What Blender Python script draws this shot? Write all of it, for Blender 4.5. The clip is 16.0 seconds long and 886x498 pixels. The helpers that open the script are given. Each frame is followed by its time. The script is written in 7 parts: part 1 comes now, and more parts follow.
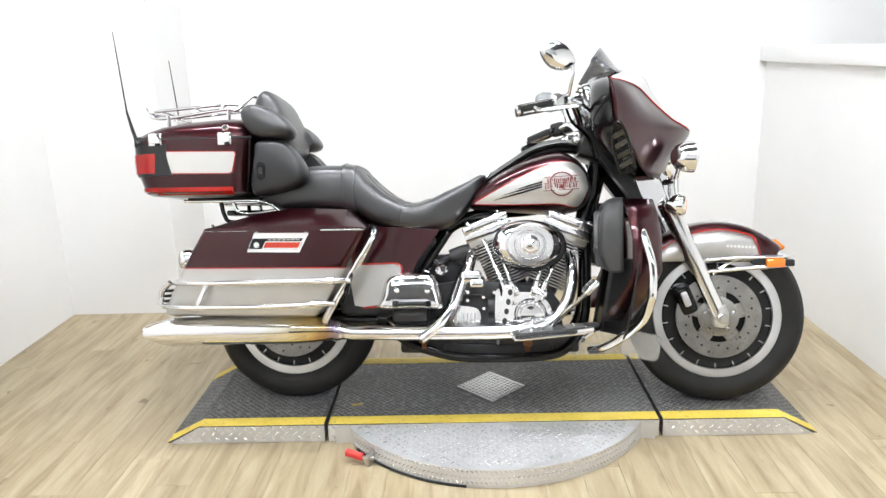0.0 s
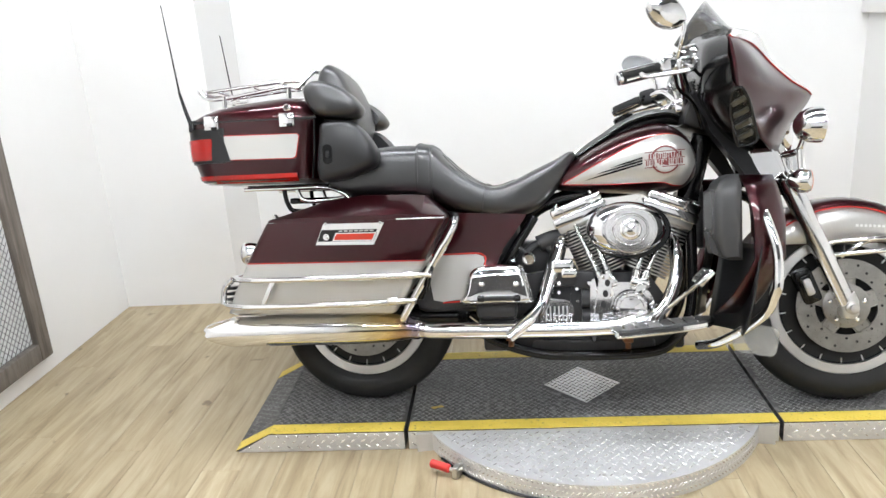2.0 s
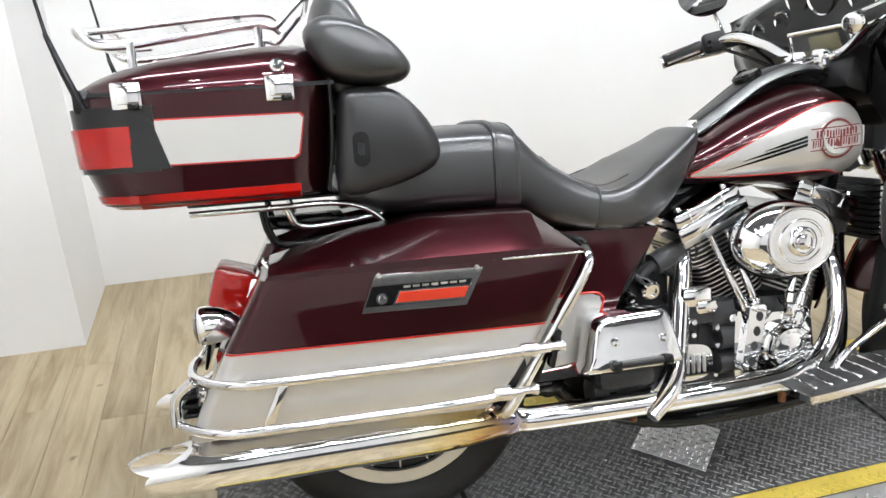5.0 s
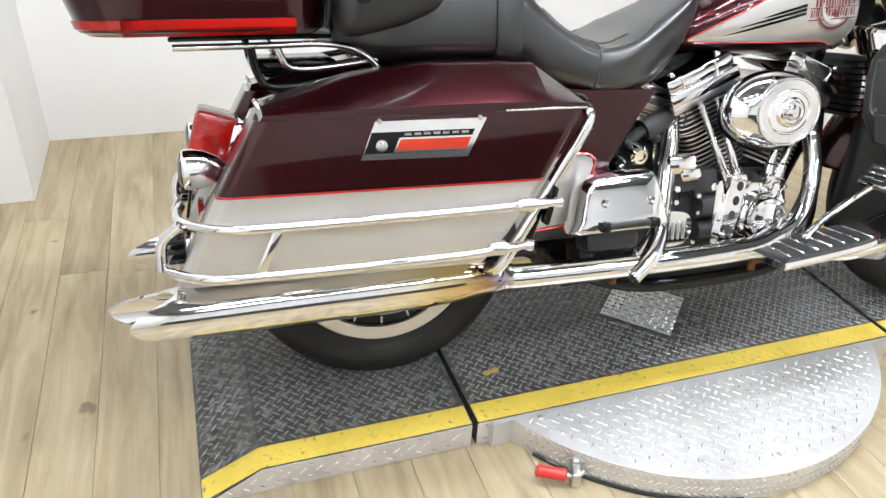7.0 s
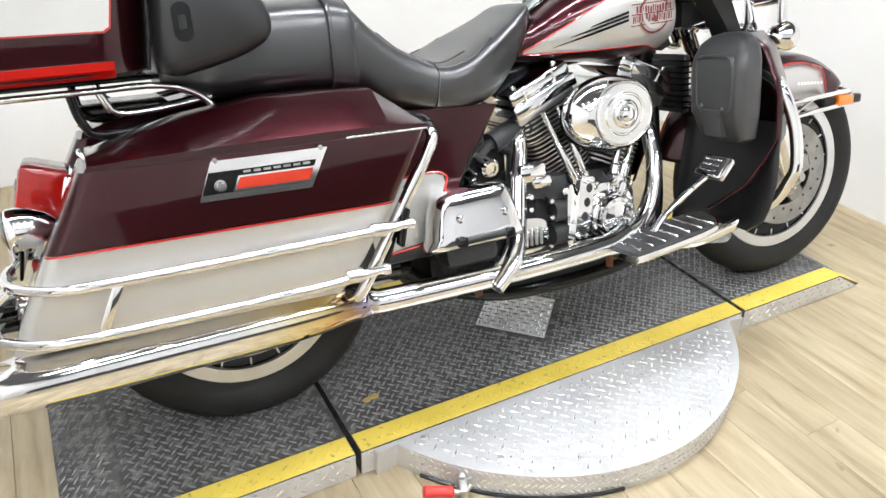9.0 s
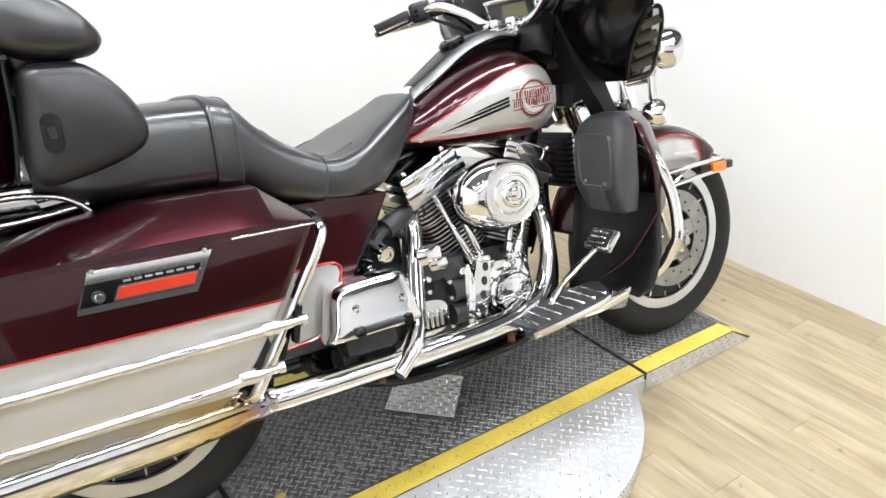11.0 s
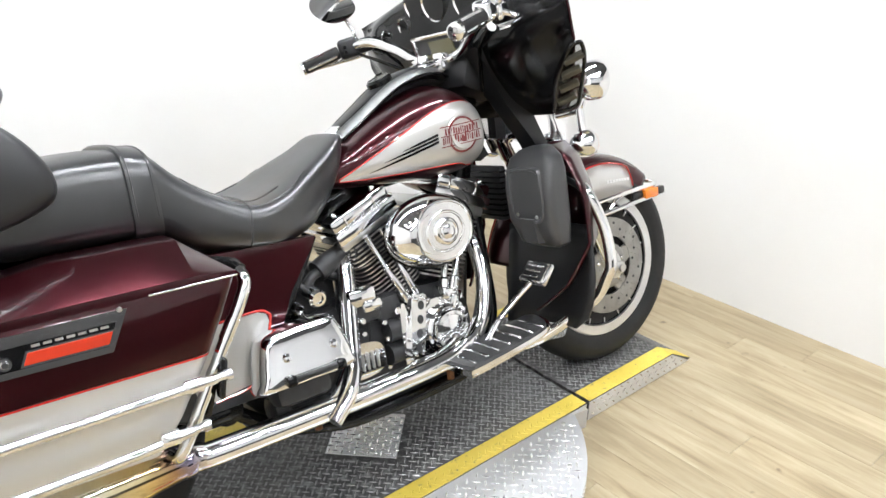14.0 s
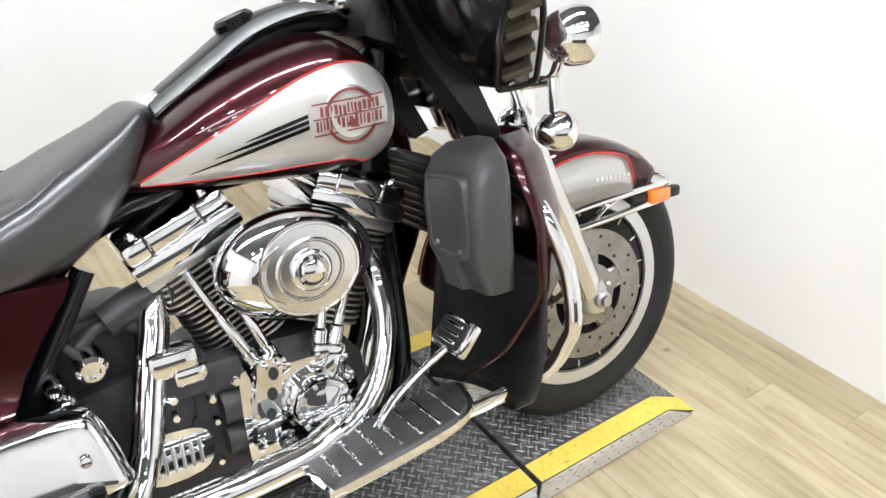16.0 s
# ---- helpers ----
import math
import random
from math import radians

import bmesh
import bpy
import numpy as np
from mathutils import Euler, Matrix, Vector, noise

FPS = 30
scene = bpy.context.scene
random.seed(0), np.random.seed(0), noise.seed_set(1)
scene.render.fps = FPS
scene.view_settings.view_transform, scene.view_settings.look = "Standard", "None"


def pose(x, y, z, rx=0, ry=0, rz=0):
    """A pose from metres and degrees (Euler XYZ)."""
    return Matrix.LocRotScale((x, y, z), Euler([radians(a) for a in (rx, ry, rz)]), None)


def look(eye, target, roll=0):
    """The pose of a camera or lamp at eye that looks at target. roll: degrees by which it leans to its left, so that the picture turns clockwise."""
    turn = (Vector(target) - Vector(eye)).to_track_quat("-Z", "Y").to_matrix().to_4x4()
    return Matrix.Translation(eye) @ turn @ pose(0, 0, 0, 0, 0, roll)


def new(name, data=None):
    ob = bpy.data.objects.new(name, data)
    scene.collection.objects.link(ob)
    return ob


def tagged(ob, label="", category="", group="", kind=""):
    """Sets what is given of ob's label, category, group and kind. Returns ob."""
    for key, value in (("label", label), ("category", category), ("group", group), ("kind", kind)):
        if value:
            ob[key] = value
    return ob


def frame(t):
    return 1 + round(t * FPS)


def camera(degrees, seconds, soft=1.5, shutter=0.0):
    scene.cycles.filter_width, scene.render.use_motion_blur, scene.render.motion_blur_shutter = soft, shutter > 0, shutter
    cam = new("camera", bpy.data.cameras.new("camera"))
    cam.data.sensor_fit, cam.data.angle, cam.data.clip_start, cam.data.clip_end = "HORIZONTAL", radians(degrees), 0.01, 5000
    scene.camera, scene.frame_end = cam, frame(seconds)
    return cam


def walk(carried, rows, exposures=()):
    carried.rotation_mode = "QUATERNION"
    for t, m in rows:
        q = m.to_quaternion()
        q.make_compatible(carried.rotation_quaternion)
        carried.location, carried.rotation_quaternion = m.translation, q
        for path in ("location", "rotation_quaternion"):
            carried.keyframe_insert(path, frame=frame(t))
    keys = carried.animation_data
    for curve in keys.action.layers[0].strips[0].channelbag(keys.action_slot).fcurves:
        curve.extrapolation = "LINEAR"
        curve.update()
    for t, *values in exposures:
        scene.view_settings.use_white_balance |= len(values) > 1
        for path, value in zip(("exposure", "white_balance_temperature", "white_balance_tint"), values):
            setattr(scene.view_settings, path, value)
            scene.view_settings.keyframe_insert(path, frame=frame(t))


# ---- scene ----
cam = camera(62.0, 16.0)
PATH = [
    (0, (-0.088, -2.491, 1.344), (-0.14, -0.563, 0.817), -1.7),
    (0.5, (-0.105, -2.466, 1.342), (-0.153, -0.536, 0.82), -1.7),
    (1, (-0.14, -2.422, 1.344), (-0.166, -0.495, 0.808), -1.3),
    (1.5, (-0.177, -2.367, 1.338), (-0.19, -0.463, 0.728), -2.2),
    (2, (-0.25, -2.227, 1.336), (-0.409, -0.326, 0.737), -3.9),
    (2.5, (-0.358, -2.042, 1.35), (-0.538, -0.176, 0.653), -4.8),
    (3, (-0.538, -1.884, 1.333), (-0.515, -0.002, 0.657), -3.9),
    (3.5, (-0.669, -1.707, 1.328), (-0.564, 0.15, 0.593), -5.1),
    (3.7, (-0.686, -1.61, 1.317), (-0.563, 0.268, 0.64), -4.2),
    (5.8, (-1.103, -1.165, 1.3), (-0.477, 0.504, 0.393), 1.0),
    (6, (-1.104, -1.171, 1.285), (-0.471, 0.482, 0.355), 1.6),
    (6.5, (-1.098, -1.175, 1.262), (-0.477, 0.43, 0.241), 3.5),
    (7, (-1.084, -1.188, 1.237), (-0.484, 0.393, 0.169), 3.8),
    (7.5, (-1.067, -1.185, 1.236), (-0.421, 0.378, 0.169), 3.2),
    (8, (-1.036, -1.2, 1.24), (-0.312, 0.335, 0.182), 2.4),
    (8.5, (-1.015, -1.208, 1.243), (-0.214, 0.31, 0.217), 2.6),
    (9, (-1.012, -1.204, 1.251), (-0.148, 0.286, 0.234), 2.3),
    (9.5, (-0.996, -1.208, 1.26), (-0.076, 0.259, 0.259), 2.3),
    (10, (-0.983, -1.21, 1.272), (0.011, 0.248, 0.332), 2.1),
    (12.5, (-0.93, -1.23, 1.323), (0.209, 0.198, 0.51), 1.5),
    (13, (-0.921, -1.23, 1.329), (0.243, 0.188, 0.532), 1.2),
    (13.5, (-0.911, -1.23, 1.331), (0.268, 0.18, 0.543), 0.9),
    (14, (-0.903, -1.219, 1.33), (0.293, 0.169, 0.528), 1.2),
    (14.5, (-0.865, -1.194, 1.318), (0.339, 0.179, 0.501), 0.6),
    (15, (-0.685, -1.112, 1.29), (0.502, 0.24, 0.416), 1.2),
    (15.5, (-0.464, -1.06, 1.3), (0.586, 0.363, 0.366), 1.5),
    (16, (-0.274, -0.87, 1.273), (0.788, 0.493, 0.266), 3.9),
]
walk(cam, [(t, look(eye, target, roll)) for t, eye, target, roll in PATH], [(0.0, 0.10), (1.0, 0.04), (2.0, -0.05), (3.5, -0.08), (6.0, 0.04), (7.0, 0.10), (9.0, 0.17), (13.0, 0.09), (16.0, 0.09)])

# ---- world and light ----
world = bpy.data.worlds.new("world")
scene.world = world
world.use_nodes = True
world.node_tree.nodes["Background"].inputs[0].default_value = (0.9, 0.95, 1.0, 1)
world.node_tree.nodes["Background"].inputs[1].default_value = 0.05


# ---- building tools ----
def part(name, bm, material, parent=None, label="", sharp=38):
    """One mesh object from a bmesh, under a thing or a part."""
    bmesh.ops.recalc_face_normals(bm, faces=bm.faces)
    me = bpy.data.meshes.new(name)
    bm.to_mesh(me)
    bm.free()
    for m in material if isinstance(material, (list, tuple)) else [material]:
        me.materials.append(m)
    me.shade_smooth()
    me.set_sharp_from_angle(angle=radians(sharp))
    ob = new(name, me)
    if parent and parent.parent and parent.parent.parent:
        parent = parent.parent
    ob.parent = parent
    if label:
        ob["label"] = label
    return ob


def thing(name, label, category, m=None, group="", kind=""):
    """An empty that carries the parts of one thing."""
    ob = new(name)
    ob.empty_display_size = 0.05
    if m is not None:
        ob.matrix_world = m
    return tagged(ob, label, category, group, kind)


def box(bm, c, s, bevel=0.0, m=None, seg=2):
    """A bevelled box about c with the sides s, turned by m."""
    made = bmesh.ops.create_cube(bm, size=1)["verts"]
    bmesh.ops.scale(bm, vec=s, verts=made)
    if bevel:
        edges = list({e for v in made for e in v.link_edges})
        made = bmesh.ops.bevel(bm, geom=edges, offset=bevel, segments=seg, affect="EDGES", profile=0.5)["verts"] or made
        made = list({v for f in {f for v in made for f in v.link_faces} for v in f.verts})
    if m is not None:
        bmesh.ops.transform(bm, matrix=m, verts=made)
    bmesh.ops.translate(bm, vec=c, verts=made)
    return made


def catmull(pts, n=6, closed=False):
    """A smooth line through pts."""
    pts = [Vector(p) for p in pts]
    out, k = [], len(pts)
    for i in range(k if closed else k - 1):
        a, b = pts[i], pts[(i + 1) % k]
        p = pts[i - 1] if closed or i else a * 2 - b
        q = pts[(i + 2) % k] if closed or i + 2 < k else b * 2 - a
        for j in range(n):
            t = j / n
            out.append(0.5 * (2 * a + (b - p) * t + (2 * p - 5 * a + 4 * b - q) * t * t + (3 * a - p - 3 * b + q) * t ** 3))
    return out if closed else out + [pts[-1]]


def bridge(bm, rings, cap=True, loop=True):
    """Skin a row of rings that all have the same count."""
    rows = [[bm.verts.new(p) for p in r] for r in rings]
    n = len(rows[0])
    for a, b in zip(rows, rows[1:]):
        for i in range(n if loop else n - 1):
            j = (i + 1) % n
            bm.faces.new((a[i], a[j], b[j], b[i]))
    if cap and loop:
        bm.faces.new(rows[0][::-1])
        bm.faces.new(rows[-1])
    return rows


def tube(bm, pts, r, seg=12, smooth=0, flat=1.0):
    """A round bar along pts; r is one radius or one for each point."""
    pts = [Vector(p) for p in pts]
    rs = list(r) if isinstance(r, (list, tuple)) else [r] * len(pts)
    if smooth:
        fine = catmull(pts, smooth)
        rs = [rs[min(i // smooth, len(rs) - 1)] + (rs[min(i // smooth + 1, len(rs) - 1)] - rs[min(i // smooth, len(rs) - 1)]) * (i % smooth) / smooth for i in range(len(fine))]
        pts = fine
    side = None
    rings = []
    for i, p in enumerate(pts):
        d = (pts[min(i + 1, len(pts) - 1)] - pts[max(i - 1, 0)]).normalized()
        if side is None:
            side = d.orthogonal().normalized() if abs(d.z) > 0.9 else Vector((0, 0, 1)).cross(d).normalized()
        side = (side - d * side.dot(d)).normalized()
        up = d.cross(side)
        rings.append([p + (side * math.cos(a) + up * math.sin(a) * flat) * rs[i] for a in (2 * math.pi * k / seg for k in range(seg))])
    bridge(bm, rings)


def lathe(bm, profile, origin, axis, seg=32, squash=1.0, up=(0, 0, 1)):
    """Turn (radius, height) pairs round an axis."""
    d = Vector(axis).normalized()
    x = Vector(up).cross(d)
    x = x.normalized() if x.length > 1e-4 else d.orthogonal().normalized()
    y = d.cross(x)
    o = Vector(origin)
    bridge(bm, [[o + d * h + (x * math.cos(a) + y * math.sin(a) * squash) * max(r, 1e-4) for a in (2 * math.pi * k / seg for k in range(seg))] for r, h in profile])


def prism(bm, outline, v0, v1, bevel=0.0, seg=2):
    """An outline in (u, w) as a plate from v0 to v1."""
    old = set(bm.verts)
    bridge(bm, [[(u, v, w) for u, w in outline] for v in (v0, v1)])
    if bevel:
        fresh = [v for v in bm.verts if v not in old]
        edges = list({e for v in fresh for e in v.link_edges if e.calc_face_angle(0) > 0.5})
        bmesh.ops.bevel(bm, geom=edges, offset=bevel, segments=seg, affect="EDGES", profile=0.5)


def oval(u, cw, a, b, n=2.6, k=32, cv=0.0):
    """A superellipse across the vehicle at u."""
    out = []
    for i in range(k):
        t = 2 * math.pi * i / k
        c, s = math.cos(t), math.sin(t)
        out.append((u, cv + a * math.copysign(abs(c) ** (2 / n), c), cw + b * math.copysign(abs(s) ** (2 / n), s)))
    return out


def stations(rows, n=5):
    """Smooth rows of numbers between stations."""
    out = []
    rows = [np.array(r, float) for r in rows]
    for i in range(len(rows) - 1):
        a, b = rows[i], rows[i + 1]
        p = rows[i - 1] if i else 2 * a - b
        q = rows[i + 2] if i + 2 < len(rows) else 2 * b - a
        for j in range(n):
            t = j / n
            out.append(0.5 * (2 * a + (b - p) * t + (2 * p - 5 * a + 4 * b - q) * t * t + (3 * a - p - 3 * b + q) * t ** 3))
    return out + [rows[-1]]


def sheet(bm, grid):
    """Faces over a grid of points."""
    rows = [[bm.verts.new(p) for p in r] for r in grid]
    for a, b in zip(rows, rows[1:]):
        for i in range(len(a) - 1):
            bm.faces.new((a[i], a[i + 1], b[i + 1], b[i]))


def rounded(w, h, r, n=4):
    """A rectangle about the origin with round corners."""
    out = []
    for cx, cy, a0 in ((w / 2 - r, h / 2 - r, 0), (-w / 2 + r, h / 2 - r, 90), (-w / 2 + r, -h / 2 + r, 180), (w / 2 - r, -h / 2 + r, 270)):
        for i in range(n + 1):
            a = radians(a0 + 90 * i / n)
            out.append((cx + r * math.cos(a), cy + r * math.sin(a)))
    return out


# ---- materials ----
class Mat:
    """A node material with the usual pieces at hand."""

    def __init__(self, name, color=(0.5, 0.5, 0.5), rough=0.5, metal=0.0, **extra):
        self.m = bpy.data.materials.new(name)
        self.m.use_nodes = True
        self.t = self.m.node_tree
        self.b = self.t.nodes["Principled BSDF"]
        self.b.inputs["Base Color"].default_value = (*color, 1)
        self.b.inputs["Roughness"].default_value = rough
        self.b.inputs["Metallic"].default_value = metal
        for k, v in extra.items():
            self.b.inputs[k.replace("_", " ")].default_value = v

    def n(self, kind, **vals):
        node = self.t.nodes.new(kind)
        for k, v in vals.items():
            node.inputs[k.replace("_", " ")].default_value = v
        return node

    def link(self, a, b):
        self.t.links.new(a, b)

    def coords(self, stretch=(1, 1, 1)):
        c = self.n("ShaderNodeTexCoord")
        mp = self.n("ShaderNodeMapping")
        mp.inputs["Scale"].default_value = stretch
        self.link(c.outputs["Object"], mp.inputs["Vector"])
        return mp.outputs["Vector"]

    def noise(self, scale, detail=4.0, stretch=(1, 1, 1), rough=0.55):
        node = self.n("ShaderNodeTexNoise", Scale=scale, Detail=detail, Roughness=rough)
        self.link(self.coords(stretch), node.inputs["Vector"])
        return node.outputs["Fac"]

    def ramp(self, fac, *stops):
        r = self.n("ShaderNodeValToRGB")
        while len(r.color_ramp.elements) < len(stops):
            r.color_ramp.elements.new(0.5)
        for e, (p, c) in zip(r.color_ramp.elements, stops):
            e.position = p
            e.color = (*c, 1) if len(c) == 3 else c
        self.link(fac, r.inputs["Fac"])
        return r.outputs["Color"]

    def mix(self, fac, a, b, mode="MIX"):
        x = self.n("ShaderNodeMix")
        x.data_type, x.blend_type = "RGBA", mode
        if isinstance(fac, float):
            x.inputs[0].default_value = fac
        else:
            self.link(fac, x.inputs[0])
        for s, v in ((6, a), (7, b)):
            if isinstance(v, tuple):
                x.inputs[s].default_value = (*v, 1)
            else:
                self.link(v, x.inputs[s])
        return x.outputs[2]

    def color(self, out):
        self.link(out, self.b.inputs["Base Color"])
        return self

    def rough(self, fac, lo, hi):
        mr = self.n("ShaderNodeMapRange")
        mr.inputs["To Min"].default_value, mr.inputs["To Max"].default_value = lo, hi
        self.link(fac, mr.inputs["Value"])
        self.link(mr.outputs[0], self.b.inputs["Roughness"])
        return self

    def bump(self, fac, strength=0.2, dist=0.002):
        b = self.n("ShaderNodeBump", Strength=strength, Distance=dist)
        self.link(fac, b.inputs["Height"])
        self.link(b.outputs[0], self.b.inputs["Normal"])
        return self


def grained(name, a, b, scale, rough, bump=0.15, dist=0.001, metal=0.0, stretch=(1, 1, 1), fine=None, **extra):
    """A surface that wavers between two colours, with fine relief."""
    k = Mat(name, a, rough[0], metal, **extra)
    big = k.noise(scale, 5, stretch)
    k.color(k.ramp(big, (0.3, a), (0.7, b)))
    small = k.noise(fine or scale * 12, 3, stretch)
    k.rough(small, *rough)
    if bump:
        k.bump(small, bump, dist)
    return k.m


WALL = grained("white_paint", (0.755, 0.745, 0.732), (0.795, 0.79, 0.78), 1.3, (0.5, 0.7), 0.08, 0.001)
CEILING = grained("ceiling_paint", (0.10, 0.10, 0.105), (0.14, 0.14, 0.145), 2.0, (0.7, 0.9), 0.05)
MAROON = grained("maroon_paint", (0.036, 0.0027, 0.0054), (0.042, 0.0033, 0.0064), 3.0, (0.28, 0.31), 0.0, metal=0.85, Coat_Weight=0.8, Coat_Roughness=0.03)
SILVER = grained("silver_paint", (0.50, 0.49, 0.465), (0.54, 0.53, 0.505), 3.0, (0.30, 0.35), 0.0, metal=0.55, Coat_Weight=1.0, Coat_Roughness=0.03, Coat_IOR=1.6)
CHROME = grained("chrome", (0.83, 0.83, 0.84), (0.88, 0.88, 0.88), 6.0, (0.035, 0.06), 0.0, metal=1.0)
ALUMINIUM = grained("cast_aluminium", (0.60, 0.60, 0.60), (0.70, 0.70, 0.69), 9.0, (0.28, 0.40), 0.15, 0.0008, metal=1.0)
STEEL = grained("brushed_steel", (0.45, 0.44, 0.42), (0.58, 0.57, 0.55), 14.0, (0.25, 0.42), 0.1, 0.0005, metal=1.0)
DULL = grained("dull_brushed_grey", (0.12, 0.12, 0.118), (0.17, 0.17, 0.165), 14.0, (0.36, 0.48), 0.1, 0.0005, metal=0.9, stretch=(1, 6, 6))
BLACK = grained("gloss_black", (0.003, 0.003, 0.0032), (0.005, 0.005, 0.0053), 4.0, (0.10, 0.18), 0.0, Specular_IOR_Level=0.33)
PLASTIC = grained("black_plastic", (0.010, 0.010, 0.0108), (0.015, 0.015, 0.0156), 8.0, (0.26, 0.36), 0.10, 0.0005, fine=350, Specular_IOR_Level=0.38)
GREYPLASTIC = grained("grey_plastic", (0.044, 0.044, 0.046), (0.058, 0.0575, 0.058), 8.0, (0.30, 0.42), 0.1, 0.0005, fine=350, Specular_IOR_Level=0.45)
PODGREY = grained("pod_grey_plastic", (0.014, 0.014, 0.015), (0.020, 0.020, 0.021), 8.0, (0.30, 0.42), 0.1, 0.0005, fine=350, Specular_IOR_Level=0.5)
ENGINE = grained("engine_black", (0.020, 0.020, 0.0212), (0.034, 0.034, 0.0355), 20.0, (0.30, 0.46), 0.4, 0.0012, fine=420, Specular_IOR_Level=0.35)
RUBBER = grained("tyre_rubber", (0.010, 0.010, 0.010), (0.017, 0.0168, 0.0165), 9.0, (0.5, 0.7), 0.2, 0.001, Specular_IOR_Level=0.3)
LEATHER = Mat("black_leather", (0.008, 0.008, 0.0085), 0.3, 0.0, Specular_IOR_Level=1.0)
_a, _b, _c = LEATHER.noise(4.5, 6), LEATHER.noise(260, 3), LEATHER.noise(22, 5)
LEATHER.color(LEATHER.mix(LEATHER.ramp(_a, (0.56, (0, 0, 0)), (0.72, (1, 1, 1))), LEATHER.ramp(_c, (0.3, (0.0062, 0.0062, 0.0068)), (0.7, (0.0105, 0.0105, 0.0112))), (0.030, 0.021, 0.015)))
LEATHER = LEATHER.rough(_c, 0.29, 0.37).bump(_b, 0.02, 0.0002).m
REDLENS = Mat("red_lens", (0.22, 0.006, 0.004), 0.16, 0.0, Coat_Weight=0.25, Coat_Roughness=0.03)
_lens = REDLENS.noise(9.0)
REDLENS = REDLENS.color(REDLENS.ramp(_lens, (0.3, (0.34, 0.006, 0.004)), (0.7, (0.46, 0.010, 0.006)))).m
DARKLENS = Mat("smoked_lens", (0.010, 0.006, 0.006), 0.08, 0.0, Coat_Weight=1.0).m
AMBER = Mat("amber_lens", (0.85, 0.22, 0.01), 0.12, 0.0, Coat_Weight=1.0, Transmission_Weight=0.15).m
ORANGE = Mat("orange_reflector", (0.46, 0.028, 0.007), 0.3, 0.0, Coat_Weight=0.3).m
PINSTRIPE = Mat("red_pinstripe", (0.45, 0.022, 0.016), 0.25, 0.0, Coat_Weight=1.0).m
SMOKE = Mat("smoked_glass", (0.05, 0.05, 0.055), 0.05, 0.0, Alpha=0.72, Coat_Weight=1.0).m
GLASS = Mat("lamp_glass", (0.9, 0.9, 0.9), 0.02, 0.0, Transmission_Weight=0.9).m
BARS = Mat("lettering_white", (0.75, 0.75, 0.73), 0.4).m
HEATED = Mat("heat_tinted_chrome", (0.80, 0.74, 0.60), 0.07, 1.0)
_pos = HEATED.n("ShaderNodeSeparateXYZ")
HEATED.link(HEATED.coords(), _pos.inputs[0])
_along = HEATED.n("ShaderNodeMapRange")
_along.inputs["From Min"].default_value, _along.inputs["From Max"].default_value = -0.90, -0.55
HEATED.link(_pos.outputs["X"], _along.inputs["Value"])
_sway = HEATED.n("ShaderNodeMath")
_sway.operation = "MULTIPLY_ADD"
_sway.inputs[1].default_value, _sway.inputs[2].default_value = 0.35, -0.175
HEATED.link(HEATED.noise(14, 3), _sway.inputs[0])
_sum = HEATED.n("ShaderNodeMath")
HEATED.link(_along.outputs[0], _sum.inputs[0])
HEATED.link(_sway.outputs[0], _sum.inputs[1])
HEATED.color(HEATED.ramp(_sum.outputs[0], (0.10, (0.85, 0.85, 0.86)), (0.42, (0.84, 0.78, 0.58)), (0.66, (0.72, 0.56, 0.28)), (0.80, (0.42, 0.27, 0.16)), (0.90, (0.34, 0.30, 0.40)), (1.0, (0.68, 0.64, 0.58))))
HEATED = HEATED.m
RUST = grained("rusty_steel", (0.10, 0.035, 0.012), (0.24, 0.10, 0.035), 60.0, (0.6, 0.85), 0.4, 0.001, metal=0.2)
YELLOW = Mat("yellow_line_paint", (0.70, 0.56, 0.05), 0.55)
_y = YELLOW.noise(7, 6)
_y2 = YELLOW.noise(60, 4)
YELLOW.color(YELLOW.mix(YELLOW.ramp(_y2, (0.60, (0, 0, 0)), (0.72, (1, 1, 1))), YELLOW.ramp(_y, (0.3, (0.62, 0.47, 0.06)), (0.7, (0.78, 0.60, 0.11))), (0.30, 0.25, 0.09)))
YELLOW = YELLOW.bump(_y2, 0.3, 0.001).m
DARKPLATE = Mat("worn_dark_plate", (0.06, 0.06, 0.06), 0.5, 0.3, Specular_IOR_Level=0.3)
_d, _d2 = DARKPLATE.noise(3.5, 8), DARKPLATE.noise(45, 5)
DARKPLATE.color(DARKPLATE.mix(DARKPLATE.ramp(_d2, (0.48, (0, 0, 0)), (0.75, (1, 1, 1))), DARKPLATE.ramp(_d, (0.3, (0.042, 0.042, 0.043)), (0.7, (0.104, 0.103, 0.100))), (0.26, 0.26, 0.26)))
DARKPLATE = DARKPLATE.rough(_d2, 0.35, 0.6).bump(_d2, 0.25, 0.001).m
LIGHTPLATE = Mat("bright_diamond_plate", (0.6, 0.6, 0.6), 0.3, 0.6)
_l, _l2 = LIGHTPLATE.noise(4, 8), LIGHTPLATE.noise(70, 4)
LIGHTPLATE.color(LIGHTPLATE.ramp(_l, (0.3, (0.56, 0.56, 0.565)), (0.7, (0.72, 0.72, 0.725))))
LIGHTLUG = grained("bright_lug_steel", (0.80, 0.80, 0.80), (0.90, 0.90, 0.90), 6.0, (0.16, 0.26), 0.0, metal=0.85)
LIGHTPLATE = LIGHTPLATE.rough(_l2, 0.28, 0.5).bump(_l2, 0.15, 0.0008).m


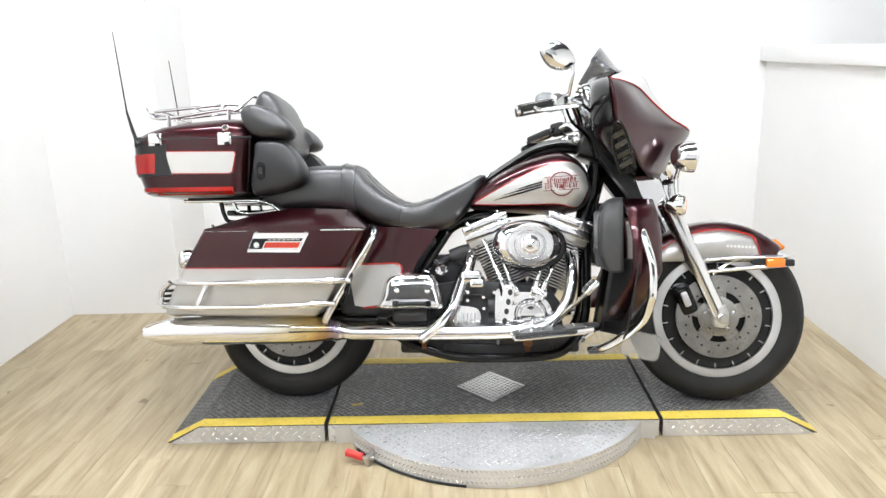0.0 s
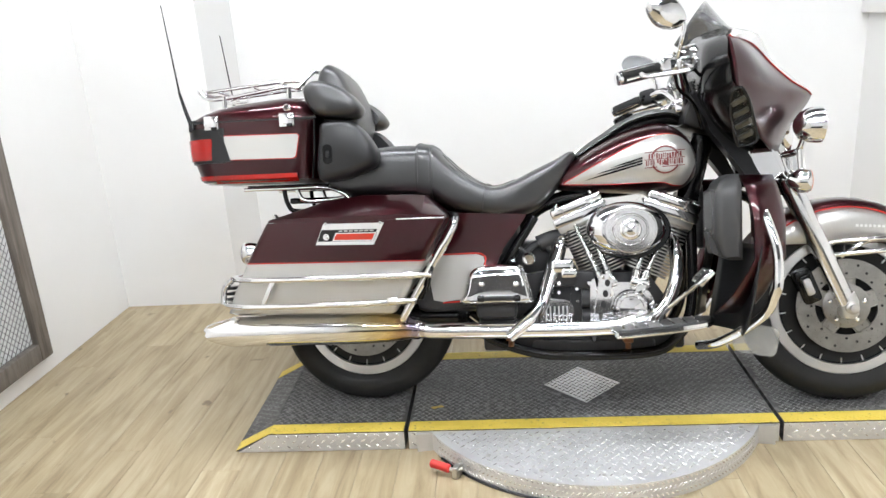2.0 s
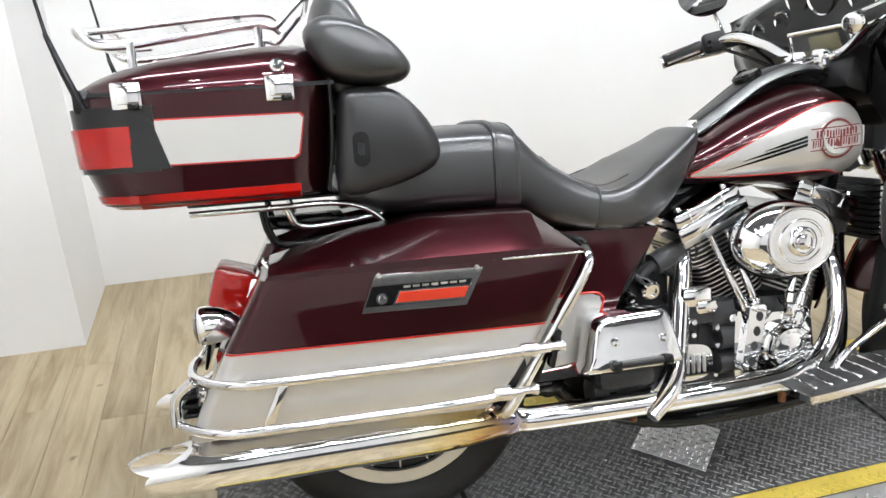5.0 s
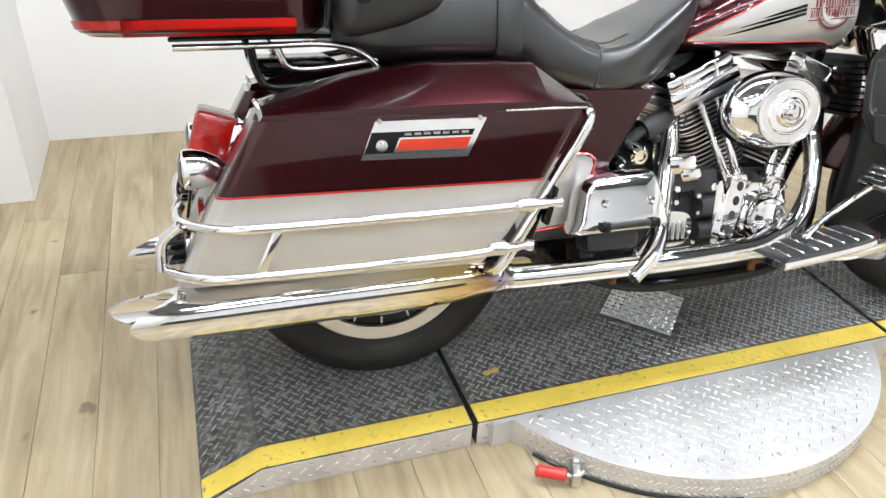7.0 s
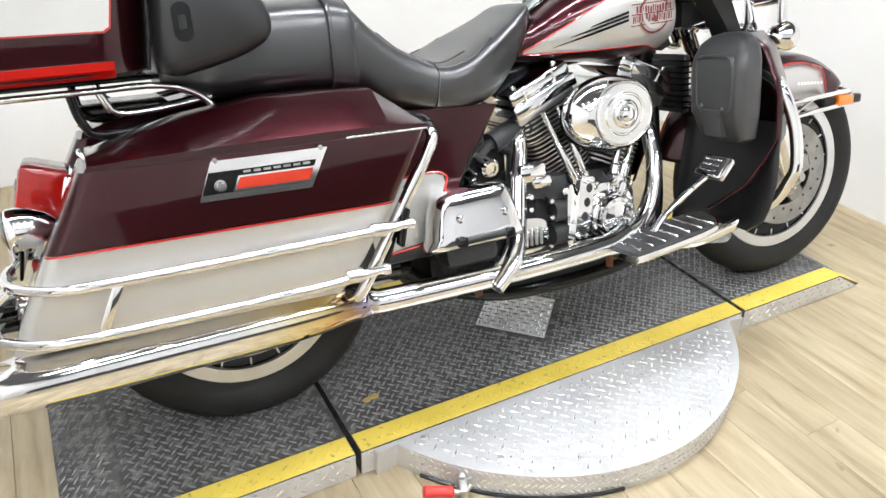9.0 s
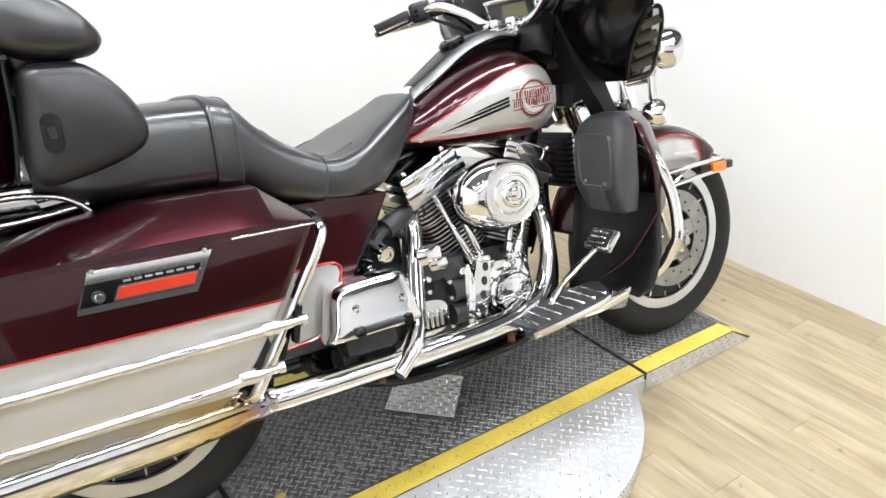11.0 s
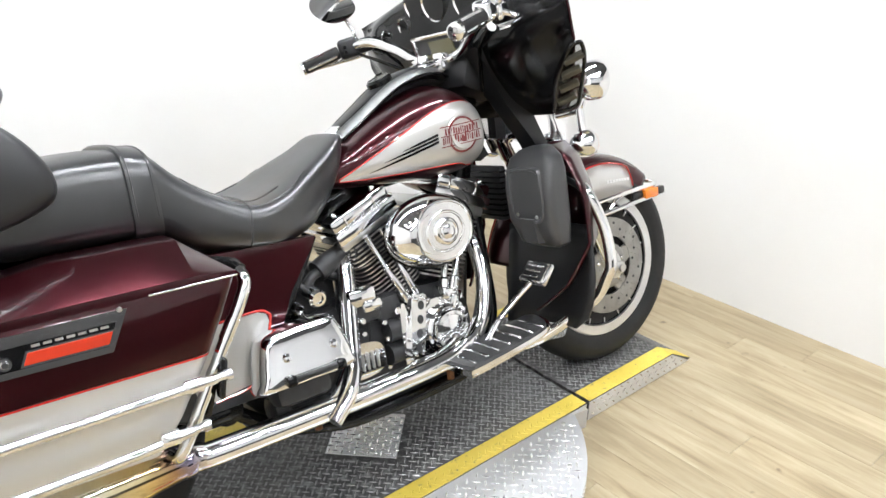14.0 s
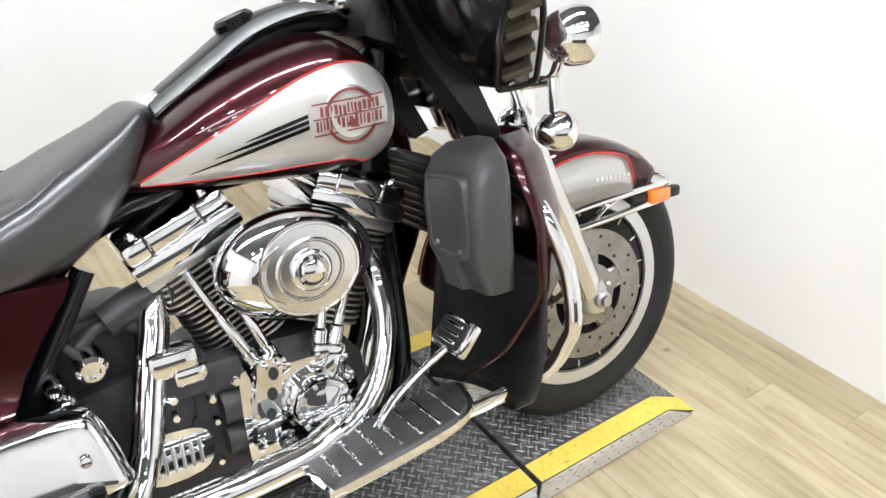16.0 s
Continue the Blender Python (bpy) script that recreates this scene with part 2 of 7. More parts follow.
def plank_material():
    k = Mat("oak_planks", (0.4, 0.3, 0.18), 0.45)
    info = k.n("ShaderNodeObjectInfo")
    geo = k.coords((1, 1, 1))
    add = k.n("ShaderNodeVectorMath")
    add.operation = "ADD"
    mul = k.n("ShaderNodeVectorMath")
    mul.operation = "SCALE"
    comb = k.n("ShaderNodeCombineXYZ")
    for s in ("X", "Y", "Z"):
        k.link(info.outputs["Random"], comb.inputs[s])
    k.link(comb.outputs[0], mul.inputs[0])
    mul.inputs["Scale"].default_value = 64.0
    k.link(geo, add.inputs[0])
    k.link(mul.outputs[0], add.inputs[1])
    mp = k.n("ShaderNodeMapping")
    mp.inputs["Scale"].default_value = (12.0, 1.15, 1.0)
    k.link(add.outputs[0], mp.inputs["Vector"])
    grain = k.n("ShaderNodeTexNoise", Scale=2.2, Detail=7.0, Roughness=0.62, Distortion=0.6)
    k.link(mp.outputs[0], grain.inputs["Vector"])
    fine = k.n("ShaderNodeTexNoise", Scale=16.0, Detail=4.0)
    k.link(mp.outputs[0], fine.inputs["Vector"])
    wide = k.n("ShaderNodeTexNoise", Scale=1.3, Detail=3.0)
    k.link(add.outputs[0], wide.inputs["Vector"])
    base = k.ramp(grain.outputs["Fac"], (0.25, (0.24, 0.181, 0.105)), (0.5, (0.40, 0.326, 0.207)), (0.75, (0.51, 0.434, 0.303)))
    tone = k.ramp(info.outputs["Random"], (0.0, (0.91, 0.905, 0.90)), (0.5, (0.98, 0.98, 0.98)), (1.0, (1.04, 1.037, 1.03)))
    c = k.mix(1.0, base, tone, "MULTIPLY")
    c = k.mix(0.75, c, k.ramp(wide.outputs["Fac"], (0.3, (0.70, 0.665, 0.61)), (0.68, (1.04, 1.04, 1.04))), "MULTIPLY")
    knot = k.n("ShaderNodeTexNoise", Scale=13.0, Detail=2.0, Roughness=0.5)
    k.link(add.outputs[0], knot.inputs["Vector"])
    c = k.mix(k.ramp(knot.outputs["Fac"], (0.715, (0, 0, 0)), (0.78, (0.8, 0.8, 0.8))), c, (0.13, 0.095, 0.055))
    k.color(c)
    k.rough(fine.outputs["Fac"], 0.32, 0.52)
    return k.bump(fine.outputs["Fac"], 0.12, 0.0008).m


PLANK = plank_material()

# ---- the room ----
LEFT, RIGHT, BACK, BLOCK_X, BLOCK_Y, FRONT, HIGH = -2.205, 1.61, 1.73, -1.605, 1.245, -4.6, 3.0
T = 0.12


def wall(name, x0, x1, y0, y1, z0, z1, material=WALL, label=""):
    bm = bmesh.new()
    box(bm, ((x0 + x1) / 2, (y0 + y1) / 2, (z0 + z1) / 2), (x1 - x0, y1 - y0, z1 - z0))
    return tagged(part(name, bm, material), label or "plain white painted wall of the photo bay", "wall", kind="structure")


SIDE = 3.2
wall("wall_west", LEFT - T, LEFT, FRONT, BLOCK_Y, 0, HIGH)
wall("wall_block", LEFT - T, BLOCK_X, BLOCK_Y, BACK + T, 0, HIGH, label="white painted pier standing forward in the corner")
wall("wall_north", BLOCK_X, SIDE, BACK, BACK + T, 0, HIGH)
# Unseen wall closing the camera side; its pale tone is tuned for chrome reflections.
UNSEEN_PALE = grained("unseen_wall_pale", (0.58, 0.58, 0.585), (0.66, 0.66, 0.66), 1.5, (0.6, 0.8), 0.1)
# Unseen dark band, added so chrome and paint reflect something dark low down.
DARK_BAND = grained("dark_reflection_band", (0.030, 0.030, 0.032), (0.05, 0.05, 0.05), 1.5, (0.5, 0.7), 0.1)
wall("wall_south", LEFT - T, SIDE, FRONT - T, FRONT, 0.95, HIGH, UNSEEN_PALE, "unseen pale grey wall added to close the camera side")
wall("wall_south_dado", LEFT - T, SIDE, FRONT - T, FRONT, 0, 0.95, DARK_BAND, "unseen dark band added low behind the camera for chrome reflections")
wall("wall_east", SIDE, SIDE + T, FRONT - T, BACK + T, 0, HIGH)
half = thing("wall_partition", "white half-height partition wall with a wooden cap", "wall", kind="structure")
bm = bmesh.new()
box(bm, (RIGHT + T / 2, (FRONT + BACK) / 2, 0.611), (T, BACK - FRONT, 1.222))
part("partition_body", bm, WALL, half)
bm = bmesh.new()
box(bm, (RIGHT + T / 2 - 0.01, (FRONT + BACK) / 2, 1.263), (T + 0.06, BACK - FRONT - 0.004, 0.082), 0.006)
part("cap", bm, WALL, half)
bm = bmesh.new()
box(bm, ((LEFT + SIDE) / 2, (FRONT + BACK) / 2, HIGH + 0.06), (SIDE - LEFT + 2 * T, BACK - FRONT + 2 * T, 0.12))
tagged(part("ceiling", bm, CEILING), "plain dark grey ceiling over the photo bay", "ceiling", kind="structure")

# ---- ceiling lamps ----
HOUSING = Mat("lamp_housing", (0.75, 0.75, 0.75), 0.4, 0.0).m
def diffuser(name, strength):
    k = Mat(name, (1, 1, 1), 0.3)
    k.b.inputs["Emission Color"].default_value = (0.90, 0.945, 1.0, 1)
    k.b.inputs["Emission Strength"].default_value = strength
    return k.m


TUBE, MAIN, BRIGHT = diffuser("lamp_diffuser", 42.0), diffuser("main_diffuser", 58.0), diffuser("bright_diffuser", 112.0)


def ceiling_lamp(x, y, lit, long=1.2):
    t = thing("ceiling_light", "white slim ceiling light fitting, switched on", "ceiling light", pose(x, y, HIGH), "ceiling lights")
    bm = bmesh.new()
    box(bm, (0, 0, -0.03), (long, 0.13, 0.056), 0.006)
    part("housing", bm, HOUSING, t)
    bm = bmesh.new()
    box(bm, (0, 0, -0.064), (long - 0.06, 0.09, 0.012), 0.004)
    part("diffuser", bm, lit, t)
    return t


for x in (-1.28, -0.05, 1.18):
    for y, lit in ((-3.25, TUBE), (-1.95, MAIN), (0.10, BRIGHT)):
        ceiling_lamp(x, y, lit)

SPOT = Mat("spot_lens", (1, 1, 1), 0.3)
SPOT.b.inputs["Emission Color"].default_value = (0.97, 0.98, 1.0, 1)
SPOT.b.inputs["Emission Strength"].default_value = 200.0
SPOT = SPOT.m


def ceiling_spot(x, y):
    t = thing("ceiling_spot", "small round white ceiling spotlight, switched on", "spotlight", pose(x, y, HIGH), "ceiling spots")
    bm = bmesh.new()
    lathe(bm, [(0.055, 0.0), (0.055, -0.05), (0.050, -0.055), (0.045, -0.05)], (0, 0, -0.002), (0, 0, 1), 24)
    part("rim", bm, HOUSING, t)
    bm = bmesh.new()
    lathe(bm, [(0.043, -0.045), (0.043, -0.058), (0.0002, -0.060)], (0, 0, -0.002), (0, 0, 1), 20)
    part("spot_lens", bm, SPOT, t)


for x in (-1.6, -1.0, -0.4, 0.2, 0.8, 1.35):
    ceiling_spot(x, -2.6)
    ceiling_spot(x + 0.15, -1.3)

# ---- motorcycle lift table ----
P = 0.066
lift = thing("motorcycle_lift", "low steel motorcycle lift with diamond plate deck and yellow edges", "lift table")
PX0, PX1, PY0, PY1, SEAM0, SEAM1 = -1.161, 1.143, -0.141, 0.427, -0.585, 0.596
RAMP = 0.120
CX, CY, CR = 0.012, 0.143, 0.590
LINE = 0.055


def deck(name, x0, x1, ramp0, ramp1):
    """One length of deck, with a sloped end where it meets the floor."""
    bm = bmesh.new()
    a, b = x0 + (RAMP if ramp0 else 0), x1 - (RAMP if ramp1 else 0)
    outline = [(x0, 0.004 if ramp0 else 0.0), (a, P), (b, P), (x1, 0.004 if ramp1 else 0.0)]
    if not ramp0:
        outline = [(x0, 0.0), (x0, P), (b, P), (x1, 0.004)]
    if not ramp1:
        outline = [(x0, 0.004), (a, P), (x1, P), (x1, 0.0)]
    if not ramp0 and not ramp1:
        outline = [(x0, 0.0), (x0, P), (x1, P), (x1, 0.0)]
    bridge(bm, [[(u, v, w) for u, w in outline] for v in (PY0, PY1)])
    return part(name, bm, [DARKPLATE], lift, sharp=20)


deck("deck_plate", PX0, SEAM0 - 0.006, True, False)
deck("deck_plate", SEAM0 + 0.006, SEAM1 - 0.006, False, False)
deck("deck_plate", SEAM1 + 0.006, PX1, False, True)


def strip(x0, x1, y0, y1, ramp0, ramp1):
    """A yellow painted edge band, 1 mm proud, that follows the sloped end."""
    bm = bmesh.new()
    rows = [(x0, P)] if not ramp0 else [(x0, 0.006), (x0 + RAMP, P)]
    rows += [(x1, P)] if not ramp1 else [(x1 - RAMP, P), (x1, 0.006)]
    bridge(bm, [[(x, y0, z), (x, y1, z), (x, y1, z + 0.0016), (x, y0, z + 0.0016)] for x, z in rows])
    part("yellow_edge", bm, YELLOW, lift, sharp=20)


for y0, y1 in ((PY0, PY0 + LINE), (PY1 - LINE, PY1)):
    strip(PX0 + 0.002, SEAM0 - 0.008, y0, y1, True, False)
    strip(SEAM0 + 0.008, SEAM1 - 0.008, y0, y1, False, False)
    strip(SEAM1 + 0.008, PX1 - 0.002, y0, y1, False, True)
bm = bmesh.new()
arc = [(CX + CR * math.cos(a), CY + CR * math.sin(a)) for a in (radians(210 + 120 * i / 48) for i in range(49))]
arc = [(x, y) for x, y in arc if y < PY0 - 0.003]
arc = [(arc[0][0] - 0.05, PY0 - 0.003), (arc[0][0] - 0.05, PY0 - 0.02)] + arc + [(arc[-1][0] + 0.05, PY0 - 0.02), (arc[-1][0] + 0.05, PY0 - 0.003)]
bridge(bm, [[(x, y, z) for x, y in arc] for z in (0.0, P - 0.002)])
part("turntable_plate", bm, LIGHTPLATE, lift, "bright round diamond plate apron", sharp=20)
bm = bmesh.new()
bridge(bm, [[(CX + dx, CY + dy, z) for dx, dy in ((-0.132, 0), (0, -0.132), (0.132, 0), (0, 0.132))] for z in (P, P + 0.002)])
part("diamond_patch", bm, LIGHTPLATE, lift, "bare bright steel diamond in the deck", sharp=20)

# ---- motorcycle ----
LEAN = 14.0
bike = thing("motorcycle", "maroon and silver touring motorcycle with chrome engine, leaning sideways", "motorcycle", pose(0.058, 0.064, P, -LEAN, 0, -2.95))
RIMMETAL = grained("bright_rim", (0.66, 0.66, 0.655), (0.70, 0.70, 0.695), 8.0, (0.27, 0.29), 0.0, metal=0.9)
FX, FZ, RX, RZ, WR = 0.770, 0.308, -0.79, 0.308, 0.312


def wheel(name, u, w, width, parent, turn=0.0, r0=0.218, shift=0.0):
    """A cast wheel: tyre, rim, hub, spokes and a brake disc."""
    bm = bmesh.new()
    lathe(bm, [(0.03, -0.07), (0.036, -0.066), (0.036, -0.03), (0.06, -0.02), (0.06, 0.02), (0.036, 0.03), (0.036, 0.066), (0.03, 0.07)], (0, 0, 0), (0, 1, 0), 32)
    hub = part(name, bm, ALUMINIUM, parent, "cast wheel with black spokes and a bright rim")
    hub.matrix_basis = pose(u, shift, w, 0, 0, turn)
    bm = bmesh.new()
    h = width / 2
    section = [(r0, -h * 0.72), (r0 + 0.02, -h * 0.9), (r0 + 0.045, -h), (WR - 0.03, -h * 0.92), (WR - 0.008, -h * 0.6), (WR, -h * 0.2)]
    section += [(r, -v) for r, v in section[::-1]]
    lathe(bm, section, (0, 0, 0), (0, 1, 0), 72)
    tyre = part("tyre", bm, RUBBER, hub, "black rubber tyre with worn tread")
    bm = bmesh.new()
    s = [(r0 + 0.008, -h * 0.74), (r0 + 0.004, -h * 0.82), (r0 - 0.024, -h * 0.82), (r0 - 0.030, -h * 0.6), (r0 - 0.038, -h * 0.45), (r0 - 0.040, 0)]
    s += [(r, -v) for r, v in s[-2::-1]]
    rows = [[Vector((r * math.cos(a), v, r * math.sin(a))) for r, v in s] for a in (2 * math.pi * i / 72 for i in range(73))]
    sheet(bm, rows)
    part("rim", bm, RIMMETAL, hub, "bright machined rim lip")
    bm = bmesh.new()
    s = [(r0 - 0.0290, -h * 0.79), (r0 - 0.036, -h * 0.55), (r0 - 0.046, -h * 0.40), (r0 - 0.048, h * 0.40), (r0 - 0.036, h * 0.55), (r0 - 0.0290, h * 0.79)]
    sheet(bm, [[Vector((r * math.cos(a), v, r * math.sin(a))) for r, v in s] for a in (2 * math.pi * i / 72 for i in range(73))])
    part("rim_well", bm, BLACK, hub, "black rim well")
    for i in range(9):
        a = 2 * math.pi * i / 9 + 0.2
        bm = bmesh.new()
        box(bm, (0.115 + (r0 - 0.205) / 2, 0, 0), (0.125 + r0 - 0.205, 0.022, 0.03), 0.006, None, 1)
        bmesh.ops.transform(bm, matrix=Matrix.Rotation(a, 4, "Y"), verts=bm.verts)
        part("spoke", bm, BLACK, hub)
    for i in range(18):
        a = 2 * math.pi * i / 18 + 0.2
        bm = bmesh.new()
        box(bm, (r0 - 0.036, -h * 0.66, 0), (0.020, 0.012, 0.0045), 0.001, None, 1)
        bmesh.ops.transform(bm, matrix=Matrix.Rotation(a, 4, "Y"), verts=bm.verts)
        part("spoke_edge", bm, RIMMETAL, hub)
    return hub


front_wheel = wheel("front_wheel", FX, FZ, 0.13, bike, -3, shift=-0.018)
rear_wheel = wheel("rear_wheel", RX, RZ, 0.14, bike, 0.0, 0.214)


DISCSTEEL = grained("disc_steel", (0.26, 0.255, 0.24), (0.38, 0.37, 0.35), 16.0, (0.22, 0.38), 0.1, 0.0004, metal=1.0)


def brake_disc(hub, v, name="brake_disc"):
    """A drilled disc with a dark carrier."""
    bm = bmesh.new()
    rows = []
    for i in range(73):
        a = 2 * math.pi * i / 72
        rows.append([(r * math.cos(a), v + d, r * math.sin(a)) for r, d in ((0.092, 0.003), (0.092, -0.003), (0.148, -0.003), (0.148, 0.003), (0.092, 0.003))])
    sheet(bm, rows)
    disc = part(name, bm, DISCSTEEL, hub, "drilled steel brake disc")
    for k in range(24):
        a = 2 * math.pi * k / 24
        r = 0.103 + 0.014 * (k % 3)
        bm = bmesh.new()
        lathe(bm, [(0.0001, -0.0004), (0.0042, -0.0004), (0.0042, 0.0004), (0.0001, 0.0004)], (r * math.cos(a), v - 0.0036, r * math.sin(a)), (0, 1, 0), 10)
        part("drill_hole", bm, ENGINE, disc)
    bm = bmesh.new()
    lathe(bm, [(0.03, -0.006), (0.06, -0.008), (0.07, -0.004), (0.07, 0.004), (0.03, 0.006)], (0, v, 0), (0, 1, 0), 36)
    for k in range(5):
        a = 2 * math.pi * k / 5 + 0.3
        box(bm, (0.078 * math.cos(a), v, 0.078 * math.sin(a)), (0.034, 0.007, 0.052), 0.006, Matrix.Rotation(-a, 4, "Y"), 1)
    part("disc_carrier", bm, DISCSTEEL, hub)
    for k in range(5):
        a = 2 * math.pi * k / 5 + 0.3
        bm = bmesh.new()
        lathe(bm, [(0.007, 0.003), (0.007, -0.003), (0.004, -0.006), (0.0002, -0.006)], (0.052 * math.cos(a), v - 0.008, 0.052 * math.sin(a)), (0, 1, 0), 8)
        part("disc_bolt", bm, CHROME, hub)


brake_disc(front_wheel, -0.078)
brake_disc(front_wheel, 0.078)
brake_disc(rear_wheel, -0.085)


def fender(name, u, w, r, half, a0, a1, low, material, parent, label=""):
    """A mudguard: a round crown with straight side skirts down to the height low."""
    bm = bmesh.new()
    rows = []
    for i in range(61):
        a = radians(a0 + (a1 - a0) * i / 60)
        inner = min(max((low - w) / max(math.sin(a), 0.05), r - 0.16), r - 0.02)
        row = []
        for k in range(25):
            t = -1 + 2 * k / 24
            if abs(t) > 0.6:
                q = (abs(t) - 0.6) / 0.4
                rr, v = (r - 0.035) * (1 - q) + inner * q, half
            else:
                q = abs(t) / 0.6
                rr, v = r - 0.035 + 0.035 * (1 - q ** 2.6) ** (1 / 2.6), half * min(1, q ** 0.85)
            row.append((u + rr * math.cos(a), math.copysign(v, t) if t else 0.0, w + rr * math.sin(a)))
        rows.append(row)
    sheet(bm, rows)
    ob = part(name, bm, material, parent, label)
    mod = ob.modifiers.new("thick", "SOLIDIFY")
    mod.thickness, mod.offset = 0.004, -1
    return ob


front_fender = fender("front_fender", FX - 0.005, FZ, 0.342, 0.088, 47, 168, 0.503, MAROON, bike, "maroon front mudguard with silver flanks")
rear_fender = fender("rear_fender", RX, RZ, 0.36, 0.105, 20, 185, 0.36, MAROON, bike, "maroon rear mudguard")

# fuel tank
TANK = stations([(-0.125, 0.735, 0.085, 0.030), (-0.07, 0.748, 0.112, 0.050), (0.0, 0.768, 0.137, 0.076), (0.1, 0.788, 0.158, 0.104), (0.2, 0.796, 0.172, 0.117), (0.265, 0.788, 0.168, 0.100), (0.303, 0.778, 0.135, 0.066), (0.322, 0.772, 0.07, 0.026)])
NT = 2.7
bm = bmesh.new()
bridge(bm, [oval(u, c, a, b, NT, 48) for u, c, a, b in TANK])
tank = part("fuel_tank", bm, MAROON, bike, "maroon fuel tank with silver side panels and red pinstripes", 60)


def tank_side(u, w, out=0.0):
    """How far out the tank's flank lies at (u, w)."""
    us = [s[0] for s in TANK]
    c, a, b = (np.interp(u, us, [s[i] for s in TANK]) for i in (1, 2, 3))
    q = min(abs((w - c) / b), 0.97)
    return a * (1 - q ** NT) ** (1 / NT) + out


top_line = catmull([(-0.100, 0.727), (-0.03, 0.765), (0.06, 0.812), (0.14, 0.850), (0.205, 0.866), (0.255, 0.858), (0.290, 0.825), (0.304, 0.782)], 5)
low_line = catmull([(-0.100, 0.721), (-0.03, 0.718), (0.06, 0.716), (0.14, 0.717), (0.205, 0.716), (0.240, 0.706), (0.275, 0.712), (0.304, 0.770)], 5)
for side in (-1, 1):
    bm = bmesh.new()
    sheet(bm, [[(a.x + (b.x - a.x) * k / 10, side * tank_side(a.x + (b.x - a.x) * k / 10, a.y + (b.y - a.y) * k / 10, 0.0016), a.y + (b.y - a.y) * k / 10) for k in range(11)] for a, b in zip(top_line, low_line)])
    part("side_panel", bm, SILVER, tank, "silver tank panel")
    bm = bmesh.new()
    loop = [*top_line[25::-1], *low_line[:30]]
    size = [0.0005 + 0.0014 * min(1, i / 4, (len(loop) - 1 - i) / 4) for i in range(len(loop))]
    tube(bm, [(p.x, side * tank_side(p.x, p.y, 0.0012), p.y) for p in loop], size, 6)
    part("pinstripe", bm, PINSTRIPE, tank)

# seat
SEAT = stations([(-0.88, 0.765, 0.12, 0.03), (-0.80, 0.772, 0.165, 0.07), (-0.70, 0.783, 0.178, 0.086), (-0.58, 0.782, 0.180, 0.089), (-0.525, 0.772, 0.180, 0.088), (-0.48, 0.735, 0.180, 0.080), (-0.42, 0.700, 0.182, 0.066), (-0.34, 0.674, 0.186, 0.054), (-0.27, 0.681, 0.178, 0.060), (-0.20, 0.706, 0.150, 0.068), (-0.13, 0.752, 0.115, 0.054), (-0.085, 0.800, 0.090, 0.030), (-0.062, 0.820, 0.055, 0.010)])
bm = bmesh.new()
bridge(bm, [oval(u, c, a + 0.006, b, 4.2, 48) for u, c, a, b in SEAT])
seat = part("seat", bm, LEATHER, bike, "black leather two-up touring seat, lightly worn", 60)

# saddlebags
BAG_OUT, BAG_IN = -0.362, -0.150


def bag_edges(w):
    """The rear and the front end of a saddlebag at the height w."""
    return np.interp(w, (0.335, 0.503, 0.632), (-1.205, -1.115, -1.040)), np.interp(w, (0.335, 0.503, 0.632), (-0.635, -0.532, -0.462))


def bag_ring(w, out, inset=0.0):
    a, b = bag_edges(w)
    a, b = a + inset, b - inset
    return [((a + b) / 2 + x, (out + BAG_IN) / 2 + y, w) for x, y in rounded(b - a, BAG_IN - out - inset, 0.024, 6)]


LID_FOOT = [(-1.032, 0.6308), (-0.880, 0.6308), (-0.737, 0.6308), (-0.60, 0.6308), (-0.530, 0.6308), (-0.460, 0.6308)]
LID_TOP = [(-0.466, 0.0), (-0.535, 0.92), (-0.60, 0.97), (-0.737, 1.0), (-0.865, 0.76), (-1.026, 0.10)]


def lid_row(top, pull=0.0):
    """One lengthwise section of the lid, as high as top over its foot."""
    return [*LID_FOOT, *((u - pull * (k == 1), 0.639 + (top - 0.639) * q) for k, (u, q) in enumerate(LID_TOP))]


LID = [(0.0, lid_row(0.646)), (0.008, lid_row(0.653)), (0.078, lid_row(0.706)), (0.084, lid_row(0.7085)), (0.092, lid_row(0.709)), (0.16, lid_row(0.710)), (0.22, lid_row(0.700))]


def toe(u):
    return 0.965 + 0.19 * (min(u, -0.45) + 0.5)


def toe_in(bm):
    """The bags stand nearer to the wheel at the rear."""
    for v in bm.verts:
        v.co.y *= toe(v.co.x)


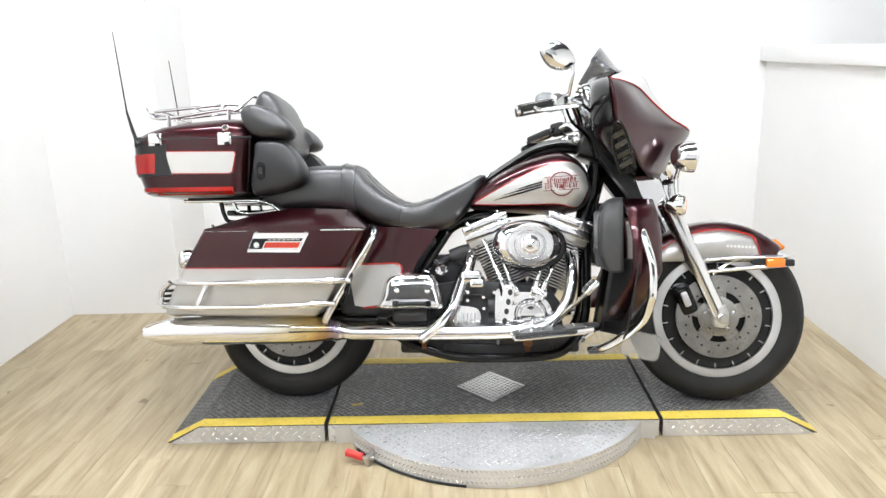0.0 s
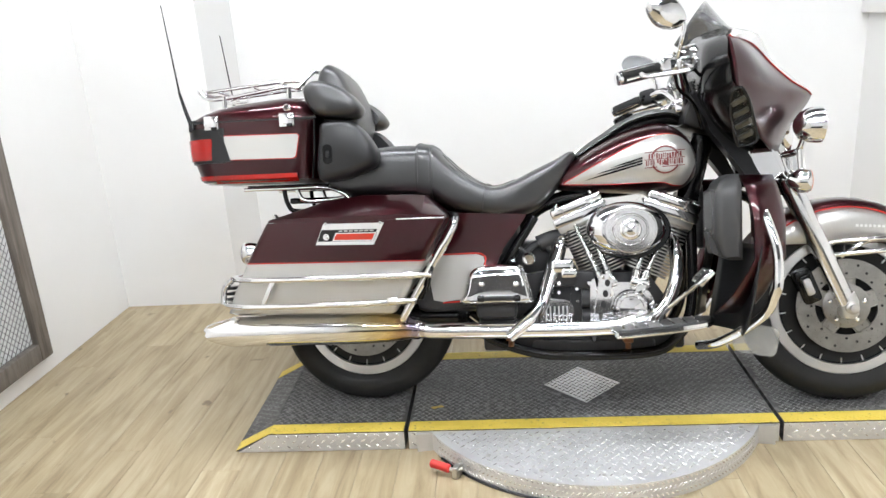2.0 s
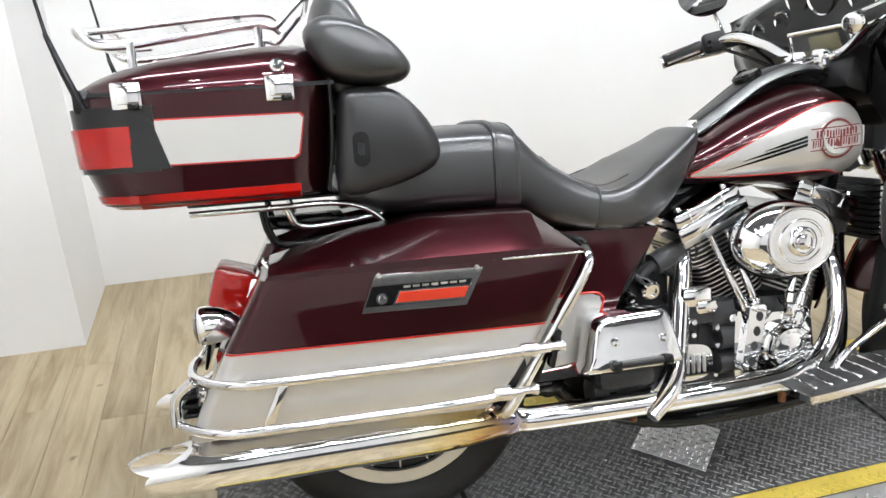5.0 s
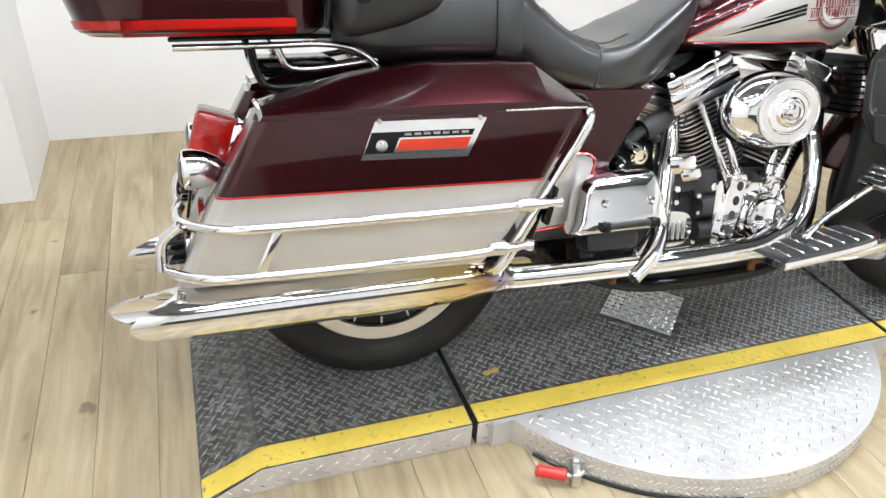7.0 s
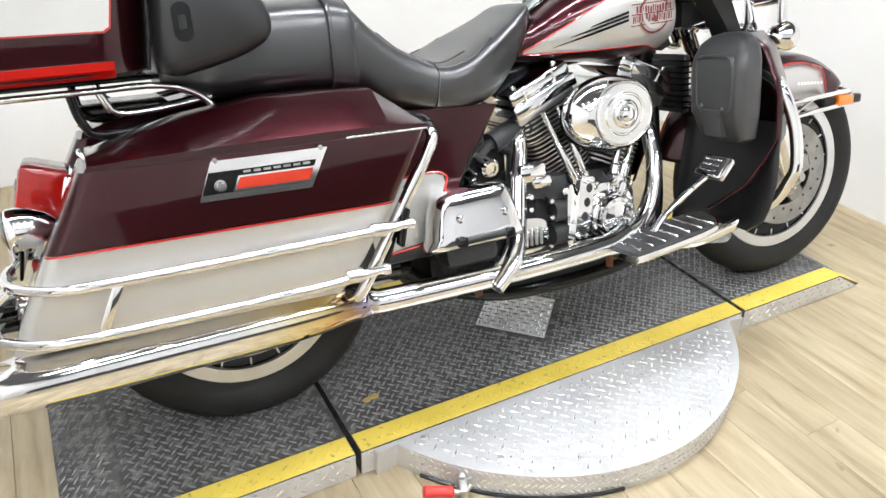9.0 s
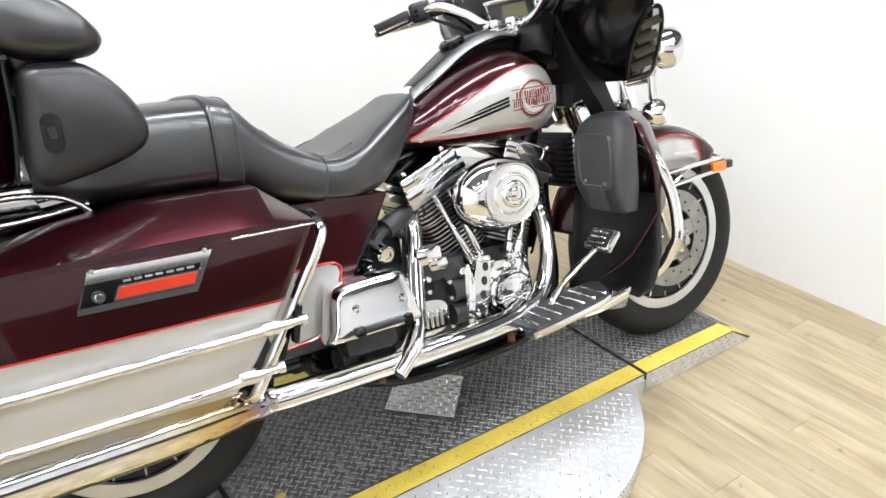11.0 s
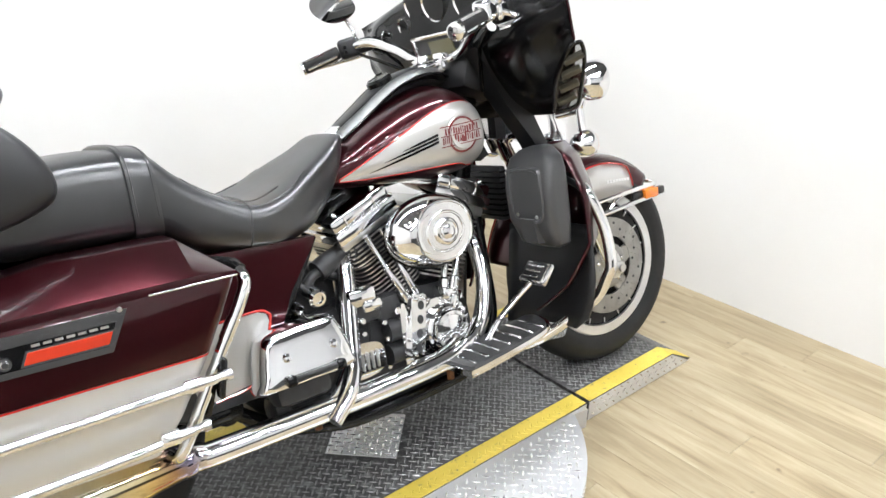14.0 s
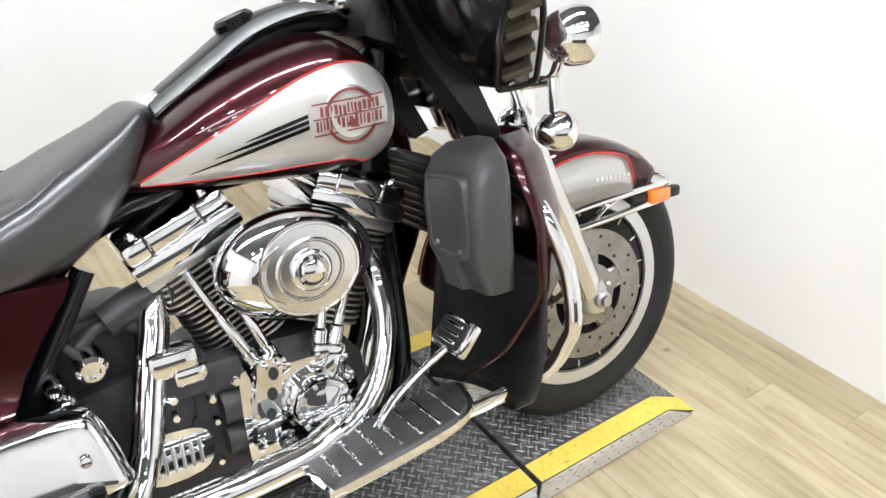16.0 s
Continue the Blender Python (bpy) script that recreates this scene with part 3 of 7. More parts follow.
def saddlebag(side):
    """side -1: the right one as modelled; 1: its mirror."""
    def put(name, bm, material, parent, label="", sharp=38):
        toe_in(bm)
        if side > 0:
            bmesh.ops.scale(bm, vec=(1, -1, 1), verts=bm.verts)
        return part(name, bm, material, parent, label, sharp)

    bm = bmesh.new()
    bridge(bm, [bag_ring(0.332, BAG_OUT + 0.045, 0.02), bag_ring(0.342, BAG_OUT + 0.028, 0.005), bag_ring(0.40, BAG_OUT + 0.012), bag_ring(0.48, BAG_OUT + 0.004), bag_ring(0.502, BAG_OUT + 0.002)])
    body = put("saddlebag", bm, SILVER, bike, "hard saddlebag, silver below and maroon above")
    bm = bmesh.new()
    bridge(bm, [bag_ring(0.5025, BAG_OUT - 0.001), bag_ring(0.506, BAG_OUT - 0.001)], cap=False)
    put("pinstripe", bm, PINSTRIPE, body)
    bm = bmesh.new()
    bridge(bm, [bag_ring(0.5065, BAG_OUT), bag_ring(0.56, BAG_OUT - 0.003), bag_ring(0.61, BAG_OUT - 0.002), bag_ring(0.630, BAG_OUT)])
    put("upper_shell", bm, MAROON, body, "glossy maroon upper half")
    bm = bmesh.new()
    bridge(bm, [[(u, BAG_OUT - 0.004 + d, w) for u, w in o] for d, o in LID])
    put("lid", bm, MAROON, body, "maroon saddlebag lid", 25)
    return body, put



def bag_fittings(body, put):
    """The lamp plate, the chrome lid line and the latch of one saddlebag."""
    bm = bmesh.new()
    prism(bm, [(-0.872, 0.566), (-0.686, 0.564), (-0.652, 0.630), (-0.845, 0.631)], BAG_OUT - 0.012, BAG_OUT + 0.004, 0.004)
    plate = put("lamp_plate", bm, CHROME, body, "chrome side lamp plate with an orange reflector")
    bm = bmesh.new()
    prism(bm, [(-0.8655, 0.5695), (-0.690, 0.5678), (-0.6735, 0.6045), (-0.8515, 0.6055)], BAG_OUT - 0.0126, BAG_OUT - 0.009, 0.0006, 1)
    put("dark_inset", bm, BLACK, plate)
    bm = bmesh.new()
    prism(bm, [(-0.817, 0.5705), (-0.686, 0.5692), (-0.675, 0.5945), (-0.805, 0.5955)], BAG_OUT - 0.0150, BAG_OUT - 0.010, 0.002)
    put("reflector_bezel", bm, CHROME, plate)
    bm = bmesh.new()
    prism(bm, [(-0.812, 0.5738), (-0.690, 0.5726), (-0.681, 0.5915), (-0.803, 0.5922)], BAG_OUT - 0.0165, BAG_OUT - 0.011, 0.003)
    put("reflector", bm, ORANGE, plate, "long orange reflector")
    bm = bmesh.new()
    lathe(bm, [(0.0002, -0.007), (0.005, -0.007), (0.006, -0.004), (0.010, -0.004), (0.011, 0), (0.011, 0.004)], (-0.836, BAG_OUT - 0.013, 0.583), (0, 1, 0), 20)
    put("lock", bm, CHROME, plate, "round chrome key lock")
    for k in range(7):
        bm = bmesh.new()
        box(bm, (-0.79 + 0.0165 * k, BAG_OUT - 0.0128, 0.6005), (0.012, 0.0010, 0.004), 0)
        put("lettering_bar", bm, STEEL, plate)
    bm = bmesh.new()
    lathe(bm, [(0.0002, -0.004), (0.004, -0.003), (0.0045, 0.002)], (-0.664, BAG_OUT - 0.012, 0.623), (0, 1, 0), 10)
    put("screw", bm, STEEL, plate)
    bm = bmesh.new()
    lathe(bm, [(0.0002, -0.004), (0.004, -0.003), (0.0045, 0.002)], (-0.838, BAG_OUT - 0.012, 0.624), (0, 1, 0), 10)
    put("screw", bm, STEEL, plate)
    plate.location.z = -0.007
    bm = bmesh.new()
    box(bm, (-0.54, BAG_OUT - 0.002, 0.632), (0.150, 0.006, 0.0045), 0.0015)
    put("lid_trim", bm, CHROME, body, "thin chrome lid trim")
    bm = bmesh.new()
    box(bm, (-1.026, -0.27, 0.642), (0.008, 0.035, 0.034), 0.003, Matrix.Rotation(radians(-35), 4, "Y"))
    put("hinge", bm, CHROME, body, "chrome lid hinge")
    bm = bmesh.new()
    box(bm, (-0.520, BAG_OUT + 0.018, 0.450), (0.010, 0.030, 0.075), 0.005, Matrix.Rotation(radians(14), 4, "Y"))
    put("latch_slot", bm, BLACK, body)


for side in (-1, 1):
    bag_fittings(*saddlebag(side))


def rail_set(side):
    """The chrome guard round one saddlebag: two rails, links and the front stay."""
    y = -side

    def q(u, v, w):
        return (u, v * y, w)

    bm = bmesh.new()
    tube(bm, [q(-0.440, -0.296, 0.626), q(-0.442, -0.318, 0.606), q(-0.462, -0.322, 0.568), q(-0.504, -0.320, 0.502), q(-0.560, -0.314, 0.408), q(-0.608, -0.304, 0.328), q(-0.616, -0.26, 0.312)], 0.0118, 14, 6)
    stay = part("guard_stay", bm, CHROME, bike, "chrome saddlebag guard stay")
    bm = bmesh.new()
    tube(bm, [q(-0.500, -0.16, 0.630), q(-0.466, -0.225, 0.637), q(-0.444, -0.274, 0.635), q(-0.439, -0.298, 0.626)], 0.0125, 12, 5)
    part("stay_sleeve", bm, BLACK, stay, "black rubber sleeve")
    bm = bmesh.new()
    tube(bm, [q(-0.475, -0.322, 0.548), q(-0.497, -0.320, 0.513)], 0.0134, 14)
    part("stay_collar", bm, CHROME, stay)
    for u0, w, ur, out in ((-0.535, 0.462, -1.118, -0.378), (-0.588, 0.384, -1.150, -0.384)):
        rise = -0.010 if w > 0.45 else -0.016
        bm = bmesh.new()
        tube(bm, [q(u0 - 0.004, -0.376, w), q(-0.72, out + 0.002, w + rise * 0.5), q(ur + 0.10, out, w + rise), q(ur + 0.01, out + 0.012, w + rise), q(ur - 0.055, out + 0.075, w + rise), q(ur - 0.070, out + 0.16, w + rise), q(ur - 0.066, -0.16, w + rise)], 0.0092, 12, 6)
        toe_in(bm)
        part("guard_rail", bm, CHROME, stay, "long chrome saddlebag guard rail")
        bm = bmesh.new()
        tube(bm, [q(u0 - 0.060, -0.3780, w + 0.001), q(u0 - 0.056, -0.378, w + 0.001), q(u0 - 0.030, -0.377, w), q(u0 - 0.028, -0.377, w)], [0.011, 0.0138, 0.0138, 0.011], 14)
        tube(bm, [q(u0 - 0.030, -0.374, w), q(u0 + 0.014, -0.373, w)], 0.0075, 10)
        tube(bm, [q(u0 + 0.014, -0.373, w), q(u0 + 0.024, -0.373, w)], 0.0105, 10)
        toe_in(bm)
        part("rail_clamp", bm, CHROME, stay)
    bm = bmesh.new()
    box(bm, q(-1.035, -0.381, 0.412), (0.017, 0.008, 0.082), 0.003, Matrix.Rotation(radians(26), 4, "Y"))
    toe_in(bm)
    part("rail_link", bm, CHROME, stay)
    bm = bmesh.new()
    tube(bm, [q(-1.178, -0.26, 0.452), q(-1.212, -0.25, 0.42), q(-1.218, -0.25, 0.370)], 0.010, 10, 4)
    part("rail_link", bm, CHROME, stay)
    for k in range(3):
        bm = bmesh.new()
        box(bm, q(-1.190, -0.225, 0.385 + 0.018 * k), (0.03, 0.06, 0.010), 0.003)
        part("rear_step", bm, BLACK, stay)
    bm = bmesh.new()
    box(bm, q(-0.540, -0.31, 0.42), (0.016, 0.022, 0.085), 0.007, Matrix.Rotation(radians(22), 4, "Y"))
    part("rail_bracket", bm, BLACK, stay)


for side in (-1, 1):
    rail_set(side)

# tour trunk
bm = bmesh.new()


def trunk_ring(w, a, b, h, r=0.045):
    return [((a + b) / 2 + x, y, w) for x, y in rounded(b - a, 2 * h, r, 6)]


TR = 0.095
bridge(bm, [trunk_ring(0.757, -1.255, -0.895, 0.235, TR), trunk_ring(0.765, -1.272, -0.884, 0.252, TR), trunk_ring(0.83, -1.292, -0.878, 0.262, TR), trunk_ring(0.93, -1.298, -0.870, 0.268, TR), trunk_ring(0.955, -1.292, -0.868, 0.268, TR)])
trunk = part("tour_trunk", bm, MAROON, bike, "maroon hard trunk with silver side panels")
trunk.scale, trunk.location = (1.055, 0.925, 1), (0.036, 0, 0.006)
bm = bmesh.new()
bridge(bm, [trunk_ring(0.9585, -1.288, -0.868, 0.270, TR), trunk_ring(0.975, -1.282, -0.870, 0.268, TR), trunk_ring(0.992, -1.262, -0.878, 0.258, TR), trunk_ring(1.008, -1.235, -0.892, 0.240, TR), trunk_ring(1.020, -1.19, -0.91, 0.21, TR), trunk_ring(1.026, -1.10, -0.93, 0.15, 0.07)])
for v in bm.verts:
    v.co.z += max(0.0, v.co.z - 0.9585) / 0.0675 * (0.018 * (v.co.x + 1.08) / 0.2)
part("trunk_lid", bm, MAROON, trunk, "maroon trunk lid", 50)


for side in (-1, 1):
    bm = bmesh.new()
    outline = [(-1.156, 0.834), (-0.945, 0.831), (-0.936, 0.837), (-0.924, 0.899), (-0.930, 0.906), (-1.165, 0.909)]
    prism(bm, outline, side * 0.262, side * 0.2705, 0.002)
    panel_ob = part("side_panel", bm, SILVER, trunk, "silver trunk side panel")
    bm = bmesh.new()
    mid = Vector((-1.045, 0.870))
    prism(bm, [(mid.x + (u - mid.x) * 1.022, mid.y + (w - mid.y) * 1.075) for u, w in outline], side * 0.262, side * 0.2692, 0.0006, 1)
    part("pinstripe", bm, PINSTRIPE, panel_ob)

# fairing
FORKMETAL = grained("polished_fork", (0.78, 0.78, 0.78), (0.86, 0.86, 0.86), 7.0, (0.14, 0.22), 0.0, metal=1.0)
FAIR = [(0.0, [(0.435, 1.205), (0.520, 1.178), (0.562, 1.098), (0.642, 1.022), (0.688, 0.985), (0.672, 0.945), (0.620, 0.885), (0.585, 0.80)]),
        (0.08, [(0.430, 1.195), (0.508, 1.166), (0.548, 1.090), (0.622, 1.016), (0.665, 0.980), (0.650, 0.940), (0.605, 0.88), (0.570, 0.80)]),
        (0.16, [(0.412, 1.170), (0.476, 1.142), (0.510, 1.076), (0.570, 1.004), (0.608, 0.970), (0.598, 0.935), (0.570, 0.88), (0.540, 0.80)])]
FAIR += [(0.24, [(0.390, 1.150), (0.436, 1.124), (0.466, 1.066), (0.508, 1.000), (0.528, 0.962), (0.525, 0.930), (0.507, 0.88), (0.498, 0.800)]),
        (0.30, [(0.374, 1.134), (0.408, 1.110), (0.438, 1.062), (0.462, 1.005), (0.473, 0.970), (0.472, 0.935), (0.462, 0.885), (0.455, 0.830)]),
        (0.36, [(0.357, 1.120), (0.378, 1.100), (0.401, 1.060), (0.414, 1.012), (0.418, 0.975), (0.417, 0.952), (0.415, 0.928), (0.413, 0.902)]),
        (0.42, [(0.336, 1.102), (0.342, 1.086), (0.346, 1.060), (0.350, 1.036), (0.352, 1.016), (0.354, 1.000), (0.356, 0.986), (0.359, 0.970)])]


def fair_row(v):
    vs = [r[0] for r in FAIR]
    pts = [(np.interp(abs(v), vs, [r[1][i][0] for r in FAIR]), np.interp(abs(v), vs, [r[1][i][1] for r in FAIR])) for i in range(8)]
    return [(p.x, v, p.y) for p in catmull(pts, 4)]


ribs = [-0.42, -0.41, -0.39, -0.36, -0.33, -0.30, -0.27, -0.24, -0.2, -0.16, -0.12, -0.08, -0.04, 0]
ribs = ribs + [-v for v in ribs[-2::-1]]
bm = bmesh.new()
sheet(bm, [fair_row(v) for v in ribs])
fairing = part("fairing", bm, MAROON, bike, "maroon handlebar fairing", 60)
mod = fairing.modifiers.new("thick", "SOLIDIFY")
mod.thickness, mod.offset = 0.006, 0
bm = bmesh.new()
back = []
for v in ribs:
    ut, _, wt = fair_row(v)[0]
    a = abs(v)
    ud = np.interp(a, (0, 0.22, 0.30, 0.36, 0.42), (0.312, 0.298, 0.298, 0.315, 0.336))
    ub, wb = np.interp(a, (0, 0.30, 0.36, 0.42), (0.47, 0.445, 0.405, 0.355)), np.interp(a, (0, 0.24, 0.30, 0.36, 0.42), (0.80, 0.80, 0.83, 0.896, 0.967))
    line = catmull([(ut - 0.006, wt + 0.004), (ut + (ud - ut) * 0.6, wt - 0.010), (ud, wt - 0.05), (ud + 0.006, wt + (wb - wt) * 0.52), (ud + (ub - ud) * 0.5, wt + (wb - wt) * 0.84), (ub, wb)], 4)
    back.append([(p.x, v * 1.006, p.y) for p in line])
sheet(bm, back)
part("inner_fairing", bm, BLACK, fairing, "black inner fairing and dashboard", 60)
bm = bmesh.new()
rows = []
for i in range(17):
    v = -0.235 + 0.47 * i / 16
    q = (v / 0.235) ** 2
    rows.append([(0.440 - 0.058 * q - 0.075 * s, v * (1 - 0.15 * s), 1.190 - 0.030 * q + (0.108 - 0.060 * q) * s) for s in (k / 8 for k in range(9))])
sheet(bm, rows)
shield = part("windshield", bm, SMOKE, fairing, "low smoked windshield")
mod = shield.modifiers.new("thick", "SOLIDIFY")
mod.thickness = 0.004
for side in (-1, 1):
    bm = bmesh.new()
    tube(bm, [(0.772, side * 0.105, 0.30), (0.70, side * 0.105, 0.465), (0.690, side * 0.105, 0.488), (0.575, side * 0.105, 0.735), (0.570, side * 0.105, 0.747), (0.540, side * 0.105, 0.81)], [0.0285, 0.0300, 0.0310, 0.0315, 0.0270, 0.0250], 24)
    part("fork_slider", bm, FORKMETAL, bike, "polished fork leg")
    bm = bmesh.new()
    prism(bm, [(0.440, 0.878), (0.480, 0.866), (0.606, 0.792), (0.596, 0.735), (0.548, 0.690), (0.508, 0.694)], side * 0.136, side * 0.122, 0.005)
    part("fork_cover", bm, CHROME, bike, "chrome fork cover plate")
    y = side
    bm = bmesh.new()
    rings = []
    for u, w, r, cut in ((-1.318, 0.268, 0.049, 1), (-1.20, 0.272, 0.0505, 0), (-1.06, 0.274, 0.0505, 0), (-0.74, 0.279, 0.0495, 0), (-0.675, 0.280, 0.046, 0), (-0.61, 0.279, 0.036, 0), (-0.565, 0.272, 0.028, 0)):
        v = -0.215 - 0.01 * (u + 1.275)
        ring = []
        for k in range(28):
            a = 2 * math.pi * k / 28
            dw = r * math.sin(a)
            ring.append((u + (0.10 * math.sin(a) ** 2 + 0.05 * (0.5 - 0.5 * math.cos(a)) - 0.016 if cut else 0), -y * (v + r * math.cos(a)), w + dw * (1.0 if not cut else 0.92)))
        rings.append(ring)
    rows = bridge(bm, rings, cap=False)
    bm.faces.new(rows[-1])
    inner = [[(p[0] + d, -y * -0.215 + (p[1] - -y * -0.215) * k, 0.270 + (p[2] - 0.270) * k) for p in rings[0]] for d, k in ((0, 1), (0.006, 0.9), (0.12, 0.85))]
    bridge(bm, inner, cap=False)
    muffler = part("muffler", bm, CHROME, bike, "long chrome slash-cut muffler")
    bm = bmesh.new()
    lathe(bm, [(0.0315, -0.012), (0.0345, -0.008), (0.0345, 0.008), (0.0335, 0.012)], (-0.585, y * 0.222, 0.2755), (-1, 0, 0), 28)
    part("clamp", bm, HEATED, muffler, "heat-stained clamp")
    bm = bmesh.new()
    tube(bm, [(-0.90, y * 0.2188, 0.2765), (-0.80, y * 0.2196, 0.278), (-0.74, y * 0.2202, 0.279), (-0.675, y * 0.221, 0.280), (-0.61, y * 0.222, 0.279), (-0.57, y * 0.222, 0.2735), (-0.555, y * 0.222, 0.271)], [0.0512, 0.0508, 0.0503, 0.0468, 0.0372, 0.0292, 0.0278], 28, 4)
    part("heat_sleeve", bm, HEATED, muffler, "straw and blue heat-tinted front cone")
    bm = bmesh.new()
    tube(bm, [(-0.565, y * 0.222, 0.2705), (-0.50, y * 0.223, 0.268), (-0.2, y * 0.228, 0.268), (0.02, y * 0.222, 0.272), (0.10, y * 0.212, 0.290)], 0.026, 20, 5)
    part("exhaust_pipe", bm, CHROME, muffler, "chrome exhaust heat shield")

# engine
bm = bmesh.new()
prism(bm, [(-0.10, 0.215), (0.17, 0.205), (0.215, 0.27), (0.205, 0.36), (0.16, 0.425), (0.0, 0.435), (-0.085, 0.40)], -0.105, 0.105, 0.014)
engine = part("engine", bm, ENGINE, bike, "black and chrome air-cooled twin-cylinder engine")
CRANK = Vector((0.070, 0.0, 0.312))


def cylinder(lean, ahead):
    """One finned barrel with its head and rocker cover; lean in degrees, back is minus."""
    a = radians(lean)
    axis, across = Vector((math.sin(a), 0, math.cos(a))), Vector((math.cos(a), 0, -math.sin(a)))
    turn = Matrix((across, Vector((0, 1, 0)), axis)).transposed().to_4x4()

    def at(d, x=0.0, v=0.0):
        return CRANK + axis * d + across * x + Vector((ahead, v, 0))

    bm = bmesh.new()
    tube(bm, [at(0.10), at(0.33)], 0.058, 28)
    barrel = part("cylinder", bm, ENGINE, engine, "finned black cylinder barrel")
    for k in range(16):
        d = 0.128 + 0.0112 * k
        head = k >= 11
        bm = bmesh.new()
        wide = 0.150 + (0.016 if head else 0) - 0.004 * (k == 0)
        made = box(bm, (0, 0, 0), (wide, 0.205 if head else 0.190, 0.0042), 0.0)
        edges = [e for e in bm.edges if abs(e.verts[0].co.z - e.verts[1].co.z) > 0.001]
        bmesh.ops.bevel(bm, geom=edges, offset=0.034, segments=4, affect="EDGES", profile=0.5)
        for f in bm.faces:
            f.material_index = 1 if abs(f.normal.z) < 0.5 else 0
        bmesh.ops.transform(bm, matrix=Matrix.Translation(at(d)) @ turn, verts=bm.verts)
        part("fin", bm, [ENGINE, STEEL], barrel)
    bm = bmesh.new()
    box(bm, (0, 0, 0), (0.168, 0.200, 0.024), 0.006, None, 2)
    bmesh.ops.transform(bm, matrix=Matrix.Translation(at(0.312)) @ turn, verts=bm.verts)
    part("head", bm, ALUMINIUM, barrel)
    bm = bmesh.new()
    box(bm, (0, 0, 0), (0.180, 0.226, 0.030), 0.004)
    box(bm, (0, 0, 0.031), (0.174, 0.218, 0.037), 0.011, None, 2)
    box(bm, (-0.048, 0, 0.029), (0.006, 0.222, 0.041), 0.002, None, 1)
    box(bm, (0.038, 0, 0.029), (0.006, 0.222, 0.041), 0.002, None, 1)
    bmesh.ops.transform(bm, matrix=Matrix.Translation(at(0.337)) @ turn, verts=bm.verts)
    cover = part("rocker_cover", bm, CHROME, barrel, "chrome rocker cover")
    for x in (-0.07, 0.07):
        for v in (-0.088, 0.088):
            bm = bmesh.new()
            p = at(0.385, x * 0.86, v)
            lathe(bm, [(0.009, 0), (0.009, 0.006), (0.006, 0.011), (0.0002, 0.012)], p, axis, 12)
            part("bolt", bm, CHROME, barrel)


cylinder(-22.5, 0.006)
cylinder(22.5, 0.034)
for u0, u1, w1 in ((0.012, -0.070, 0.590), (0.040, -0.028, 0.60), (0.112, 0.168, 0.600), (0.140, 0.215, 0.585)):
    bm = bmesh.new()
    a, b = Vector((u0, -0.142, 0.405)), Vector((u1, -0.122, w1))
    tube(bm, [a, a.lerp(b, 0.18), a.lerp(b, 0.2), a.lerp(b, 0.55), a.lerp(b, 0.57), b], [0.013, 0.013, 0.0095, 0.0095, 0.0075, 0.0075], 14)
    part("pushrod_tube", bm, CHROME, engine, "chrome pushrod tube")
for u, t in ((0.026, -20), (0.126, 20)):
    bm = bmesh.new()
    box(bm, (u, -0.135, 0.400), (0.062, 0.05, 0.034), 0.007, Matrix.Rotation(radians(t), 4, "Y"))
    box(bm, (u, -0.150, 0.378), (0.030, 0.035, 0.05), 0.006, Matrix.Rotation(radians(t), 4, "Y"))
    block = part("lifter_block", bm, CHROME, engine, "chrome lifter block")
    for dx in (-0.024, 0.024):
        bm = bmesh.new()
        lathe(bm, [(0.0055, 0.002), (0.0055, -0.006), (0.0002, -0.008)], (u + dx, -0.160, 0.400 + dx * (0.36 if t < 0 else -0.36)), (0, 1, 0), 10)
        part("bolt", bm, CHROME, block)
bm = bmesh.new()
prism(bm, catmull([(-0.020, 0.265), (0.02, 0.245), (0.12, 0.240), (0.166, 0.28), (0.168, 0.350), (0.120, 0.397), (0.04, 0.402), (-0.012, 0.385)], 3, True), -0.150, -0.100, 0.006)
cam_cover = part("cam_cover", bm, CHROME, engine, "chrome cam cover")
bm = bmesh.new()
lathe(bm, [(0.058, 0.0), (0.058, -0.016), (0.054, -0.021), (0.052, -0.018)], (0.096, -0.146, 0.324), (0, 1, 0), 40)
part("timer_ring", bm, CHROME, cam_cover)
bm = bmesh.new()
lathe(bm, [(0.050, -0.012), (0.050, -0.034), (0.047, -0.040), (0.039, -0.041), (0.037, -0.038), (0.030, -0.039), (0.016, -0.043), (0.0002, -0.044)], (0.096, -0.146, 0.324), (0, 1, 0), 40)
part("timer_cover", bm, CHROME, cam_cover, "round chrome timer cover")
for k in range(10):
    a = 2 * math.pi * k / 10
    bm = bmesh.new()
    lathe(bm, [(0.004, -0.037), (0.004, -0.043), (0.0002, -0.044)], (0.096 + 0.043 * math.cos(a), -0.146, 0.324 + 0.043 * math.sin(a)), (0, 1, 0), 8)
    part("bolt", bm, STEEL, cam_cover)
for u, w in ((-0.010, 0.272), (-0.014, 0.325), (-0.006, 0.378), (0.045, 0.394), (0.10, 0.388), (0.161, 0.352), (0.160, 0.288), (0.112, 0.249), (0.03, 0.252)):
    bm = bmesh.new()
    lathe(bm, [(0.0058, 0.002), (0.0058, -0.006), (0.0002, -0.008)], (u, -0.150, w), (0, 1, 0), 10)
    part("bolt", bm, CHROME, cam_cover)
bm = bmesh.new()
prism(bm, catmull([(-0.028, 0.236), (-0.012, 0.23), (-0.010, 0.40), (-0.028, 0.395)], 3, True), -0.155, -0.11, 0.004)
part("cover_rib", bm, CHROME, cam_cover)

bm = bmesh.new()
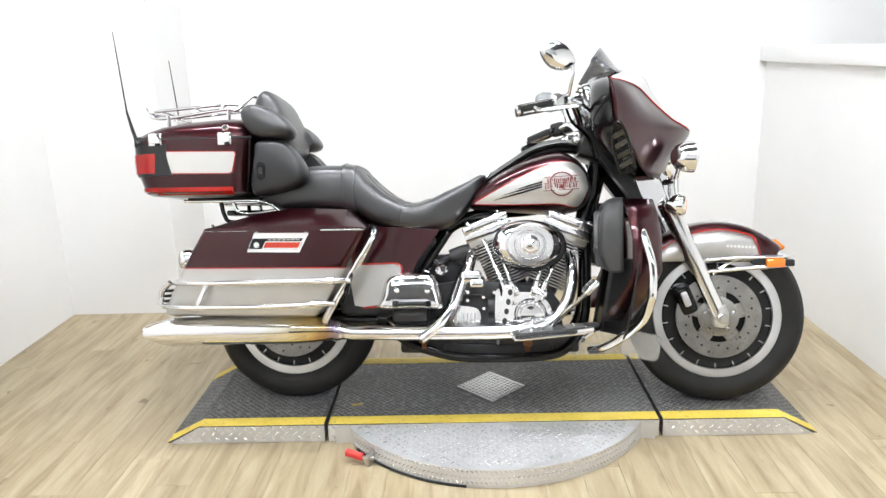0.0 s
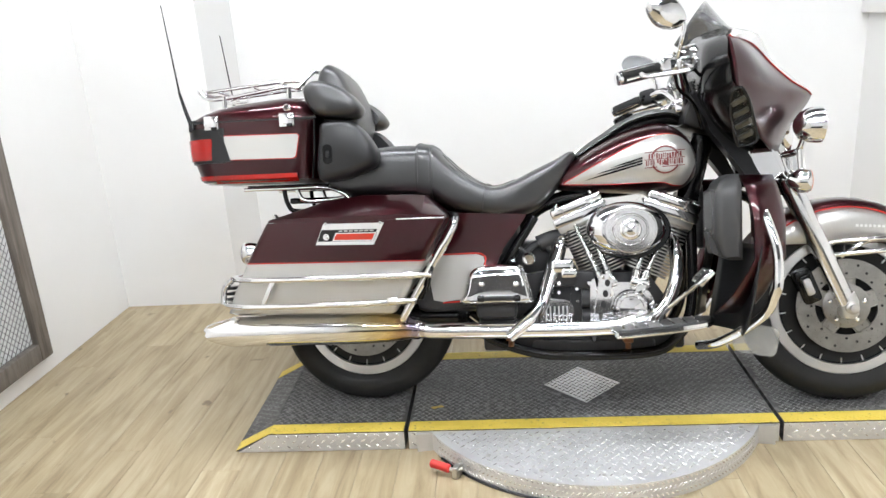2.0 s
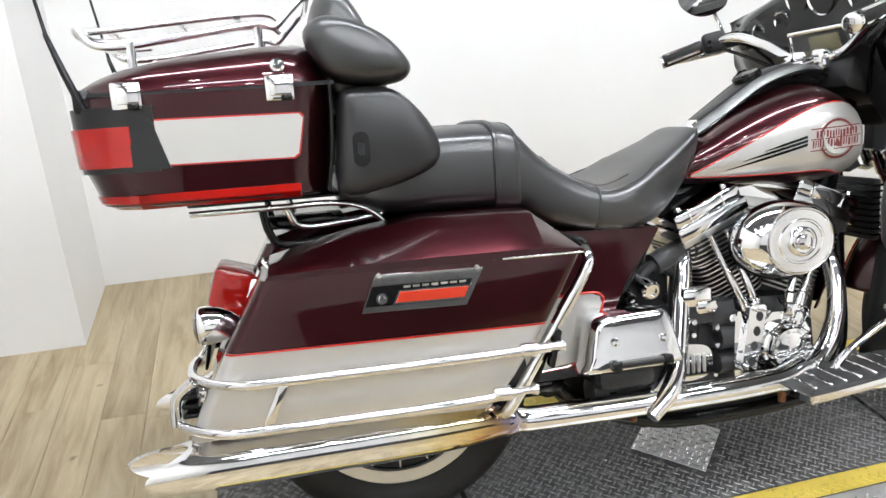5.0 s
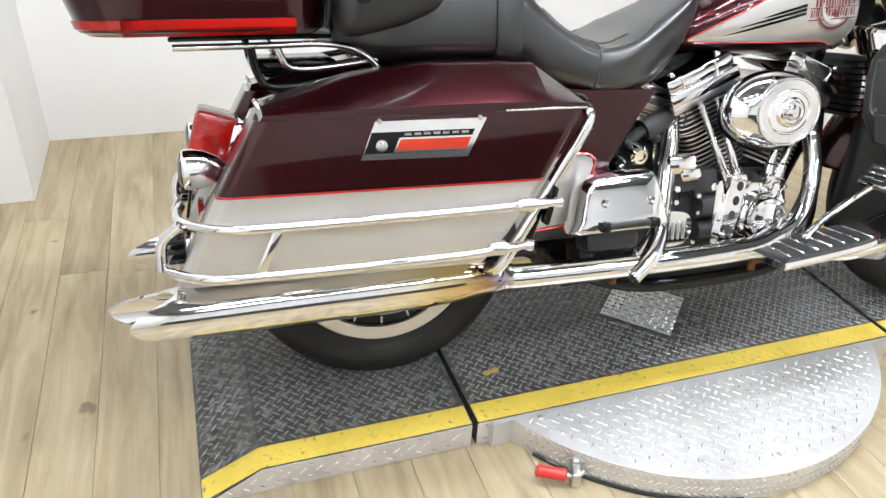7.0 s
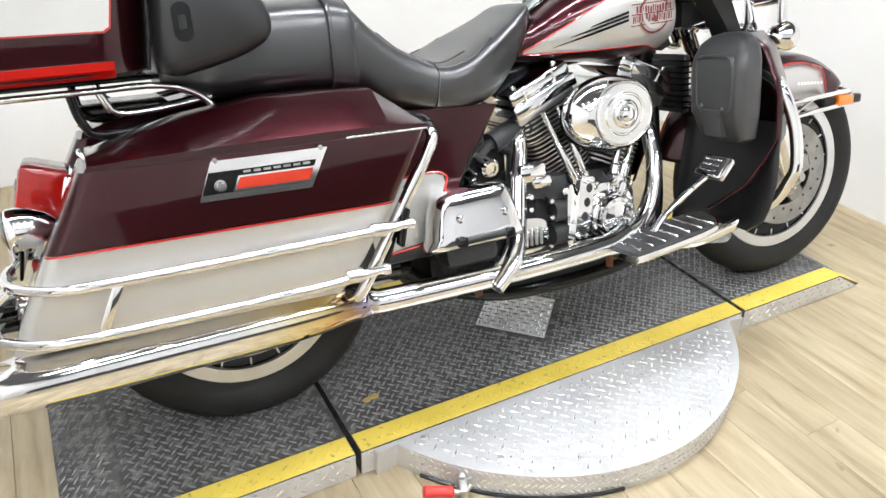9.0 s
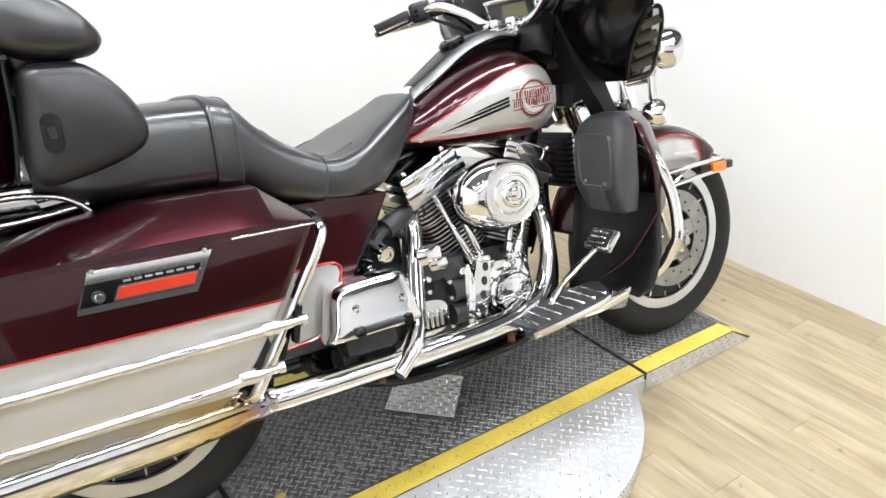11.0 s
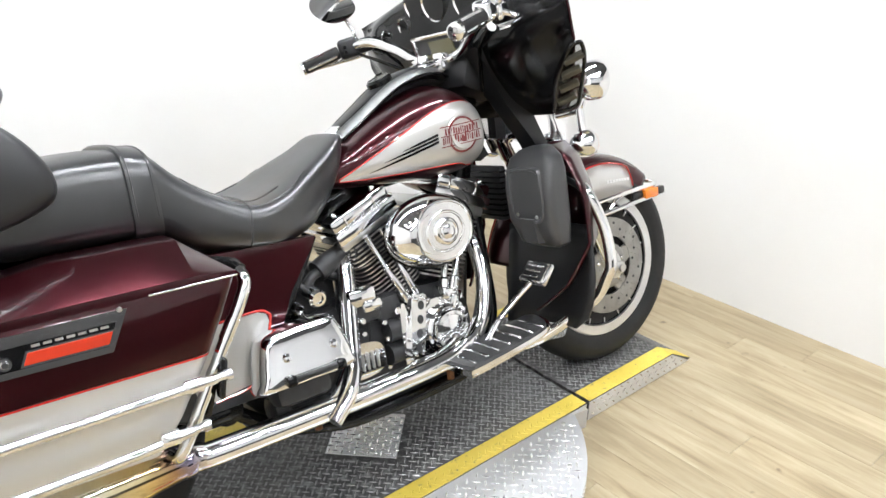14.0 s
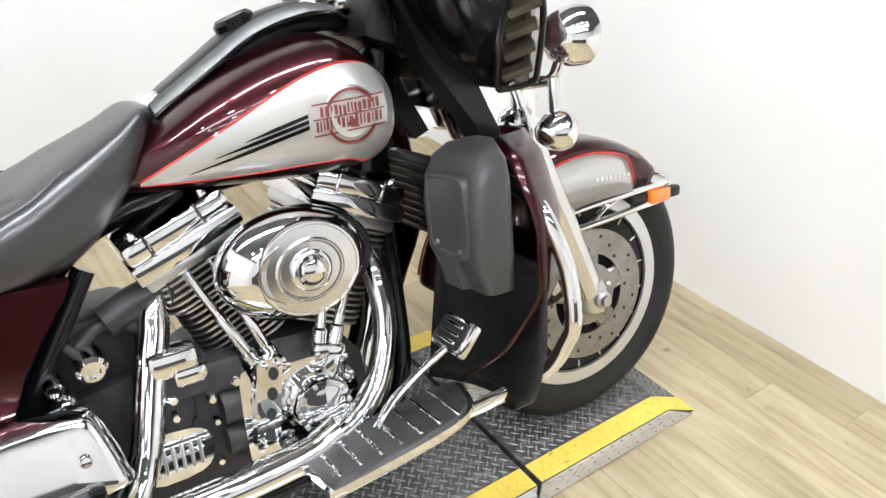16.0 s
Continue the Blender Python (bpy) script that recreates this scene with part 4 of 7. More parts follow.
prism(bm, [(-0.020, 0.282), (0.018, 0.280), (0.042, 0.420), (0.036, 0.430), (0.008, 0.432), (0.0, 0.424)], -0.168, -0.148, 0.005)
bracket = part("cover_bracket", bm, CHROME, cam_cover, "pierced chrome bracket")
for k in range(4):
    u, w = 0.004 + 0.0068 * k, 0.302 + 0.034 * k
    bm = bmesh.new()
    lathe(bm, [(0.0002, -0.001), (0.0085, -0.001), (0.0085, 0.004)], (u, -0.168, w), (0, 1, 0), 14, 1.35)
    part("bracket_hole", bm, ENGINE, bracket)
for u, w in ((-0.008, 0.290), (0.012, 0.288), (0.012, 0.422), (0.032, 0.420)):
    bm = bmesh.new()
    lathe(bm, [(0.0055, 0.002), (0.0055, -0.006), (0.0002, -0.008)], (u, -0.168, w), (0, 1, 0), 10)
    part("bolt", bm, CHROME, bracket)

# air cleaner
AIR = (0.084, 0, 0.574)
bm = bmesh.new()
lathe(bm, [(0.124, -0.130), (0.129, -0.135), (0.129, -0.156), (0.124, -0.162)], AIR, (0, 1, 0), 64, 0.70)
air = part("air_cleaner", bm, BLACK, engine, "oval chrome air cleaner with a round centre cap")
bm = bmesh.new()
lathe(bm, [(0.122, -0.150), (0.123, -0.168), (0.119, -0.178), (0.110, -0.188), (0.098, -0.198), (0.086, -0.206), (0.074, -0.211), (0.070, -0.2105)], AIR, (0, 1, 0), 64, 0.70)
part("cover", bm, CHROME, air, "mirror chrome oval cover")
air.location = (0.012, 0, -0.006)
bm = bmesh.new()
lathe(bm, [(0.083, -0.196), (0.083, -0.209), (0.081, -0.212), (0.078, -0.2125), (0.076, -0.210), (0.056, -0.2115), (0.053, -0.2145), (0.050, -0.2145), (0.048, -0.212), (0.030, -0.213)], (0.094, 0, 0.574), (0, 1, 0), 56, 0.90)
part("insert_ring", bm, FORKMETAL, air, "polished round insert with raised rings")
bm = bmesh.new()
lathe(bm, [(0.033, -0.210), (0.033, -0.2185), (0.030, -0.2215), (0.026, -0.222), (0.0235, -0.2195), (0.018, -0.2195), (0.0165, -0.226), (0.009, -0.229), (0.0002, -0.2295)], (0.094, 0, 0.574), (0, 1, 0), 40)
part("centre_cap", bm, CHROME, air, "stepped chrome cap")
for k in range(3):
    a = radians(90 + 120 * k)
    bm = bmesh.new()
    lathe(bm, [(0.003, -0.218), (0.003, -0.222), (0.0002, -0.223)], (0.094 + 0.0208 * math.cos(a), 0, 0.574 + 0.0208 * math.sin(a)), (0, 1, 0), 8)
    part("screw", bm, STEEL, air)
bm = bmesh.new()
box(bm, (0.08, -0.105, 0.575), (0.15, 0.07, 0.11), 0.02)
part("intake_body", bm, ENGINE, engine)

# gearbox side
bm = bmesh.new()
prism(bm, [(-0.33, 0.22), (-0.10, 0.215), (-0.08, 0.40), (-0.16, 0.44), (-0.30, 0.42)], -0.10, 0.10, 0.016)
gearbox = part("gearbox", bm, ENGINE, engine)
bm = bmesh.new()
prism(bm, catmull([(-0.186, 0.276), (-0.106, 0.272), (-0.082, 0.300), (-0.088, 0.338), (-0.122, 0.352), (-0.182, 0.346)], 3, True), -0.150, -0.095, 0.010)
side_cover = part("gearbox_cover", bm, CHROME, engine, "ribbed polished gearbox cover")
for k in range(6):
    bm = bmesh.new()
    box(bm, (-0.170 + 0.0135 * k, -0.151, 0.308), (0.0050, 0.009, 0.044), 0.002, None, 1)
    part("rib", bm, ALUMINIUM, side_cover)
bm = bmesh.new()
tube(bm, [(-0.055, -0.120, 0.352), (0.005, -0.120, 0.352)], 0.030, 20)
tube(bm, [(-0.055, -0.118, 0.292), (0.0, -0.118, 0.292)], 0.027, 20)
box(bm, (-0.045, -0.11, 0.41), (0.07, 0.05, 0.06), 0.012)
box(bm, (-0.115, -0.10, 0.425), (0.10, 0.08, 0.07), 0.016)
part("starter", bm, ENGINE, engine, "black starter and oil pump bodies")
for u, w, r in ((-0.127, 0.404, 0.009), (-0.071, 0.385, 0.008), (-0.030, 0.402, 0.010), (-0.078, 0.435, 0.010), (-0.070, 0.345, 0.007), (-0.075, 0.275, 0.007), (-0.02, 0.262, 0.007), (-0.128, 0.374, 0.008), (-0.21, 0.32, 0.008)):
    bm = bmesh.new()
    lathe(bm, [(r, 0.012), (r, -0.004), (r * 0.7, -0.007), (0.0002, -0.007)], (u, -0.147, w), (0, 1, 0), 6)
    part("bolt", bm, CHROME, engine)
bm = bmesh.new()
box(bm, (-0.115, -0.125, 0.458), (0.075, 0.05, 0.045), 0.012)
box(bm, (-0.095, -0.14, 0.435), (0.05, 0.03, 0.03), 0.008)
part("chrome_cover", bm, CHROME, engine)
for u, v, w, r in ((-0.222, -0.13, 0.485, 0.022), (-0.267, -0.15, 0.445, 0.018), (-0.275, -0.14, 0.475, 0.014)):
    bm = bmesh.new()
    lathe(bm, [(r, 0.03), (r, -0.008), (r * 0.75, -0.014), (r * 0.5, -0.014), (r * 0.45, -0.009), (0.0002, -0.009)], (u, v, w), (0, 1, 0.15), 18)
    part("fitting", bm, CHROME, engine, "chrome banjo fitting")
for pts, r in (([(-0.222, -0.12, 0.485), (-0.26, -0.11, 0.52), (-0.33, -0.10, 0.47), (-0.36, -0.10, 0.40)], 0.007), ([(-0.13, -0.08, 0.50), (-0.19, -0.09, 0.53), (-0.24, -0.10, 0.50)], 0.012), ([(-0.267, -0.14, 0.445), (-0.24, -0.13, 0.40), (-0.25, -0.11, 0.33)], 0.006)):
    bm = bmesh.new()
    tube(bm, pts, r, 10, 5)
    part("hose", bm, ENGINE, engine, "black rubber hose")
bm = bmesh.new()
tube(bm, [(-0.105, -0.07, 0.555), (-0.15, -0.08, 0.545), (-0.19, -0.085, 0.53)], 0.026, 16, 5)
tube(bm, [(-0.10, -0.07, 0.555), (-0.06, -0.06, 0.56)], 0.034, 16)
part("rear_exhaust_elbow", bm, ENGINE, engine, "dark rear exhaust elbow")
bm = bmesh.new()
tube(bm, [(-0.100, -0.060, 0.552), (-0.118, -0.082, 0.535), (-0.128, -0.098, 0.500), (-0.146, -0.120, 0.450), (-0.168, -0.150, 0.385), (-0.187, -0.174, 0.338), (-0.215, -0.196, 0.305), (-0.255, -0.216, 0.276), (-0.30, -0.224, 0.268)], 0.0255, 18, 6)
rear_header = part("rear_header", bm, CHROME, engine, "chrome rear exhaust header shield")
bm = bmesh.new()
tube(bm, [(-0.186, -0.186, 0.345), (-0.205, -0.212, 0.318), (-0.240, -0.240, 0.285), (-0.288, -0.254, 0.248)], [0.020, 0.0205, 0.0205, 0.018], 14, 4)
part("shield_foot", bm, CHROME, rear_header)
bm = bmesh.new()
tube(bm, [(0.215, -0.06, 0.570), (0.236, -0.085, 0.545), (0.244, -0.115, 0.50), (0.243, -0.138, 0.44), (0.228, -0.156, 0.380), (0.190, -0.178, 0.322), (0.13, -0.200, 0.286), (0.05, -0.217, 0.274), (-0.05, -0.222, 0.272)], [0.019, 0.020, 0.021, 0.021, 0.021, 0.0215, 0.023, 0.0245, 0.0245], 18, 6)
part("front_header", bm, CHROME, engine, "curved chrome front exhaust header")
bm = bmesh.new()
tube(bm, [(0.300, -0.06, 0.64), (0.305, -0.065, 0.48), (0.292, -0.095, 0.30), (0.235, -0.112, 0.205), (0.14, -0.116, 0.168), (-0.12, -0.116, 0.162), (-0.25, -0.116, 0.182), (-0.36, -0.112, 0.225), (-0.45, -0.10, 0.29)], 0.017, 12, 5)
tube(bm, [(0.300, 0.06, 0.64), (0.305, 0.065, 0.48), (0.292, 0.095, 0.30), (0.235, 0.112, 0.205), (0.14, 0.116, 0.168), (-0.12, 0.116, 0.162), (-0.25, 0.116, 0.182), (-0.36, 0.112, 0.225), (-0.45, 0.10, 0.29)], 0.017, 12, 5)
tube(bm, [(0.36, 0, 0.85), (0.20, 0, 0.72), (-0.10, 0, 0.68), (-0.24, 0, 0.60), (-0.34, 0, 0.42), (-0.40, 0, 0.30)], 0.024, 14, 5)
tube(bm, [(-0.20, -0.10, 0.62), (-0.30, -0.12, 0.46), (-0.36, -0.11, 0.30)], 0.016, 12, 5)
tube(bm, [(0.36, 0, 0.87), (0.305, 0, 0.66)], 0.036, 16)
part("frame", bm, BLACK, bike, "gloss black tubular frame")
bm = bmesh.new()
box(bm, (-0.02, 0, 0.182), (0.40, 0.21, 0.060), 0.012)
box(bm, (-0.28, 0, 0.212), (0.20, 0.20, 0.075), 0.012)
box(bm, (0.22, 0, 0.212), (0.11, 0.18, 0.07), 0.012)
part("oil_pan", bm, ENGINE, bike)
for u, w in ((-0.285, 0.235), (0.085, 0.225)):
    bm = bmesh.new()
    box(bm, (u, -0.150, w), (0.030, 0.070, 0.022), 0.004)
    lathe(bm, [(0.009, -0.020), (0.009, -0.004), (0.005, 0.0), (0.0002, 0.0)], (u, -0.165, w - 0.012), (0, 0, 1), 10)
    part("pipe_bracket", bm, RUST, bike, "rusty exhaust bracket")
bm = bmesh.new()
tube(bm, [(-0.46, -0.11, 0.30), (-0.79, -0.11, 0.30)], [0.03, 0.025], 14)
tube(bm, [(-0.46, 0.11, 0.30), (-0.79, 0.11, 0.30)], [0.03, 0.025], 14)
tube(bm, [(-0.46, -0.12, 0.30), (-0.46, 0.12, 0.30)], 0.035, 14)
tube(bm, [(-0.79, -0.15, 0.30), (-0.79, 0.15, 0.30)], 0.016, 14)
part("swingarm", bm, BLACK, bike)
bm = bmesh.new()
box(bm, (-0.46, -0.06, 0.40), (0.26, 0.26, 0.16), 0.03)
box(bm, (-0.40, 0, 0.55), (0.30, 0.22, 0.14), 0.03)
# Added black block that only closes the see-through gap ahead of the box.
box(bm, (-0.235, 0.01, 0.47), (0.20, 0.15, 0.13), 0.02)
part("battery_box", bm, ENGINE, bike, "black battery box under the seat, with an added filler block")
bm = bmesh.new()
tube(bm, [(-0.68, -0.135, 0.275), (-0.62, -0.13, 0.48)], 0.022, 14)
part("shock_absorber", bm, BLACK, bike)

# side panels under the seat
for side in (-1, 1):
    bm = bmesh.new()
    prism(bm, [(-0.555, 0.505), (-0.385, 0.508), (-0.366, 0.500), (-0.362, 0.486), (-0.385, 0.42), (-0.42, 0.366), (-0.50, 0.356), (-0.53, 0.362)], side * 0.165, side * 0.192, 0.006)
    lower = part("side_cover", bm, SILVER, bike, "silver side cover with a red pinstripe")
    bm = bmesh.new()
    prism(bm, [(-0.50, 0.645), (-0.225, 0.632), (-0.235, 0.612), (-0.30, 0.525), (-0.345, 0.43), (-0.40, 0.352), (-0.46, 0.345), (-0.555, 0.355), (-0.58, 0.50), (-0.56, 0.56)], side * 0.155, side * 0.182, 0.008)
    part("upper_cover", bm, MAROON, lower, "maroon frame cover")
    bm = bmesh.new()
    tube(bm, [(u, side * 0.191, w) for u, w in catmull([(-0.555, 0.508), (-0.46, 0.510), (-0.385, 0.511), (-0.364, 0.503), (-0.359, 0.486), (-0.383, 0.42), (-0.418, 0.364), (-0.50, 0.353)], 4)], 0.003, 6)
    part("pinstripe", bm, PINSTRIPE, lower)

# boards and pedal
PADRUBBER = grained("ribbed_pad_rubber", (0.030, 0.030, 0.031), (0.050, 0.050, 0.050), 30.0, (0.28, 0.45), 0.2, 0.0008)
for side in (-1, 1):
    y = -side
    bm = bmesh.new()
    plan = catmull([(0.005, -0.345), (0.03, -0.352), (0.15, -0.352), (0.24, -0.345), (0.285, -0.325), (0.305, -0.285), (0.300, -0.235), (0.16, -0.225), (0.02, -0.232), (0.0, -0.25)], 4, True)

    def on(p, h):
        return (p.x, p.y * y, 0.272 + max(0.0, p.x - 0.03) * 0.10 + h)

    bridge(bm, [[on(p, h) for p in plan] for h in (-0.012, -0.010, -0.002)])
    pan = part("floorboard", bm, CHROME, bike, "chrome rider floorboard with ribbed rubber inserts")
    pan.location = (0.022, 0.022 * y, 0.002)
    bm = bmesh.new()
    mid = Vector((0.15, -0.288))
    bridge(bm, [[on(mid + (p - mid) * k, h) for p in plan] for k, h in ((0.93, -0.002), (0.925, 0.003), (0.90, 0.0045))])
    part("rubber_pad", bm, PADRUBBER, pan)
    bm = bmesh.new()
    bridge(bm, [[on(mid + (p - mid) * k, h) for p in plan] for k, h in ((0.955, -0.013), (0.97, -0.014), (0.97, -0.018), (0.955, -0.020))])
    part("board_base", bm, CHROME, pan)
    for k in range(7):
        bm = bmesh.new()
        u = 0.035 + 0.036 * k
        box(bm, (u, -0.288 * y, 0.2765 + max(0.0, u - 0.03) * 0.10), (0.007, 0.098, 0.008), 0.002, Matrix.Rotation(radians(-6), 4, "Y"), 1)
        part("chrome_rib", bm, CHROME, pan)
    bm = bmesh.new()
    box(bm, (0.16, -0.20 * y, 0.262), (0.05, 0.08, 0.03), 0.008)
    part("board_mount", bm, BLACK, pan)
    bm = bmesh.new()
    box(bm, (0.03, -0.20 * y, 0.255), (0.05, 0.08, 0.03), 0.008)
    part("board_mount", bm, BLACK, pan)
    # passenger boards, folded up
    bm = bmesh.new()
    line = catmull([(-0.462, 0.386), (-0.458, 0.42), (-0.446, 0.475), (-0.432, 0.497), (-0.405, 0.506), (-0.350, 0.510), (-0.300, 0.508), (-0.276, 0.498), (-0.262, 0.46), (-0.252, 0.415), (-0.256, 0.388), (-0.35, 0.384)], 4, True)
    bridge(bm, [[(-0.355 + (p.x + 0.355) * k * 1.05, d * y, 0.440 + (p.y - 0.440) * k * 1.02) for p in line] for d, k in ((-0.250, 0.94), (-0.262, 1.0), (-0.282, 1.0), (-0.292, 0.985), (-0.308, 0.90), (-0.3125, 0.86), (-0.3145, 0.78), (-0.3150, 0.40))])
    fold = part("passenger_board", bm, CHROME, bike, "chrome passenger footboard folded up")
    hinge_at = Vector((-0.355, -0.315 * y, 0.44))
    fold.matrix_basis = Matrix.Translation(hinge_at + Vector((0.034, 0.05 * y, -0.027))) @ Matrix.Rotation(radians(-11 * y), 4, "X") @ Matrix.Translation(-hinge_at)
    for u, w in ((-0.402, 0.454), (-0.296, 0.452)):
        bm = bmesh.new()
        lathe(bm, [(0.009, -0.004), (0.009, 0.004), (0.006, 0.008), (0.0002, 0.009)], (u, -0.314 * y, w - 0.006), (0, -y, 0), 14)
        part("bolt", bm, CHROME, fold)
    bm = bmesh.new()
    tube(bm, [(-0.415, -0.318 * y, 0.401), (-0.283, -0.318 * y, 0.402)], 0.0075, 14)
    part("hinge_pin", bm, PLASTIC, fold)
    for u in (-0.405, -0.293):
        bm = bmesh.new()
        box(bm, (u, -0.318 * y, 0.401), (0.022, 0.018, 0.021), 0.005)
        part("hinge", bm, BLACK, fold)
    bm = bmesh.new()
    box(bm, (-0.36, -0.235 * y, 0.37), (0.13, 0.07, 0.06), 0.02)
    box(bm, (-0.36, -0.18 * y, 0.33), (0.12, 0.08, 0.06), 0.02)
    part("board_bracket", bm, ENGINE, fold)
    bm = bmesh.new()
    lathe(bm, [(0.018, -0.02), (0.018, 0.008), (0.013, 0.014), (0.0002, 0.015)], (-0.379, -0.218 * y, 0.316), (0, -y, 0), 6)
    part("pivot_nut", bm, CHROME, fold, "large chrome pivot nut")
bm = bmesh.new()
turn = Matrix.Rotation(radians(-46), 4, "Y")
box(bm, (0.292, -0.292, 0.430), (0.060, 0.086, 0.020), 0.007, turn)
pedal = part("brake_pedal", bm, CHROME, bike, "chrome brake pedal with a black rubber pad")
bm = bmesh.new()
box(bm, Vector((0.292, -0.292, 0.430)) + turn @ Vector((0, 0, 0.010)), (0.047, 0.070, 0.009), 0.004, turn)
part("pedal_rubber", bm, PLASTIC, pedal)
for d in (-0.014, 0.0, 0.014):
    bm = bmesh.new()
    box(bm, Vector((0.292, -0.292, 0.430)) + turn @ Vector((d, 0, 0.0145)), (0.006, 0.050, 0.004), 0.0015, turn, 1)
    part("pedal_rib", bm, CHROME, pedal)
bm = bmesh.new()
tube(bm, [(0.285, -0.285, 0.414), (0.245, -0.262, 0.375), (0.19, -0.245, 0.325), (0.155, -0.235, 0.275)], [0.010, 0.011, 0.013, 0.015], 10, 4, 0.6)
part("pedal_arm", bm, CHROME, pedal)

# Added finned block, standing in for the dark clutter between the frame tubes.
bm = bmesh.new()
box(bm, (0.405, 0, 0.60), (0.022, 0.15, 0.15), 0.006)
clutter = part("oil_cooler", bm, ENGINE, bike, "added black finned block filling the gap between the frame tubes")
for k in range(9):
    bm = bmesh.new()
    box(bm, (0.405, 0, 0.54 + 0.015 * k), (0.036, 0.16, 0.004), 0)
    part("cooler_fin", bm, BLACK, clutter)

# tank dressing
BADGERED = Mat("badge_red", (0.17, 0.020, 0.020), 0.3, 0.0, Coat_Weight=1.0).m
for side in (-1, 1):
    bm = bmesh.new()
    rows = []
    for k in range(37):
        a = 2 * math.pi * k / 36
        rows.append([(0.208 + r * math.cos(a), side * tank_side(0.208 + r * math.cos(a), 0.786 + r * math.sin(a), d), 0.786 + r * math.sin(a)) for r, d in ((0.0355, 0.0025), (0.038, 0.0034), (0.0445, 0.0034), (0.0465, 0.0022))])
    sheet(bm, rows)
    badge = part("tank_badge", bm, STEEL, tank, "round silver and red badge")
    rng = random.Random(5)
    for u0, u1, w0, w1 in ((0.158, 0.262, 0.791, 0.806), (0.150, 0.266, 0.771, 0.787)):
        u = u0
        while u < u1 - 0.006:
            wide = rng.uniform(0.0022, 0.0062)
            up = rng.uniform(-0.0015, 0.0015) + 0.05 * (u - 0.2)
            bm = bmesh.new()
            sheet(bm, [[(x, side * tank_side(x, w, 0.004), w) for w in (w0 + up, (w0 + w1) / 2 + up, w1 + up)] for x in (u, u + wide / 2, u + wide)])
            part("badge_bar", bm, BADGERED, badge)
            u += wide + rng.uniform(0.0020, 0.0034)
    bm = bmesh.new()
    sheet(bm, [[(u, side * tank_side(u, w, 0.0032), w) for w in (0.764 + 0.05 * (u - 0.2), 0.79 + 0.05 * (u - 0.2), 0.813 + 0.05 * (u - 0.2))] for u in np.linspace(0.140, 0.272, 12)])
    part("badge_ground", bm, SILVER, badge)
    for r0, r1, a0, a1, name in ((0.0385, 0.0435, 25, 155, "badge_arc"), (0.0385, 0.0435, 205, 335, "badge_arc"), (0.002, 0.031, 235, 305, "badge_wedge")):
        bm = bmesh.new()
        rows = []
        for k in range(19):
            a = radians(a0 + (a1 - a0) * k / 18)
            rows.append([(0.208 + r * math.cos(a), side * tank_side(0.208 + r * math.cos(a), 0.786 + r * math.sin(a), 0.0038 if name == "badge_arc" else 0.0030), 0.786 + r * math.sin(a)) for r in (r0, (r0 + r1) / 2, r1)])
        sheet(bm, rows)
        part(name, bm, BADGERED, badge)
    for w in (0.7645, 0.789, 0.8115):
        bm = bmesh.new()
        sheet(bm, [[(u, side * tank_side(u, w + d + 0.05 * (u - 0.2), 0.0042), w + d + 0.05 * (u - 0.2)) for d in (-0.0012, 0, 0.0012)] for u in np.linspace(0.146, 0.268, 12)])
        part("badge_edge", bm, BADGERED, badge)
    for k in range(3):
        bm = bmesh.new()
        far = (-0.035, 0.0, 0.045)[k]
        w = 0.777 + 0.0085 * k
        rows = []
        for j in range(16):
            q = j / 15
            u = far + (0.140 - far) * q
            c = w - 0.046 * (1 - q) + 0.010 * k * (1 - q)
            h = 0.0004 + 0.0026 * min(1, q * 2.2)
            rows.append([(u, side * tank_side(u, c + d, 0.0028), c + d) for d in (-h, 0, h)])
        sheet(bm, rows)
        part("speed_line", bm, BLACK, badge)
    bm = bmesh.new()
    lathe(bm, [(0.0002, -0.001), (0.0335, -0.001), (0.0335, 0.0005)], (0.208, side * (tank_side(0.208, 0.786) + 0.0008), 0.786), (0, -side, 0), 24)
    part("badge_disc", bm, SILVER, badge)
CON = stations([(-0.075, 0.795, 0.020, 0.02), (-0.045, 0.815, 0.028, 0.024), (0.03, 0.858, 0.036, 0.03), (0.11, 0.905, 0.040, 0.032), (0.19, 0.930, 0.038, 0.030), (0.245, 0.934, 0.034, 0.026), (0.275, 0.925, 0.028, 0.022)])
bm = bmesh.new()
bridge(bm, [oval(u, c, a, b, 3.2, 28) for u, c, a, b in CON])
console = part("tank_console", bm, PLASTIC, tank, "black tank console with chrome edging", 60)
for side in (-1, 1):
    bm = bmesh.new()
    bridge(bm, [[(u, side * (a + x), c + b * 0.8 + z) for x, z in ((-0.006, 0.0), (0.002, 0.002), (0.024, -0.012), (0.026, -0.017), (0.0, -0.030))] for u, c, a, b in CON[4:]])
    part("console_trim", bm, DULL, console, "dull brushed grey console flank")
    bm = bmesh.new()
    tube(bm, [(u, side * (a + 0.027), c + b * 0.8 - 0.017) for u, c, a, b in CON[4:]], 0.0035, 8)
    part("console_bead", bm, BLACK, console)
bm = bmesh.new()
box(bm, (-0.055, 0, 0.826), (0.05, 0.05, 0.018), 0.006, Matrix.Rotation(radians(-33), 4, "Y"))
part("console_latch", bm, CHROME, console)
bm = bmesh.new()
box(bm, (0.235, 0, 0.957), (0.07, 0.085, 0.022), 0.008, Matrix.Rotation(radians(-20), 4, "Y"))
part("console_nose", bm, CHROME, console, "chrome console nose")
bm = bmesh.new()
lathe(bm, [(0.034, 0.0), (0.034, 0.010), (0.028, 0.016), (0.0002, 0.018)], (0.105, 0, 0.930), (-0.35, 0, 0.93), 28)
